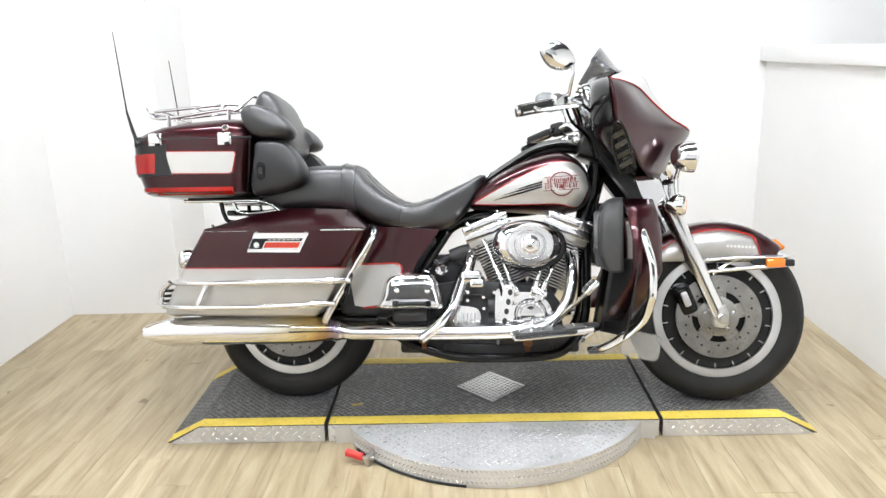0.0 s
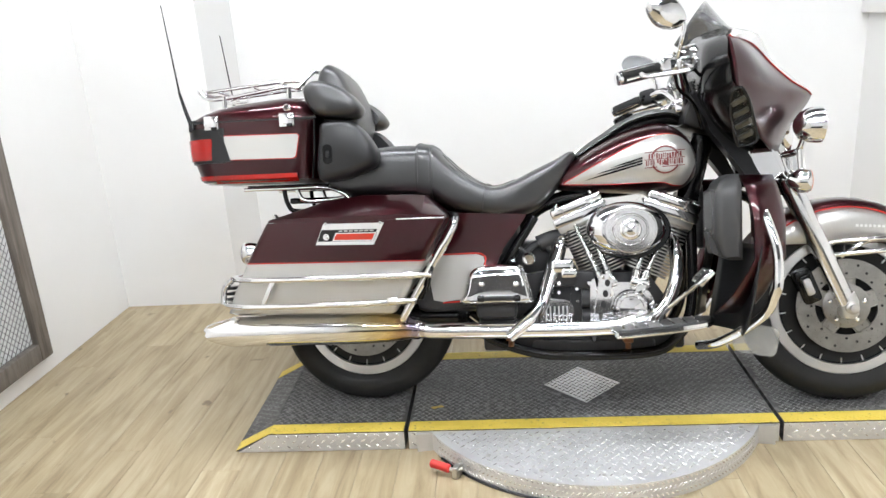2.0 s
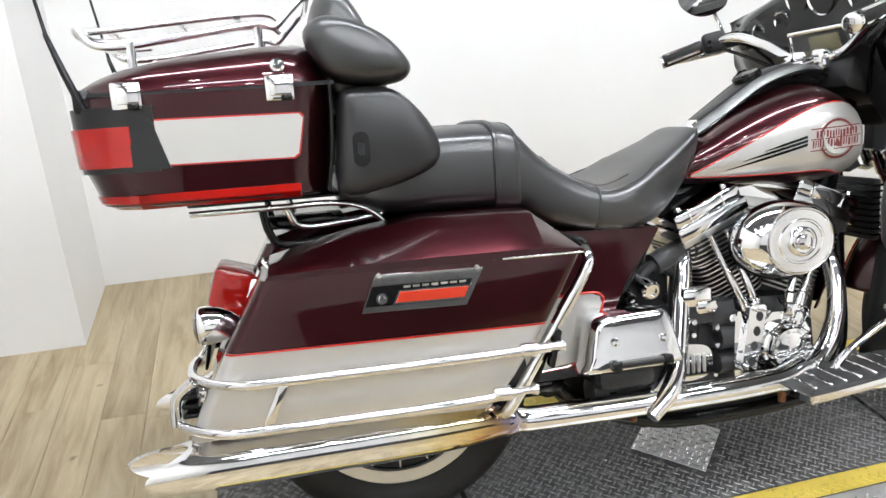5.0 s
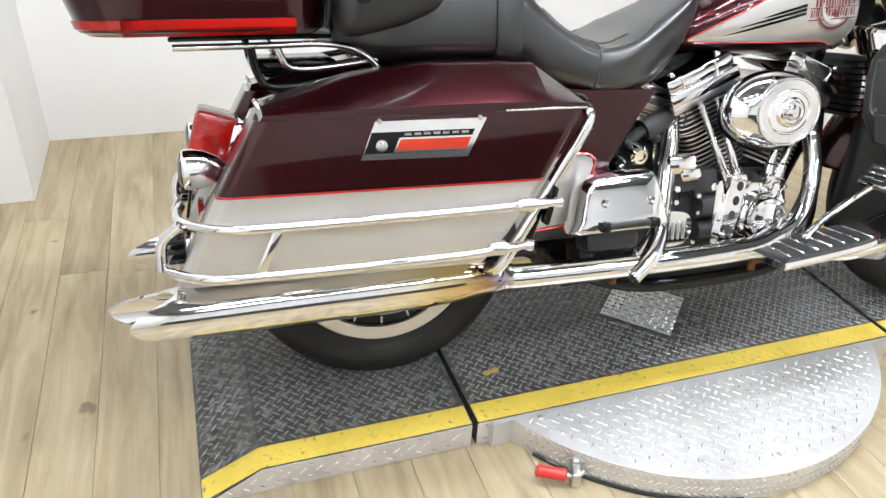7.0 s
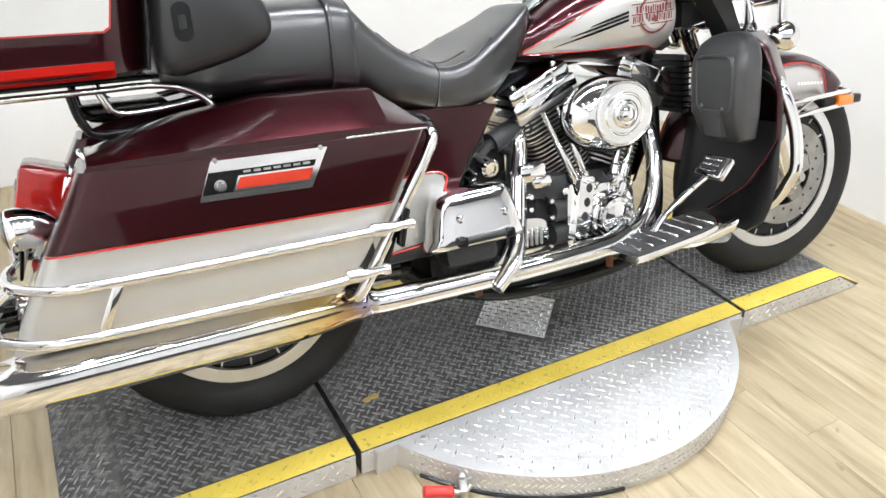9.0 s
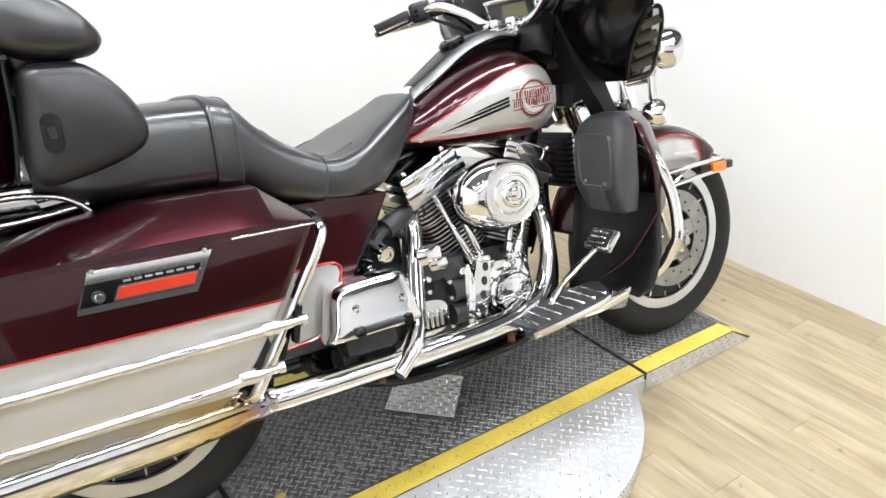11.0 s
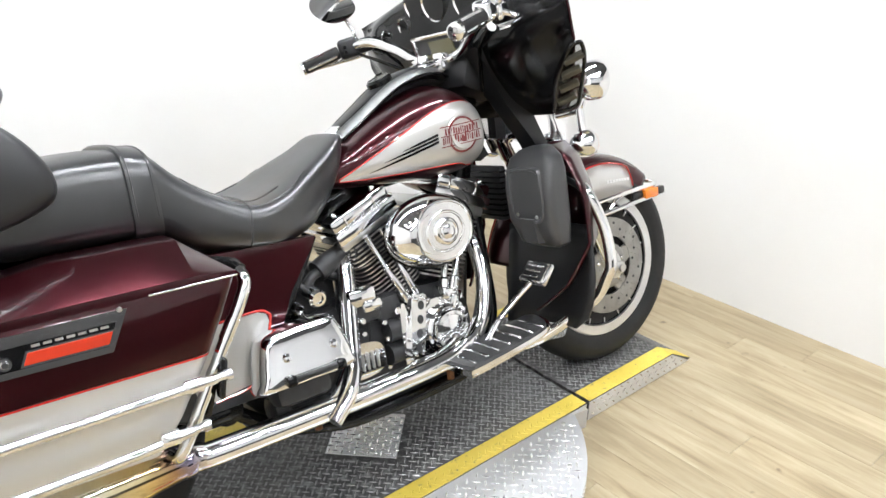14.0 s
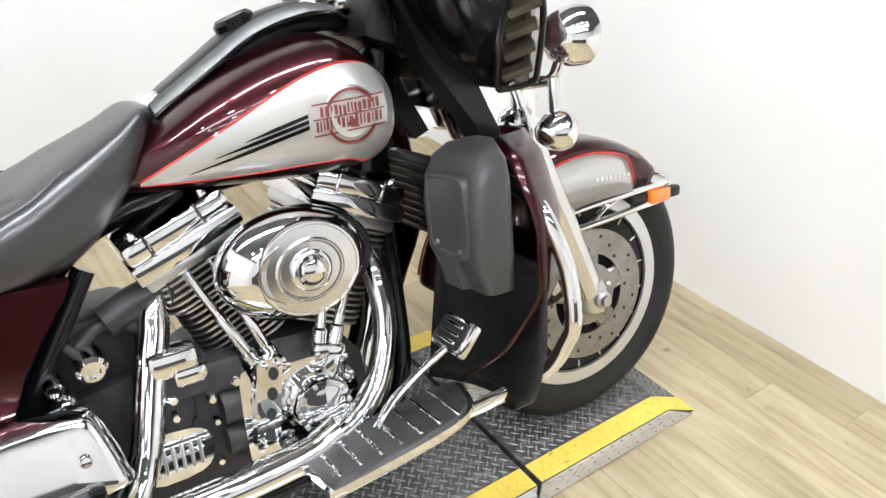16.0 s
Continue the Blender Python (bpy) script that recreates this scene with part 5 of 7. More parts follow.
part("filler_cap", bm, BLACK, console)

# seat dressing
def seat_ring(u, out):
    """The seat's section at u, grown by out."""
    c, a, b = (np.interp(u, [s[0] for s in SEAT], [s[i] for s in SEAT]) for i in (1, 2, 3))
    return oval(u, c, a + 0.006 + out, b + out, 4.2, 48)


bm = bmesh.new()
bridge(bm, [seat_ring(u, d) for u, d in ((-0.576, -0.002), (-0.575, 0.006), (-0.571, 0.0075), (-0.529, 0.0075), (-0.525, 0.006), (-0.524, -0.002))])
strap = part("seat_strap", bm, LEATHER, seat, "wide leather strap across the seat")
for u in (-0.5685, -0.5315):
    bm = bmesh.new()
    tube(bm, seat_ring(u, 0.0076)[:26], 0.0011, 5)
    part("stitching", bm, GREYPLASTIC, strap)
for u in (-0.36,):
    bm = bmesh.new()
    tube(bm, [(x + 0.16 * (w - 0.68) * (u > -0.5), v, w) for x, v, w in seat_ring(u, 0.0)], 0.0022, 6)
    part("seam", bm, LEATHER, seat)
for path in ([(-0.47, 0.150), (-0.42, 0.165), (-0.34, 0.168), (-0.26, 0.160), (-0.20, 0.128)], [(-0.50, 0.07), (-0.46, 0.10), (-0.40, 0.125), (-0.33, 0.13), (-0.26, 0.118)]):
    for side in (-1, 1):
        bm = bmesh.new()
        pts = []
        for u, v in path:
            us = [s[0] for s in SEAT]
            c, a, b = (np.interp(u, us, [s[i] for s in SEAT]) for i in (1, 2, 3))
            pts.append((u, side * v, c + b * (1 - min(0.98, v / (a + 0.006)) ** 4.2) ** (1 / 4.2) - 0.0005))
        tube(bm, pts, 0.0026, 6, 5)
        part("seam", bm, LEATHER, seat)


def cushion(name, outline, vs, material, parent, label):
    """A padded block: an outline in (u, w) that shrinks towards its ends in v."""
    bm = bmesh.new()
    line = [Vector(p) for p in catmull(outline, 4, True)]
    mid = sum(line, Vector((0, 0))) / len(line)
    bridge(bm, [[(mid.x + (p.x - mid.x) * k, v, mid.y + (p.y - mid.y) * k) for p in line] for v, k in vs])
    return part(name, bm, material, parent, label, 60)


backrest = cushion("passenger_backrest", [(-0.885, 0.93), (-0.910, 1.06), (-0.892, 1.135), (-0.862, 1.152), (-0.822, 1.118), (-0.780, 1.03), (-0.765, 0.95), (-0.80, 0.895)], [(v * 1.0, k) for v, k in ((-0.170, 0.50), (-0.165, 0.72), (-0.15, 0.87), (-0.12, 0.96), (-0.05, 1.0), (0.05, 1.0), (0.12, 0.96), (0.15, 0.87), (0.165, 0.72), (0.170, 0.50))], LEATHER, bike, "padded black leather passenger backrest with side wings")
for side in (-1, 1):
    cushion("backrest_wing", [(-0.925, 1.045), (-0.90, 1.078), (-0.85, 1.075), (-0.785, 1.045), (-0.745, 1.005), (-0.735, 0.978), (-0.757, 0.958), (-0.82, 0.955), (-0.89, 0.975)], [(side * v, k) for v, k in ((0.12, 0.8), (0.16, 0.97), (0.20, 1.0), (0.235, 0.97), (0.258, 0.86), (0.268, 0.62))], LEATHER, backrest, "leather side wing")
    pod = cushion("armrest_pod", [(-0.882, 0.765), (-0.876, 0.90), (-0.868, 0.945), (-0.82, 0.953), (-0.77, 0.945), (-0.725, 0.905), (-0.695, 0.855), (-0.693, 0.815), (-0.72, 0.79), (-0.80, 0.765)], [(side * v, k) for v, k in ((0.14, 0.9), (0.18, 1.0), (0.22, 1.0), (0.245, 0.96), (0.258, 0.87), (0.264, 0.70))], PODGREY, bike, "dark grey plastic speaker pod with a control button")
    bm = bmesh.new()
    prism(bm, [(-0.842 + x, 0.842 + z) for x, z in rounded(0.030, 0.062, 0.0145, 5)], side * 0.258, side * 0.2675, 0.003)
    part("button_bezel", bm, BLACK, pod)
    bm = bmesh.new()
    prism(bm, [(-0.842 + x, 0.842 + z) for x, z in rounded(0.012, 0.022, 0.004, 3)], side * 0.264, side * 0.271, 0.002)
    part("button", bm, PLASTIC, pod)

# trunk dressing


def wrap(bm, side, w0, w1, u_end, out):
    """A raised band round the trunk's rear corner, from u_end on the flank to the back's middle."""
    rows = []
    for w in (w0, (w0 + w1) / 2, w1):
        a = np.interp(w, (0.757, 0.765, 0.83, 0.93, 0.955), (-1.255, -1.272, -1.292, -1.298, -1.292))
        h = np.interp(w, (0.757, 0.765, 0.83, 0.93, 0.955), (0.235, 0.252, 0.262, 0.268, 0.268))
        line = [(u_end, h), (-1.20, h)] if u_end > -1.2 else [(u_end, h)]
        line += [(a + TR - TR * math.sin(t), h - TR + TR * math.cos(t)) for t in (math.pi / 2 * k / 10 for k in range(11))] + [(a, 0.02)]
        rows.append((line, w))
    rings = []
    for i in range(len(rows[0][0])):
        ring = []
        for k, (line, w) in enumerate(rows):
            u, v = line[i]
            nx, ny = (0, 1) if i < len(line) - 12 else ((-math.sin(math.pi / 2 * min(10, i - (len(line) - 12)) / 10), math.cos(math.pi / 2 * min(10, i - (len(line) - 12)) / 10)))
            ring.append((u, v, w, nx, ny))
        outer = [(u + nx * out, side * (v + ny * out), w) for u, v, w, nx, ny in ring]
        inner = [(u - nx * 0.004, side * (v - ny * 0.004), w) for u, v, w, nx, ny in ring[::-1]]
        rings.append(outer + inner)
    bridge(bm, rings)


for side in (-1, 1):
    bm = bmesh.new()
    wrap(bm, side, 0.824, 0.936, -1.160, 0.0065)
    prism(bm, [(-1.20, 0.934), (-1.182, 0.930), (-1.163, 0.905), (-1.142, 0.828), (-1.20, 0.824)], side * 0.258, side * 0.2745, 0.002)
    shell = part("tail_housing", bm, PLASTIC, trunk, "dark tail lamp surround")
    bm = bmesh.new()
    wrap(bm, side, 0.834, 0.902, -1.198, 0.010)
    part("tail_lens", bm, REDLENS, shell, "red wrap-around tail lens")
    bm = bmesh.new()
    wrap(bm, side, 0.757, 0.7835, -0.938, 0.004)
    part("reflector_strip", bm, REDLENS, trunk, "long red reflector strip")
    for u in (-1.196, -0.957):
        bm = bmesh.new()
        box(bm, (u, side * 0.272, 0.952), (0.048, 0.016, 0.046), 0.005)
        box(bm, (u + 0.002, side * 0.279, 0.953), (0.036, 0.008, 0.030), 0.003)
        latch = part("trunk_latch", bm, CHROME, trunk, "square chrome latch")
        bm = bmesh.new()
        box(bm, (u + 0.01, side * 0.281, 0.934), (0.018, 0.008, 0.010), 0.002)
        part("latch_tab", bm, BLACK, latch)
    bm = bmesh.new()
    lathe(bm, [(0.012, -0.01), (0.012, 0.006), (0.008, 0.010), (0.0002, 0.010)], (-0.957, side * 0.262, 0.990), (0, side, 0.2), 18)
    part("lid_lock", bm, CHROME, trunk)
    bm = bmesh.new()
    prism(bm, [(-1.255, 0.9535), (-0.868, 0.9535), (-0.868, 0.9600), (-1.255, 0.9600)], side * 0.262, side * 0.2695, 0.001, 1)
    part("lid_seal", bm, PLASTIC, trunk)
    bm = bmesh.new()
    tube(bm, [(-0.874, side * 0.262, 0.965), (-0.878, side * 0.262, 0.86), (-0.890, side * 0.250, 0.765)], 0.0035, 8, 4)
    part("edge_bead", bm, BLACK, trunk)
    bm = bmesh.new()
    box(bm, (-1.270, side * 0.232, 0.948), (0.028, 0.03, 0.04), 0.006)
    base = part("antenna_base", bm, BLACK, trunk)
    bm = bmesh.new()
    tube(bm, [(-1.268, side * 0.245, 0.935), (-1.290, side * 0.245, 1.00), (-1.308, side * 0.245, 1.062)], [0.007, 0.006, 0.004], 10)
    tube(bm, [(-1.306, side * 0.245, 1.055), (-1.352, side * 0.245, 1.346)], [0.0032, 0.0016], 8)
    part("antenna", bm, BLACK, trunk, "thin black whip antenna")
    bm = bmesh.new()
    tube(bm, [(-1.190, side * 0.05, 1.062), (-1.245, side * 0.07, 1.062), (-1.283, side * 0.115, 1.068), (-1.285, side * 0.135, 1.082), (-1.262, side * 0.135, 1.052), (-1.20, side * 0.140, 1.048), (-1.05, side * 0.145, 1.068), (-0.98, side * 0.145, 1.076), (-0.955, side * 0.145, 1.070), (-0.930, side * 0.14, 1.095), (-0.905, side * 0.13, 1.120), (-0.895, side * 0.10, 1.124)], 0.0065, 10, 5)
    part("rack_rail", bm, CHROME, trunk, "chrome luggage rack rail")
    bm = bmesh.new()
    tube(bm, [(-1.275, side * 0.10, 1.078), (-1.05, side * 0.095, 1.098), (-0.97, side * 0.095, 1.100), (-0.945, side * 0.10, 1.086)], 0.006, 10, 5)
    part("rack_rail", bm, CHROME, trunk)
    for u, w in ((-1.20, 1.020), (-0.985, 1.040)):
        bm = bmesh.new()
        tube(bm, [(u, side * 0.142, w - 0.012), (u, side * 0.142, w + 0.035)], 0.008, 10)
        part("rack_foot", bm, CHROME, trunk)
for u, w in ((-1.24, 1.080), (-1.12, 1.090), (-1.02, 1.096)):
    bm = bmesh.new()
    tube(bm, [(u, -0.10, w), (u, 0.10, w)], 0.006, 10)
    part("rack_bar", bm, CHROME, trunk)
bm = bmesh.new()
tube(bm, [(-0.895, -0.11, 1.124), (-0.895, 0.11, 1.124)], 0.0065, 10)
part("rack_bar", bm, CHROME, trunk)
for side in (-1, 1):
    bm = bmesh.new()
    tube(bm, [(-1.16, side * 0.17, 0.742), (-1.0, side * 0.17, 0.742), (-0.90, side * 0.17, 0.742), (-0.84, side * 0.165, 0.728), (-0.80, side * 0.155, 0.695), (-0.78, side * 0.15, 0.66)], 0.0062, 10, 5)
    carrier = part("trunk_carrier", bm, CHROME, bike, "chrome trunk carrier bars")
    bm = bmesh.new()
    tube(bm, [(-1.03, side * 0.15, 0.738), (-1.02, side * 0.145, 0.69), (-0.99, side * 0.14, 0.665), (-0.86, side * 0.14, 0.675)], 0.008, 10, 4)
    part("carrier_brace", bm, BLACK, carrier)
    bm = bmesh.new()
    tube(bm, [(-0.985, side * 0.15, 0.738), (-0.96, side * 0.145, 0.70), (-0.88, side * 0.14, 0.70), (-0.80, side * 0.14, 0.71)], 0.007, 10, 4)
    part("carrier_brace", bm, CHROME, carrier)
bm = bmesh.new()
box(bm, (-1.02, 0, 0.753), (0.30, 0.24, 0.008), 0.003)
box(bm, (-0.95, 0, 0.70), (0.16, 0.20, 0.02), 0.006)
part("carrier_plate", bm, BLACK, bike)

# tail end
bm = bmesh.new()
box(bm, (-1.112, 0.0, 0.566), (0.085, 0.125, 0.090), 0.012, Matrix.Rotation(radians(18), 4, "Y"))
tail = part("tail_lamp", bm, REDLENS, rear_fender, "red tail lamp in a chrome base")
bm = bmesh.new()
box(bm, (-1.062, 0.0, 0.545), (0.05, 0.135, 0.09), 0.012, Matrix.Rotation(radians(18), 4, "Y"))
part("tail_base", bm, CHROME, tail)
bm = bmesh.new()
tube(bm, [(-1.110, -0.175, 0.530), (-1.098, -0.10, 0.522), (-1.098, 0.10, 0.522), (-1.110, 0.175, 0.530)], 0.012, 12, 4)
bar = part("signal_bar", bm, CHROME, bike, "chrome rear signal bar")
for side in (-1, 1):
    bm = bmesh.new()
    lathe(bm, [(0.010, 0.055), (0.022, 0.045), (0.034, 0.02), (0.037, 0.0), (0.037, -0.014), (0.034, -0.018)], (-1.150, side * 0.172, 0.530), (1, 0, 0), 28)
    part("signal_shell", bm, CHROME, bar, "chrome bullet turn signal")
    bm = bmesh.new()
    lathe(bm, [(0.033, -0.012), (0.033, -0.020), (0.024, -0.026), (0.0002, -0.028)], (-1.150, side * 0.172, 0.530), (1, 0, 0), 28)
    part("signal_lens", bm, DARKLENS, bar, "dark smoked lens")
bm = bmesh.new()
box(bm, (-1.165, 0, 0.47), (0.006, 0.18, 0.11), 0.003, Matrix.Rotation(radians(12), 4, "Y"))
part("plate_bracket", bm, BLACK, bike)
bm = bmesh.new()
box(bm, (-1.150, -0.06, 0.42), (0.01, 0.05, 0.05), 0.003)
part("rear_reflector", bm, REDLENS, bike)

# front fender dressing
for side in (-1, 1):
    bm = bmesh.new()
    rows = []
    for i in range(41):
        a = radians(56 + 110 * i / 40)
        s = math.sin(a)
        inner = min(max((0.506 - FZ) / max(s, 0.05), 0.19), 0.325)
        outer = max(inner + 0.002, 0.311 - 0.045 * max(0, (66 - math.degrees(a)) / 10))
        rows.append([(FX - 0.005 + r * math.cos(a), side * 0.0905, FZ + r * math.sin(a)) for r in (inner, (inner + outer) / 2, outer)])
    sheet(bm, rows)
    flank = part("fender_flank", bm, SILVER, front_fender, "silver mudguard flank")
    mod = flank.modifiers.new("thick", "SOLIDIFY")
    mod.thickness = 0.0015
    bm = bmesh.new()
    tube(bm, [Vector(r[2]) + Vector((0, side * 0.0005, 0)) for r in rows], 0.0028, 6)
    part("pinstripe", bm, PINSTRIPE, front_fender)
    for k in range(8):
        bm = bmesh.new()
        box(bm, (0.80 + 0.013 * k, side * 0.0925, 0.560 - 0.0008 * k), (0.008, 0.001, 0.008), 0)
        part("lettering_bar", bm, BARS, flank)
    for pts in ([(0.660, 0.100, 0.502), (0.76, 0.112, 0.514), (0.90, 0.116, 0.520), (0.99, 0.11, 0.520), (1.035, 0.07, 0.520), (1.048, 0.0, 0.520)], [(0.700, 0.104, 0.468), (0.74, 0.114, 0.472), (0.90, 0.120, 0.484), (0.985, 0.115, 0.490), (1.028, 0.07, 0.492), (1.040, 0.0, 0.492)]):
        bm = bmesh.new()
        tube(bm, [(u, side * v, w) for u, v, w in pts], 0.0075, 10, 5)
        part("fender_rail", bm, CHROME, front_fender, "chrome mudguard trim rail")
    bm = bmesh.new()
    tube(bm, [(0.745, side * 0.108, 0.462), (0.80, side * 0.114, 0.502), (0.83, side * 0.115, 0.514)], 0.006, 8, 4)
    part("rail_strut", bm, CHROME, front_fender)
    bm = bmesh.new()
    box(bm, (0.955, side * 0.122, 0.499), (0.064, 0.016, 0.030), 0.004)
    mark = part("side_marker", bm, AMBER, front_fender, "amber side marker lamp")
    bm = bmesh.new()
    box(bm, (1.003, side * 0.118, 0.500), (0.034, 0.022, 0.026), 0.006)
    part("marker_housing", bm, PLASTIC, mark)
    bm = bmesh.new()
    box(bm, (0.90, side * 0.116, 0.502), (0.05, 0.010, 0.020), 0.004)
    part("marker_mount", bm, PLASTIC, mark)
bm = bmesh.new()
box(bm, (1.005, 0, 0.562), (0.05, 0.04, 0.018), 0.006, Matrix.Rotation(radians(42), 4, "Y"))
part("fender_tip_lamp", bm, AMBER, front_fender, "amber mudguard tip lamp")

# fork and brakes
for side in (-1, 1):
    bm = bmesh.new()
    tube(bm, [(0.770, side * 0.105, 0.272), (0.770, side * 0.105, 0.284), (0.768, side * 0.105, 0.322), (0.760, side * 0.105, 0.345)], [0.022, 0.030, 0.031, 0.028], 20)
    foot = part("axle_clamp", bm, ALUMINIUM, bike)
    bm = bmesh.new()
    lathe(bm, [(0.020, -0.02), (0.020, 0.012), (0.013, 0.016), (0.012, 0.024), (0.0002, 0.025)], (0.770, side * 0.128, 0.306), (0, side, 0), 18)
    part("axle_nut", bm, STEEL, foot)
    bm = bmesh.new()
    tube(bm, [(0.60, side * 0.105, 0.675), (0.535, side * 0.105, 0.825)], 0.033, 20)
    part("fork_cover", bm, CHROME, bike, "chrome upper fork cover")
    bm = bmesh.new()
    box(bm, (0.652, side * 0.082, 0.372), (0.062, 0.05, 0.120), 0.018, Matrix.Rotation(radians(-22), 4, "Y"))
    box(bm, (0.652, side * 0.106, 0.368), (0.040, 0.022, 0.088), 0.008, Matrix.Rotation(radians(-22), 4, "Y"))
    caliper = part("brake_caliper", bm, BLACK, bike, "black brake caliper")
    bm = bmesh.new()
    box(bm, (0.648, side * 0.117, 0.372), (0.024, 0.012, 0.055), 0.006, Matrix.Rotation(radians(-22), 4, "Y"))
    part("caliper_cover", bm, ALUMINIUM, caliper)
bm = bmesh.new()
prism(bm, [(0.505, 0.80), (0.60, 0.80), (0.625, 0.755), (0.605, 0.725), (0.560, 0.718), (0.520, 0.735)], -0.115, 0.115, 0.02, 3)
nacelle = part("fork_nacelle", bm, CHROME, bike, "chrome fork nacelle")
for side in (-1, 1):
    bm = bmesh.new()
    tube(bm, [(0.56, side * 0.12, 0.785), (0.595, side * 0.16, 0.792), (0.60, side * 0.19, 0.800), (0.608, side * 0.20, 0.83)], 0.011, 10, 4)
    tube(bm, [(0.60, side * 0.19, 0.800), (0.603, side * 0.192, 0.72)], 0.012, 10)
    part("lamp_bracket", bm, CHROME, nacelle, "chrome lamp bracket")
    bm = bmesh.new()
    lathe(bm, [(0.004, -0.050), (0.020, -0.046), (0.040, -0.032), (0.051, -0.008), (0.054, 0.012), (0.054, 0.026), (0.050, 0.030)], (0.625, side * 0.205, 0.868), (1, side * -0.02, 0.0), 36)
    lamp = part("passing_lamp", bm, CHROME, nacelle, "round chrome passing lamp")
    bm = bmesh.new()
    lathe(bm, [(0.049, 0.024), (0.049, 0.030), (0.032, 0.037), (0.0002, 0.040)], (0.625, side * 0.205, 0.868), (1, side * -0.02, 0.0), 32)
    part("lamp_lens", bm, GLASS, lamp)
    bm = bmesh.new()
    lathe(bm, [(0.004, -0.046), (0.018, -0.040), (0.033, -0.018), (0.038, 0.0), (0.038, 0.014), (0.035, 0.018)], (0.603, side * 0.195, 0.705), (1, side * -0.02, 0.0), 30)
    sig = part("front_signal", bm, CHROME, nacelle, "chrome bullet front turn signal")
    bm = bmesh.new()
    lathe(bm, [(0.034, 0.012), (0.034, 0.020), (0.0002, 0.026)], (0.603, side * 0.195, 0.705), (1, side * -0.02, 0.0), 24)
    part("signal_lens", bm, AMBER, sig)
bm = bmesh.new()
lathe(bm, [(0.085, -0.06), (0.092, -0.01), (0.094, 0.02), (0.088, 0.03)], (0.585, 0, 0.870), (1, 0, 0), 40)
headlamp = part("headlamp", bm, CHROME, nacelle, "large chrome headlamp")
bm = bmesh.new()
lathe(bm, [(0.087, 0.022), (0.085, 0.030), (0.05, 0.042), (0.0002, 0.046)], (0.585, 0, 0.870), (1, 0, 0), 40)
part("lamp_lens", bm, GLASS, headlamp)

# fairing dressing
SLAT = grained("tan_slat", (0.045, 0.040, 0.028), (0.075, 0.066, 0.046), 20.0, (0.3, 0.4), 0.0, metal=0.3)
DEFLECT = Mat("deflector_glass", (0.02, 0.018, 0.014), 0.06, 0.0, Alpha=0.3).m
bm = bmesh.new()
crown = [0.41, 0.41, 0.40, 0.365, 0.31, 0.255, 0.21, 0.18, 0.16, 0.148, 0.138, 0.130, 0.124, 0.118, 0.112, 0.106, 0.096, 0.08]
sheet(bm, [[(u + 0.0045, v, w + 0.003) for u, v, w in (fair_row(h * t)[i] for t in np.linspace(-1, 1, 25))] for i, h in enumerate(crown)])
part("fairing_stripe", bm, SILVER, fairing, "silver centre panel of the fairing")
for side in (-1, 1):
    bm = bmesh.new()
    tube(bm, [(u + 0.0045, v, w + 0.0035) for u, v, w in (fair_row(side * h)[i] for i, h in enumerate(crown))], 0.0022, 6)
    part("pinstripe", bm, PINSTRIPE, fairing)
    # air deflector below the wing
    bm = bmesh.new()
    line = catmull([(0.0, 0.078), (0.016, 0.076), (0.032, 0.035), (0.035, -0.045), (0.028, -0.066), (-0.018, -0.078), (-0.033, -0.070), (-0.036, 0.0), (-0.022, 0.055), (-0.010, 0.074)], 4, True)
    ez = Vector((-0.28, side * 0.54, 0.79)).normalized()
    ex = Vector((0.816, side * 0.576, 0.0))
    ex = (ex - ez * ex.dot(ez)).normalized()
    m = Matrix.Translation((0.386, side * 0.372, 0.884)) @ Matrix((ex, ez.cross(ex), ez)).transposed().to_4x4()
    line = [Vector((p.x * 0.84, p.y * 1.22)) for p in line]
    bridge(bm, [[m @ Vector((p.x, d, p.y)) for p in line] for d in (-0.004, 0.004)])
    deflector = part("air_deflector", bm, DEFLECT, fairing, "smoked air deflector with chrome slats")
    bm = bmesh.new()
    tube(bm, [m @ Vector((p.x, 0, p.y)) for p in line] + [m @ Vector((line[0].x, 0, line[0].y))], 0.005, 8)
    part("deflector_rim", bm, BLACK, deflector)
    for k in range(4):
        bm = bmesh.new()
        box(bm, (0, 0, 0), (0.046, 0.018, 0.012), 0.002, m.to_3x3().to_4x4() @ Matrix.Rotation(radians(-28), 4, "Y"))
        bmesh.ops.translate(bm, vec=m @ Vector((0.0, 0.0, -0.058 + 0.038 * k)), verts=bm.verts)
        part("slat", bm, SLAT, deflector)
    bm = bmesh.new()
    lathe(bm, [(0.0002, -0.006), (0.007, -0.004), (0.008, 0.002)], (0.432, side * 0.150, 0.866), (1, 0, 0), 12)
    part("screw", bm, CHROME, fairing)
# black lower fairing cap between tank and wing
bm = bmesh.new()
for side in (-1, 1):
    prism(bm, [(0.285, 0.985), (0.39, 0.97), (0.425, 0.866), (0.475, 0.760), (0.512, 0.690), (0.478, 0.676), (0.440, 0.742), (0.392, 0.806), (0.345, 0.868), (0.332, 0.905)], side * 0.105, side * 0.165, 0.012, 2)
box(bm, (0.37, 0, 0.93), (0.17, 0.24, 0.13), 0.02, Matrix.Rotation(radians(18), 4, "Y"))
part("fairing_cap", bm, PLASTIC, fairing, "matt black inner fairing cap")
bm = bmesh.new()
box(bm, (0.315, 0, 1.000), (0.035, 0.20, 0.075), 0.012, Matrix.Rotation(radians(-18), 4, "Y"))
radio = part("radio", bm, PLASTIC, fairing, "radio with a chrome surround")
bm = bmesh.new()
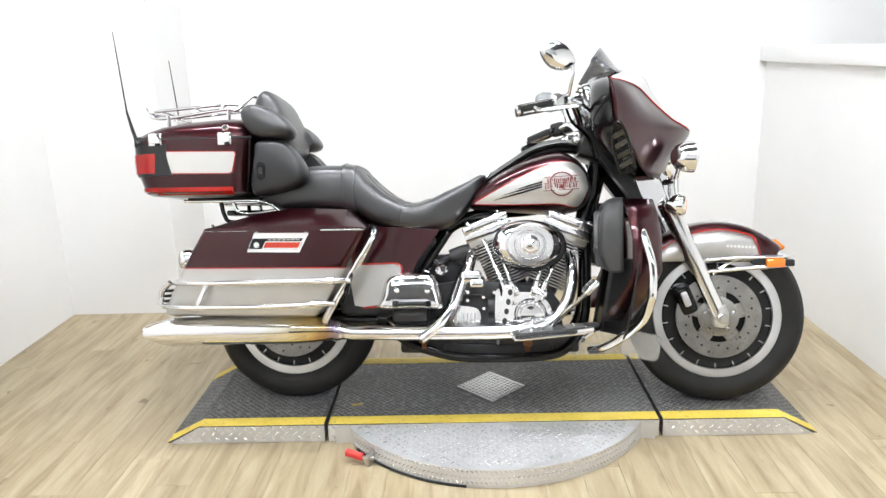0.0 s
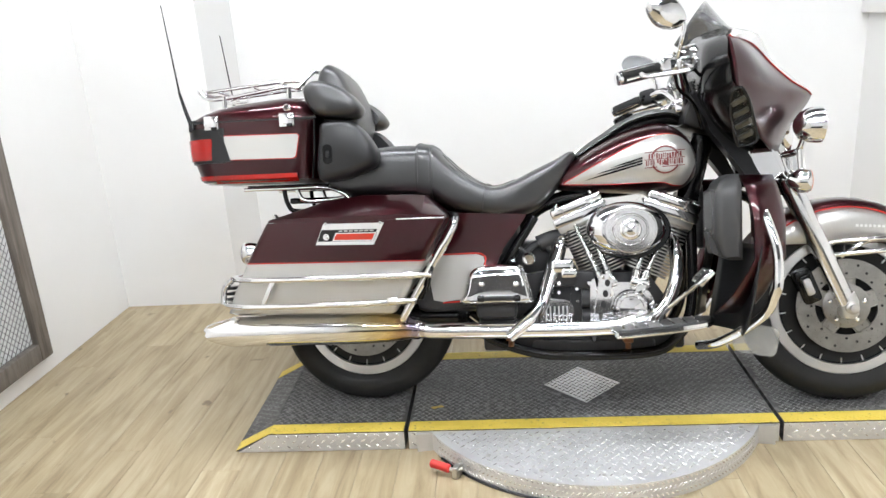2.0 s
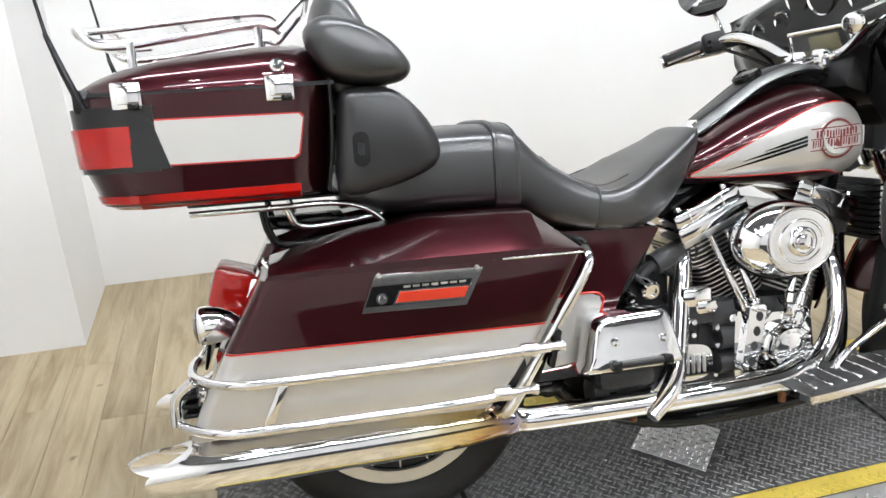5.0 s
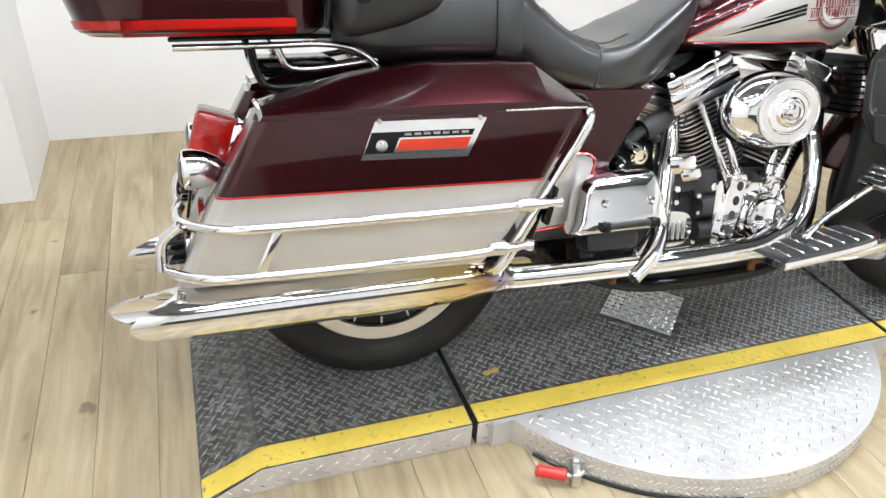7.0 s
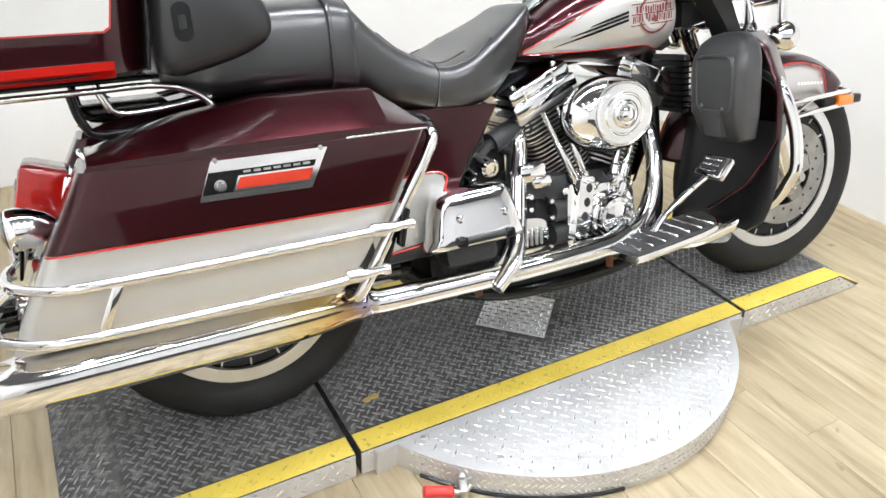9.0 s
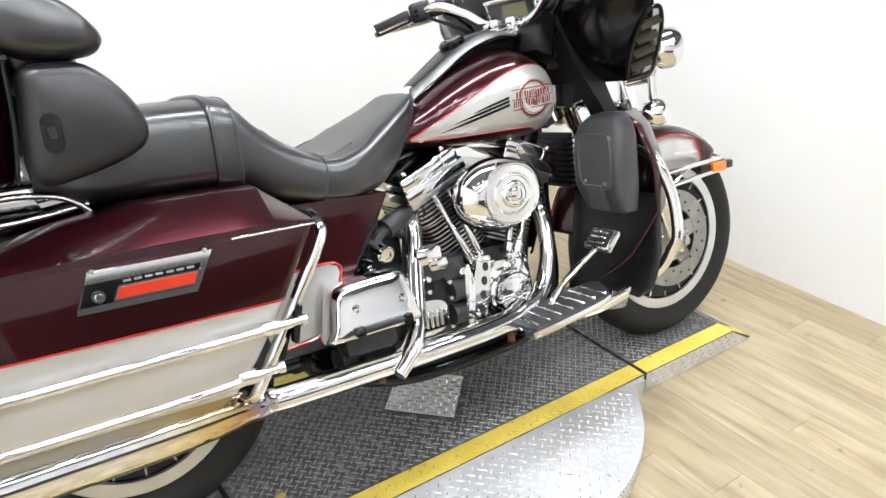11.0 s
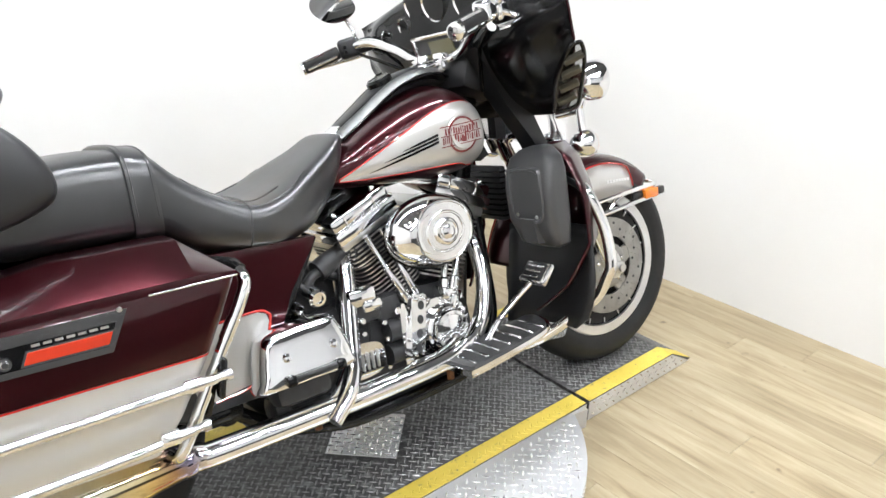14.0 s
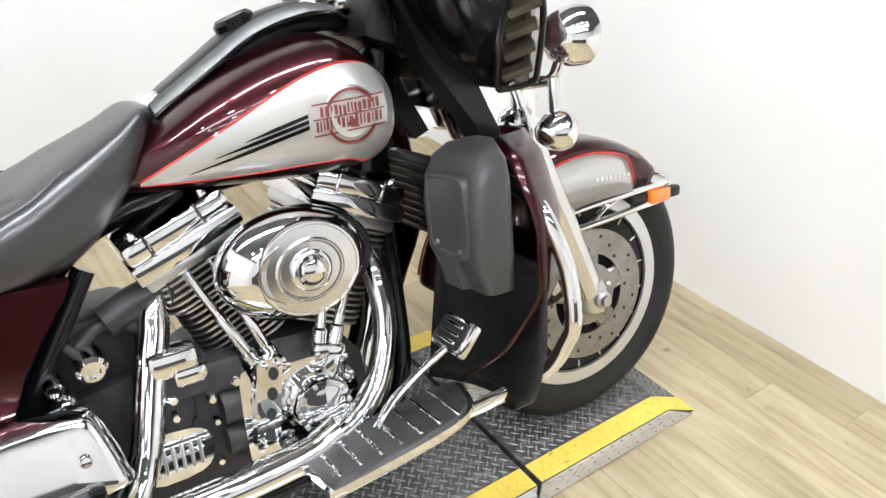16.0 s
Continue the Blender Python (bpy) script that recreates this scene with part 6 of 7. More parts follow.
for w in (0.968, 1.034):
    tube(bm, [(0.298 - (w - 1.0) * 0.3, -0.10, w), (0.298 - (w - 1.0) * 0.3, 0.10, w)], 0.006, 8)
for v in (-0.10, 0.10):
    tube(bm, [(0.308, v, 0.968), (0.288, v, 1.034)], 0.006, 8)
part("radio_surround", bm, CHROME, radio)
bm = bmesh.new()
box(bm, (0.2935, -0.02, 1.005), (0.004, 0.10, 0.035), 0.001, Matrix.Rotation(radians(-18), 4, "Y"))
part("radio_screen", bm, Mat("lcd_screen", (0.12, 0.11, 0.06), 0.2).m, radio)
for v, w, r in ((-0.13, 1.10, 0.042), (0.0, 1.115, 0.046), (0.085, 1.125, 0.040), (0.145, 1.078, 0.024), (0.235, 1.055, 0.026), (-0.20, 1.07, 0.026)):
    bm = bmesh.new()
    lathe(bm, [(r - 0.004, -0.006), (r, -0.010), (r, 0.012)], (0.304, v, w), (1, 0, 0.25), 28)
    bezel = part("gauge_bezel", bm, CHROME, fairing, "chrome gauge bezel")
    bm = bmesh.new()
    lathe(bm, [(0.0002, -0.0078), (r - 0.005, -0.0078), (r - 0.005, 0.004)], (0.304, v, w), (1, 0, 0.25), 24)
    part("gauge_face", bm, BLACK, bezel)

# handlebar
bm = bmesh.new()
tube(bm, [(0.055, -0.395, 1.008), (0.12, -0.365, 1.024), (0.185, -0.335, 1.042), (0.232, -0.275, 1.052), (0.262, -0.19, 1.020), (0.285, -0.10, 0.978), (0.292, 0, 0.970), (0.300, 0.10, 0.978), (0.295, 0.20, 1.022), (0.275, 0.30, 1.054), (0.235, 0.365, 1.046), (0.180, 0.400, 1.026), (0.125, 0.425, 1.008)], 0.0127, 14, 6)
handlebar = part("handlebar", bm, CHROME, bike, "chrome pulled-back handlebar")
for ends in ((Vector((0.047, -0.400, 1.006)), Vector((0.160, -0.348, 1.035))), (Vector((0.118, 0.428, 1.006)), Vector((0.215, 0.378, 1.040)))):
    a, b = ends
    bm = bmesh.new()
    tube(bm, [a, a.lerp(b, 0.04), a.lerp(b, 0.96), b], [0.0175, 0.019, 0.019, 0.0175], 18)
    grip = part("grip", bm, RUBBER, handlebar, "black rubber grip with chrome bands")
    for k in range(4):
        bm = bmesh.new()
        ang = 2 * math.pi * k / 4 + 0.5
        d = (b - a).normalized()
        s = Vector((0, 0, 1)).cross(d).normalized()
        o = (s * math.cos(ang) + d.cross(s) * math.sin(ang)) * 0.0175
        tube(bm, [a.lerp(b, 0.1) + o, a.lerp(b, 0.9) + o], 0.0045, 8)
        part("grip_band", bm, CHROME, grip)
    bm = bmesh.new()
    tube(bm, [a - (b - a) * 0.05, a - (b - a) * 0.03, a + (b - a) * 0.03], [0.015, 0.019, 0.0195], 18)
    part("grip_end", bm, CHROME, grip)
for side, c, mat in ((-1, Vector((0.188, -0.332, 1.046)), CHROME), (1, Vector((0.240, 0.362, 1.048)), PLASTIC)):
    bm = bmesh.new()
    rot = Matrix.Rotation(radians(26 if side < 0 else -27), 4, "Z") @ Matrix.Rotation(radians(-10), 4, "Y")
    box(bm, c, (0.060, 0.042, 0.058), 0.012, rot, 3)
    box(bm, c + Vector((0.045, -side * 0.02, 0.004)), (0.05, 0.05, 0.042), 0.010, rot, 3)
    house = part("switch_housing", bm, mat, handlebar, "handlebar switch housing")
    for k in range(4):
        bm = bmesh.new()
        box(bm, c + Vector((-0.026 + 0.006 * k, -side * (0.022 - 0.012 * k), -0.012 + 0.014 * (k % 2))), (0.012, 0.012, 0.010), 0.003)
        part("switch", bm, BLACK, house)
    bm = bmesh.new()
    tube(bm, [c + Vector((0.045, -side * 0.0, 0.0)), c + Vector((0.065, side * 0.04, -0.018)), c + Vector((0.015, side * 0.070, -0.03)), c + Vector((-0.06, side * 0.10, -0.042)), c + Vector((-0.085, side * 0.112, -0.040))], [0.012, 0.010, 0.008, 0.0075, 0.011], 10, 5, 0.7)
    part("lever", bm, CHROME, handlebar, "chrome hand lever")
    stem = [c + Vector((0.03, side * 0.01, 0.02)), c + Vector((0.036, side * 0.05, 0.06)), c + Vector((0.040, side * 0.058, 0.10)), c + Vector((0.026, side * 0.060, 0.125))] if side < 0 else [c + Vector((0.03, 0.0, 0.02)), c + Vector((0.030, 0.02, 0.055)), c + Vector((0.010, 0.020, 0.095)), c + Vector((-0.01, 0.01, 0.115))]
    bm = bmesh.new()
    tube(bm, stem, 0.0065, 10, 5)
    part("mirror_stem", bm, CHROME, handlebar)
    mid = Vector((0.176, -0.405, 1.182)) if side < 0 else Vector((0.205, 0.362, 1.168))
    line = catmull([(0.060, -0.010), (0.052, 0.018), (0.015, 0.036), (-0.030, 0.036), (-0.056, 0.014), (-0.050, -0.016), (-0.012, -0.040), (0.030, -0.036)], 4, True)
    m = Matrix.Translation(mid) @ (Matrix.Rotation(radians(20 if side < 0 else 6), 4, "Y") @ Matrix.Rotation(radians(24 if side < 0 else -30), 4, "Z") @ Matrix.Rotation(radians(0 if side < 0 else 25), 4, "X"))
    bm = bmesh.new()
    bridge(bm, [[m @ Vector((p.x * k * 1.12, d * -side * 1.0, p.y * k * 1.12)) for p in line] for k, d in ((0.985, 0.010), (1.0, 0.004), (0.97, -0.006), (0.85, -0.016), (0.5, -0.023), (0.1, -0.025))])
    mirror = part("mirror_shell", bm, CHROME, handlebar, "teardrop chrome mirror")
    bm = bmesh.new()
    bridge(bm, [[m @ Vector((p.x * 1.04, d * -side, p.y * 1.04)) for p in line] for d in (0.0095, 0.0115)])
    part("mirror_glass", bm, Mat("mirror_silver", (0.92, 0.92, 0.92), 0.01, 1.0).m, mirror)
for pts in ([(0.21, -0.32, 1.03), (0.24, -0.24, 0.99), (0.30, -0.16, 0.95), (0.33, -0.12, 0.88)], [(0.24, -0.33, 1.06), (0.30, -0.26, 1.02), (0.36, -0.2, 0.96), (0.40, -0.14, 0.88)], [(0.25, 0.34, 1.03), (0.28, 0.24, 0.99), (0.32, 0.14, 0.94)]):
    bm = bmesh.new()
    tube(bm, pts, 0.005, 8, 6)
    part("cable", bm, BLACK, handlebar, "black control cable")
bm = bmesh.new()
box(bm, (0.285, -0.035, 0.965), (0.05, 0.045, 0.05), 0.01)
box(bm, (0.285, 0.035, 0.965), (0.05, 0.045, 0.05), 0.01)
part("bar_clamp", bm, CHROME, handlebar)

# leg shields and crash bar
for side in (-1, 1):
    bm = bmesh.new()
    rows = []
    for i in range(13):
        q = i / 12
        w = 0.725 - 0.415 * q
        reach = np.interp(q, (0, 0.08, 0.3, 0.6, 0.85, 1.0), (0.252, 0.305, 0.343, 0.348, 0.305, 0.225))
        shift = np.interp(q, (0, 0.3, 0.6, 1.0), (-0.018, 0.0, 0.0, -0.085))
        row = []
        for k in range(15):
            t = k / 14
            v = 0.115 + (reach - 0.115) * t
            row.append((0.425 + shift + 0.085 * math.sin(math.pi * min(1.0, t * 0.62 + 0.12)) - 0.085 * (max(0.0, t - 0.66) / 0.34) ** 1.6, side * v, w))
        rows.append(row)
    sheet(bm, rows)
    shield_leg = part("leg_shield", bm, MAROON, bike, "maroon leg shield with a black glove box", 60)
    shield_leg.location = (0.020, side * 0.004, 0)
    mod = shield_leg.modifiers.new("thick", "SOLIDIFY")
    mod.thickness, mod.offset = 0.006, 0
    bm = bmesh.new()
    rings = []
    for w, u0, u1, v0, v1 in ((0.478, 0.345, 0.385, 0.225, 0.295), (0.490, 0.322, 0.380, 0.185, 0.318), (0.55, 0.300, 0.378, 0.165, 0.330), (0.63, 0.297, 0.378, 0.162, 0.330), (0.675, 0.303, 0.378, 0.165, 0.327), (0.706, 0.316, 0.378, 0.175, 0.316), (0.724, 0.335, 0.376, 0.195, 0.295), (0.731, 0.352, 0.385, 0.220, 0.270)):
        rings.append([((u0 + u1) / 2 + x, side * ((v0 + v1) / 2 + y), w) for x, y in rounded(u1 - u0, v1 - v0, min(u1 - u0, v1 - v0) * 0.30, 6)])
    bridge(bm, rings)
    glove = part("glove_box", bm, GREYPLASTIC, shield_leg, "black glove box with a screwed lid", 50)
    bm = bmesh.new()
    door = [(x * 1.0, z) for x, z in catmull([(-0.050, 0.075), (0.040, 0.078), (0.058, 0.05), (0.060, -0.03), (0.040, -0.066), (-0.045, -0.062), (-0.060, -0.02), (-0.060, 0.05)], 4, True)]
    bridge(bm, [[(0.2955 - d, side * (0.252 + x * k), 0.612 + z * k) for x, z in door] for d, k in ((-0.030, 0.94), (-0.001, 0.94), (0.0022, 0.915), (0.0026, 0.86), (0.0004, 0.83), (0.0004, 0.75))])
    lid = part("glove_lid", bm, GREYPLASTIC, glove)
    for x, z in ((-0.040, -0.052), (0.038, -0.056)):
        bm = bmesh.new()
        lathe(bm, [(0.0002, 0.004), (0.0045, 0.003), (0.005, -0.002)], (0.2955, side * (0.252 + x * 0.85), 0.612 + z * 0.84), (-1, 0, 0), 10)
        part("screw", bm, STEEL, lid)
    bm = bmesh.new()
    prism(bm, [(0.286, 0.560), (0.322, 0.560), (0.324, 0.495), (0.298, 0.498)], side * 0.228, side * 0.278, 0.006)
    part("lid_catch", bm, GREYPLASTIC, glove)
    bm = bmesh.new()
    rows = []
    for i in range(9):
        q = i / 8
        w = 0.52 - 0.265 * q
        rows.append([(0.375 + 0.030 * math.sin(math.pi * t) + 0.050 * t - 0.045 * q, side * (0.09 + np.interp(q, (0, 0.5, 0.85, 1.0), (0.250, 0.270, 0.260, 0.210)) * t), w) for t in (k / 10 for k in range(11))])
    sheet(bm, rows)
    vent = part("lower_panel", bm, PLASTIC, shield_leg, "black lower air panel", 60)
    mod = vent.modifiers.new("thick", "SOLIDIFY")
    mod.thickness = 0.006
    bm = bmesh.new()
    lathe(bm, [(0.0002, 0.004), (0.006, 0.003), (0.007, -0.003)], (0.395, side * 0.20, 0.325), (-1, 0, 0), 12)
    part("screw", bm, STEEL, vent)
    bm = bmesh.new()
    tube(bm, [(0.40, side * 0.10, 0.690), (0.43, side * 0.20, 0.675), (0.447, side * 0.290, 0.640), (0.455, side * 0.325, 0.605), (0.474, side * 0.350, 0.52), (0.474, side * 0.362, 0.43), (0.466, side * 0.348, 0.385), (0.455, side * 0.328, 0.345), (0.432, side * 0.29, 0.306), (0.385, side * 0.235, 0.258), (0.338, side * 0.185, 0.222), (0.300, side * 0.130, 0.206)], 0.0145, 16, 6)
    crash = part("crash_bar", bm, CHROME, bike, "chrome engine crash bar")
    crash.location = (0.008, 0, -0.012)
bm = bmesh.new()
line = [(x, y) for x, y in rounded(0.135, 0.095, 0.022, 5)]
m = Matrix.Translation((0.492, -0.105, 0.205)) @ Matrix.Rotation(radians(10), 4, "Y")
bridge(bm, [[m @ Vector((x, d, z)) for x, z in line] for d in (-0.004, 0.004)])
flap = part("spray_flap", bm, Mat("milky_plastic", (0.70, 0.70, 0.68), 0.15, 0.0, Alpha=0.3).m, bike, "milky plastic spray flap")

# ---- deck tread and lift details ----


def lugs(name, inside, x0, x1, y0, y1, z, material, pitch=0.0245, angle=45, long=0.0118, wide=0.0032, high=0.0015):
    """Raised tread lozenges over an area, in two crossed rows."""
    verts, faces = [], []
    nx, ny = int((x1 - x0) / pitch) + 1, int((y1 - y0) / pitch) + 1
    for i in range(nx * 2):
        for j in range(ny * 2):
            if (i + j) % 2:
                continue
            x, y = x0 + i * pitch / 2, y0 + j * pitch / 2
            if not inside(x, y):
                continue
            a = radians(angle if i % 2 else -angle)
            c, s = math.cos(a), math.sin(a)
            k = len(verts)
            for dx, dy, dz in ((-long, 0, 0), (0, -wide, 0), (long, 0, 0), (0, wide, 0), (-long * 0.45, 0, high), (long * 0.45, 0, high)):
                verts.append((x + dx * c - dy * s, y + dx * s + dy * c, z + dz))
            faces += [(k, k + 1, k + 4), (k + 1, k + 5, k + 4), (k + 1, k + 2, k + 5), (k + 2, k + 3, k + 5), (k + 3, k + 4, k + 5), (k + 3, k, k + 4)]
    me = bpy.data.meshes.new(name)
    me.from_pydata(verts, [], faces)
    me.materials.append(material)
    ob = new(name, me)
    ob.parent = lift
    return tagged(ob, "raised diamond tread pattern", kind="stuff")


def off_seam(x):
    return min(abs(x - SEAM0), abs(x - SEAM1)) > 0.018


def in_patch(x, y):
    return abs(x - CX) + abs(y - CY) < 0.128


DARKLUG = grained("worn_lug_steel", (0.16, 0.16, 0.16), (0.33, 0.33, 0.33), 5.0, (0.32, 0.46), 0.1, 0.0005, metal=0.7)
lugs("deck_tread", lambda x, y: off_seam(x) and abs(x - CX) + abs(y - CY) > 0.145 and PX0 + RAMP + 0.012 < x < PX1 - RAMP - 0.012, PX0 + RAMP, PX1 - RAMP, PY0 + LINE + 0.014, PY1 - LINE - 0.014, P, DARKLUG)
lugs("patch_tread", in_patch, CX - 0.13, CX + 0.13, CY - 0.13, CY + 0.13, P + 0.002, LIGHTLUG, long=0.012)
for y0 in (PY0 + 0.012, PY1 - LINE + 0.012):
    lugs("edge_tread", lambda x, y: off_seam(x), PX0 + RAMP + 0.015, PX1 - RAMP - 0.015, y0 + 0.002, y0 + LINE - 0.030, P + 0.0016, YELLOW, high=0.0012)
lugs("apron_tread", lambda x, y: (x - CX) ** 2 + (y - CY) ** 2 < (CR - 0.018) ** 2 and y < PY0 - 0.018, CX - CR, CX + CR, CY - CR, PY0 - 0.01, P - 0.002, LIGHTLUG, pitch=0.033, long=0.0135, wide=0.0026, high=0.0014)


def ramp_lugs(x_low, x_high):
    """Tread on one sloped end."""
    verts, faces = [], []
    rise = (P - 0.004) / abs(x_high - x_low)
    for i in range(1, 9):
        for j in range(1, 33):
            if (i + j) % 2:
                continue
            t = i / 9.5
            x, y = x_low + (x_high - x_low) * t, PY0 + LINE + (PY1 - PY0 - 2 * LINE) * j / 33
            a = radians(45 if i % 2 else -45)
            c, s = math.cos(a), math.sin(a)
            k = len(verts)
            for dx, dy, dz in ((-0.012, 0, 0), (0, -0.0036, 0), (0.012, 0, 0), (0, 0.0036, 0), (-0.0055, 0, 0.0018), (0.0055, 0, 0.0018)):
                px, py = x + dx * c - dy * s, y + dx * s + dy * c
                verts.append((px, py, 0.004 + abs(px - x_low) * rise + dz))
            faces += [(k, k + 1, k + 4), (k + 1, k + 5, k + 4), (k + 1, k + 2, k + 5), (k + 2, k + 3, k + 5), (k + 3, k + 4, k + 5), (k + 3, k, k + 4)]
    me = bpy.data.meshes.new("ramp_tread")
    me.from_pydata(verts, [], faces)
    me.materials.append(DARKLUG)
    ob = new("ramp_tread", me)
    ob.parent = lift
    tagged(ob, "raised tread on the sloped end", kind="stuff")


ramp_lugs(PX0, PX0 + RAMP)
ramp_lugs(PX1, PX1 - RAMP)

# bright side skirts with tread, butted to the deck's near and far faces
for y0, y1 in ((PY0 - 0.0025, PY0 - 0.0002), (PY1 + 0.0002, PY1 + 0.0025)):
    for x0, x1, r0, r1 in ((PX0, SEAM0 - 0.007, 1, 0), (SEAM0 + 0.007, SEAM1 - 0.007, 0, 0), (SEAM1 + 0.007, PX1, 0, 1)):
        bm = bmesh.new()
        prism(bm, [(x0 + (0.012 if r0 else 0), 0.001), (x0 + (RAMP if r0 else 0), P - 0.004), (x1 - (RAMP if r1 else 0), P - 0.004), (x1 - (0.012 if r1 else 0), 0.001)] if r0 or r1 else [(x0, 0.001), (x0, P - 0.004), (x1, P - 0.004), (x1, 0.001)], y0, y1)
        skirt = part("skirt_plate", bm, LIGHTPLATE, lift, "bright diamond plate side skirt", 20)
        verts, faces = [], []
        n = int((x1 - x0) / 0.0165)
        if y0 > 0:
            continue
        for i in range(n):
            for j in range(3):
                if (i + j) % 2:
                    continue
                x, z = x0 + 0.02 + i * 0.0165, 0.016 + 0.0195 * j
                if (r0 and z > (x - 0.02 - x0) / RAMP * P) or (r1 and z > (x1 - x - 0.02) / RAMP * P) or x > x1 - 0.015:
                    continue
                a = radians(35 if i % 2 else -35)
                c, s = math.cos(a), math.sin(a)
                k = len(verts)
                for dx, dz, d in ((-0.011, 0, 0), (0, -0.003, 0), (0.011, 0, 0), (0, 0.003, 0), (-0.005, 0, 0.0014), (0.005, 0, 0.0014)):
                    verts.append((x + dx * c - dz * s, y0 - d, z + dx * s + dz * c))
                faces += [(k, k + 1, k + 4), (k + 1, k + 5, k + 4), (k + 1, k + 2, k + 5), (k + 2, k + 3, k + 5), (k + 3, k + 4, k + 5), (k + 3, k, k + 4)]
        me = bpy.data.meshes.new("skirt_tread")
        me.from_pydata(verts, [], faces)
        me.materials.append(LIGHTLUG)
        ob = new("skirt_tread", me)
        ob.parent = lift
        tagged(ob, "raised tread on the skirt", kind="stuff")
verts, faces = [], []
for i in range(150):
    for j in range(3):
        if (i + j) % 2:
            continue
        a, z = radians(214 + 112 * i / 150), 0.016 + 0.0195 * j
        x, y = CX + CR * math.cos(a), CY + CR * math.sin(a)
        if y > PY0 - 0.02:
            continue
        tilt = radians(40 if i % 2 else -40)
        k = len(verts)
        for d, e, h in ((-0.010, 0, 0), (0, -0.0026, 0), (0.010, 0, 0), (0, 0.0026, 0), (-0.0045, 0, 0.0014), (0.0045, 0, 0.0014)):
            along, rise = d * math.cos(tilt) - e * math.sin(tilt), d * math.sin(tilt) + e * math.cos(tilt)
            verts.append((x - along * math.sin(a) + (h + 0.0003) * math.cos(a), y + along * math.cos(a) + (h + 0.0003) * math.sin(a), z + rise))
        faces += [(k, k + 1, k + 4), (k + 1, k + 5, k + 4), (k + 1, k + 2, k + 5), (k + 2, k + 3, k + 5), (k + 3, k + 4, k + 5), (k + 3, k, k + 4)]
me = bpy.data.meshes.new("apron_skirt_tread")
me.from_pydata(verts, [], faces)
me.materials.append(LIGHTLUG)
ob = new("apron_skirt_tread", me)
ob.parent = lift
tagged(ob, "raised tread round the apron", kind="stuff")
# black strip along part of the apron foot, and the apron's screws
bm = bmesh.new()
tube(bm, [(CX + (CR + 0.003) * math.cos(a), CY + (CR + 0.003) * math.sin(a), 0.004) for a in (radians(216 + 44 * i / 30) for i in range(31))], 0.0045, 8)
part("apron_gasket", bm, PLASTIC, lift, "black strip along part of the apron foot")
for k in range(7):
    a = radians(214 + 112 * k / 6)
    bm = bmesh.new()
    lathe(bm, [(0.0065, -0.002), (0.0065, 0.0012), (0.004, 0.0022), (0.0002, 0.0018)], (CX + (CR - 0.045) * math.cos(a), CY + (CR - 0.045) * math.sin(a), P - 0.001), (0, 0, 1), 12)
    part("screw", bm, STEEL, lift)

# ---- red-handled release lever on the floor ----
lever_tool = thing("release_lever", "red-gripped steel release lever beside the apron", "lever", pose(-0.448, -0.288, 0.0))
bm = bmesh.new()
a, b = Vector((-0.048, 0.016, 0.033)), Vector((0.012, -0.008, 0.026))
tube(bm, [a, a.lerp(b, 0.06), a.lerp(b, 0.5), a.lerp(b, 0.94), b], [0.010, 0.0135, 0.0125, 0.0135, 0.010], 16)
part("grip_sleeve", bm, Mat("red_rubber", (0.55, 0.03, 0.025), 0.4).m, lever_tool, "red rubber sleeve")
bm = bmesh.new()
tube(bm, [(0.010, -0.007, 0.026), (0.035, -0.018, 0.024), (0.05, -0.012, 0.03)], 0.006, 10)
box(bm, (0.036, -0.004, 0.020), (0.018, 0.050, 0.038), 0.003, Matrix.Rotation(radians(-24), 4, "Z"))
box(bm, (0.042, 0.014, 0.042), (0.014, 0.026, 0.012), 0.003, Matrix.Rotation(radians(-24), 4, "Z"))
part("steel_clamp", bm, STEEL, lever_tool, "worn steel clamp")

# ---- mesh panel on the side wall ----
FRAME = grained("weathered_wood", (0.10, 0.085, 0.07), (0.20, 0.175, 0.15), 9.0, (0.6, 0.8), 0.3, 0.002, stretch=(6, 6, 0.6))
WIRE = grained("galvanised_wire", (0.20, 0.20, 0.20), (0.32, 0.32, 0.32), 20.0, (0.35, 0.5), 0.1, metal=0.8)
panel = thing("mesh_panel", "expanded metal mesh panel in a dark weathered wooden frame", "mesh panel", pose(LEFT, 0, 0))
PA, PB, PH, PLOW = -0.70, 0.513, 1.20, 0.085
for y, z, sy, sz in ((PB - 0.04, (PH + PLOW) / 2, 0.075, PH - PLOW), (PA + 0.04, (PH + PLOW) / 2, 0.075, PH - PLOW), ((PA + PB) / 2, PLOW + 0.04, PB - PA - 0.158, 0.075), ((PA + PB) / 2, PH - 0.04, PB - PA - 0.158, 0.075)):
    bm = bmesh.new()
    box(bm, (0.022, y, z), (0.040, sy, sz), 0.004)
    part("frame_rail", bm, FRAME, panel)
verts, faces = [], []
cw, ch = 0.030, 0.016
for i in range(int((PB - PA - 0.15) / cw)):
    for j in range(int((PH - PLOW - 0.15) / ch)):
        y, z = PA + 0.075 + i * cw + (cw / 2 if j % 2 else 0), PLOW + 0.075 + j * ch
        for sy in (-1, 1):
            k = len(verts)
            for d, e in ((-0.0016, 0), (0.0016, 0)):
                verts += [(0.018, y, z + d), (0.018, y + sy * cw / 2, z + ch + d)]
            faces.append((k, k + 1, k + 3, k + 2))
            k = len(verts)
            verts += [(0.018, y, z), (0.018, y + sy * cw / 2, z + ch), (0.021, y + sy * cw / 2, z + ch), (0.021, y, z)]
            faces.append((k, k + 1, k + 2, k + 3))
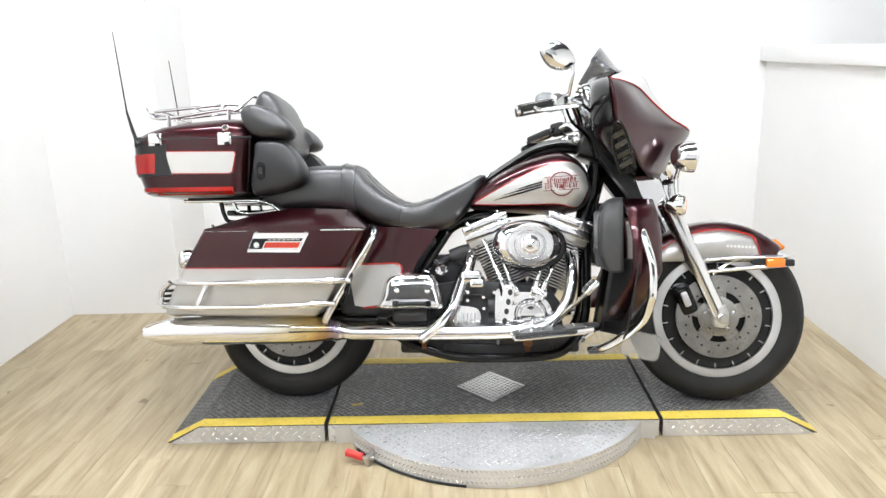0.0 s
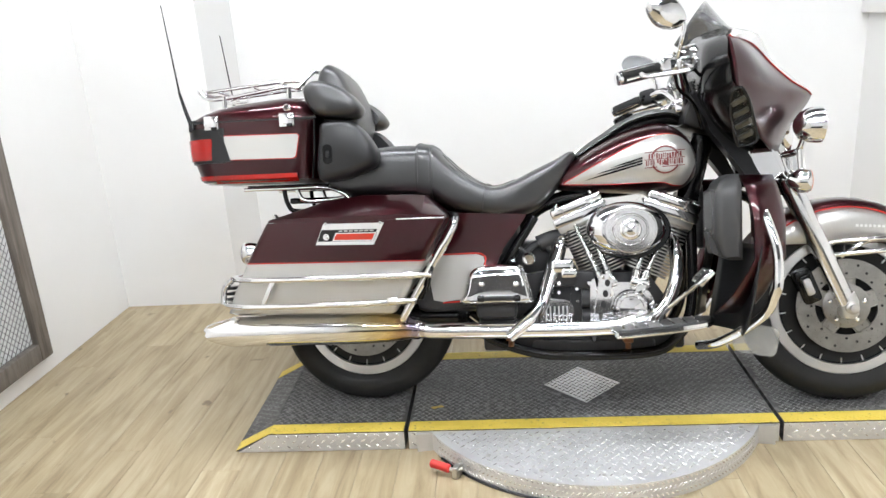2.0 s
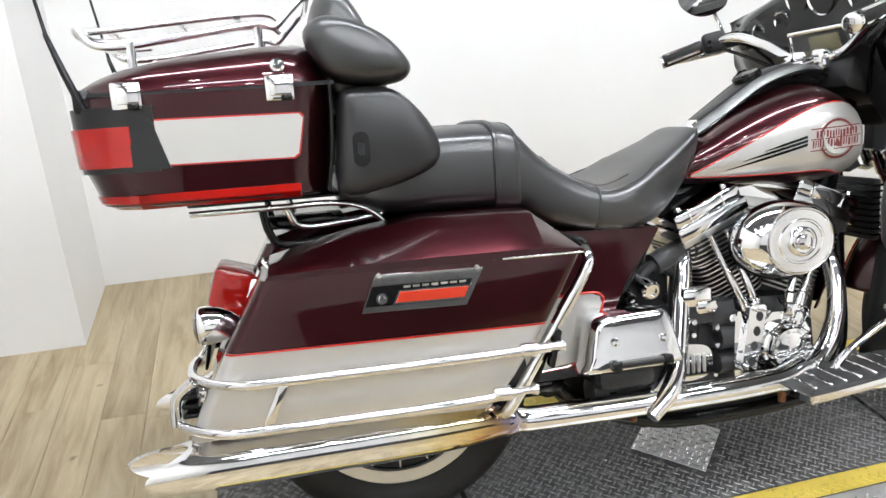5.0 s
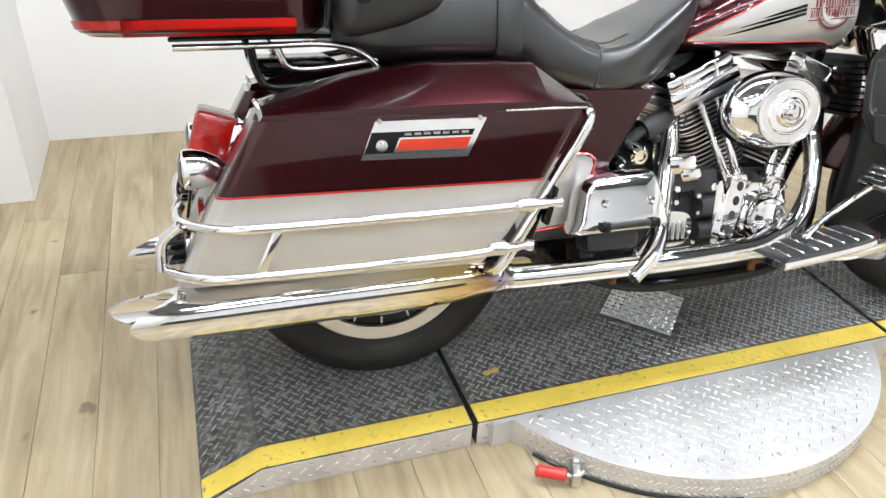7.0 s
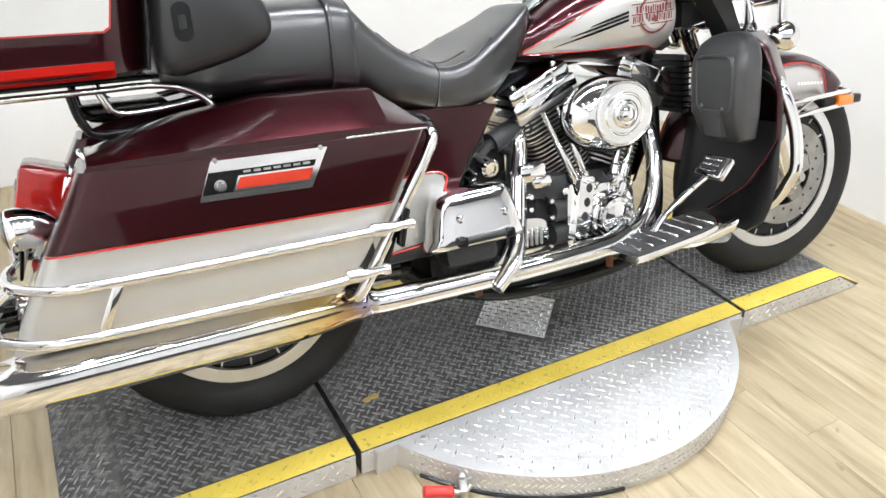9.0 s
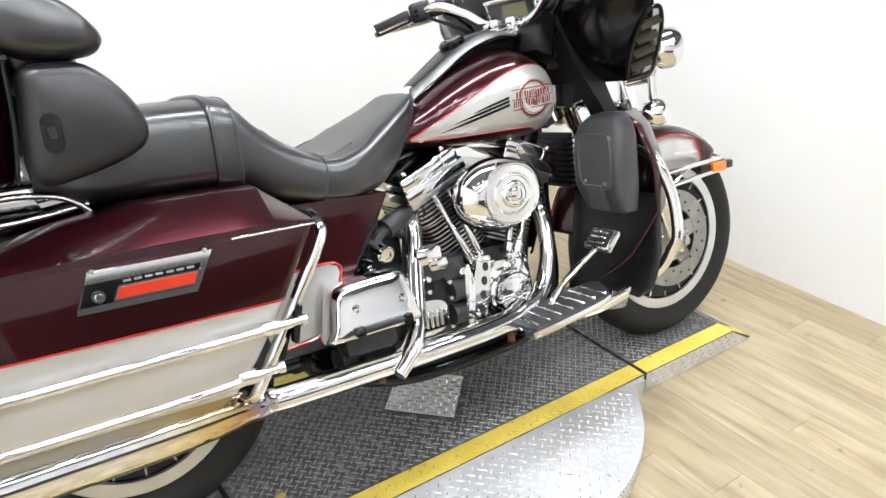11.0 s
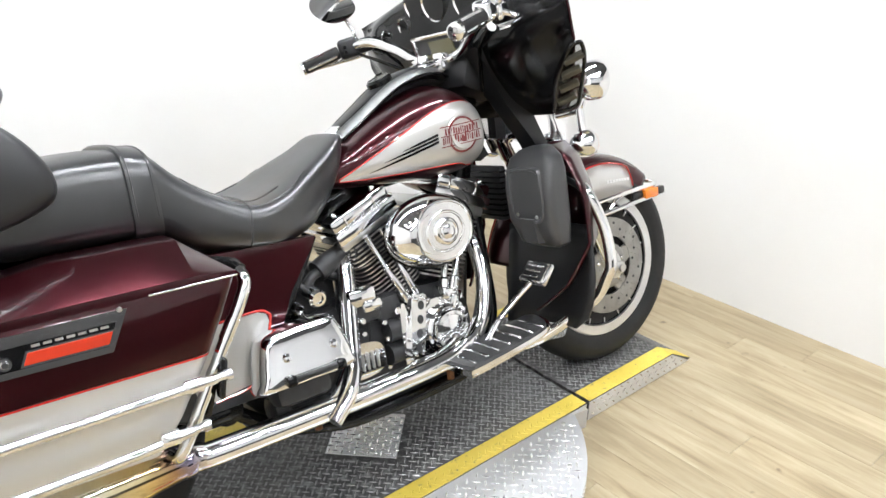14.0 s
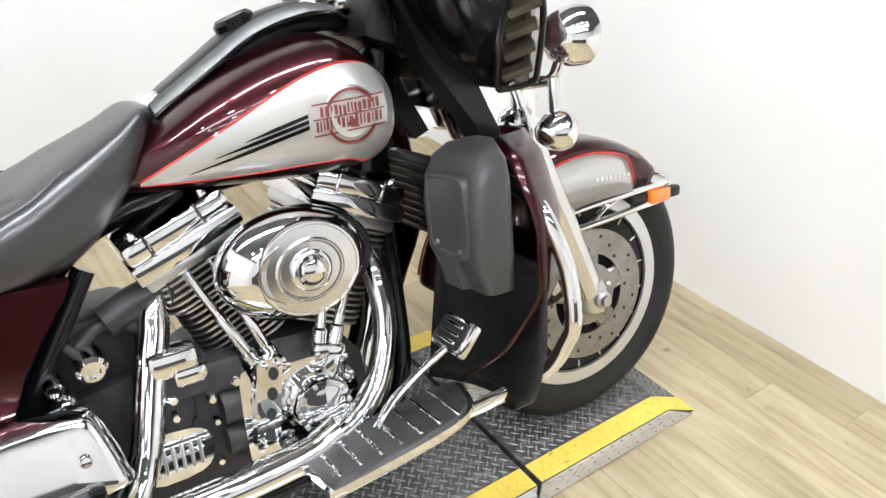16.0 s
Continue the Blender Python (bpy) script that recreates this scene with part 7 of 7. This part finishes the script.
me = bpy.data.meshes.new("wire_mesh")
me.from_pydata(verts, [], faces)
me.materials.append(WIRE)
ob = new("wire_mesh", me)
ob.parent = panel
tagged(ob, "diamond wire mesh", kind="stuff")
bm = bmesh.new()
box(bm, (0.008, (PA + PB) / 2, (PH + PLOW) / 2), (0.012, PB - PA - 0.16, PH - PLOW - 0.16))
part("backing", bm, HOUSING, panel)

# ---- flake of dried leaf on the deck ----
bm = bmesh.new()
line = catmull([(-0.022, 0.0), (-0.010, 0.009), (0.0, 0.006), (0.014, 0.010), (0.022, 0.002), (0.010, -0.006), (0.0, -0.004), (-0.012, -0.008)], 3, True)
bridge(bm, [[(p.x, p.y, 0.0032 + d + 0.002 * math.sin(p.x * 160)) for p in line] for d in (0, 0.0012)])
flake = tagged(part("dried_leaf", bm, grained("dry_leaf", (0.45, 0.30, 0.07), (0.60, 0.45, 0.13), 40.0, (0.6, 0.8), 0.2)), "curled dry yellow leaf flake on the steel deck", "leaf")
flake.location = (-0.492, 0.0, P)

# ---- floor ----
GAPS = Mat("floor_joint", (0.27, 0.225, 0.155), 0.8).m
bm = bmesh.new()
box(bm, ((LEFT + SIDE) / 2, (FRONT + BACK) / 2, -0.056), (SIDE - LEFT + 2 * T, BACK - FRONT + 2 * T, 0.10))
floor = tagged(part("floor", bm, GAPS), "pale oak plank floor, scuffed and lightly stained", "floor", kind="structure")
PW, PL = 0.127, 1.22
bm = bmesh.new()
box(bm, (0, 0, -0.003), (PW - 0.0008, PL - 0.0008, 0.006), 0.0006, None, 1)
plank = part("plank", bm, PLANK, floor, sharp=20)
mesh = plank.data
bpy.data.objects.remove(plank)
rng = random.Random(4)
x = LEFT - 0.05 + PW / 2
while x < RIGHT + 0.15:
    start = FRONT - 0.06 - rng.random() * (PL - 0.1)
    while start < BACK + 0.04:
        a, b = max(start, FRONT - 0.06), min(start + PL, BACK + 0.06)
        if b - a > 0.05:
            if b - a < PL - 0.001:
                bm = bmesh.new()
                box(bm, (0, 0, -0.003), (PW - 0.0008, b - a - 0.0008, 0.006), 0.0006, None, 1)
                ob = part("plank", bm, PLANK, floor, sharp=20)
            else:
                ob = new("plank", mesh)
                ob.parent = floor
            ob.location = (x, (a + b) / 2, 0)
            ob.rotation_euler = (0, 0, math.pi if rng.random() < 0.5 else 0)
        start += PL
    x += PW
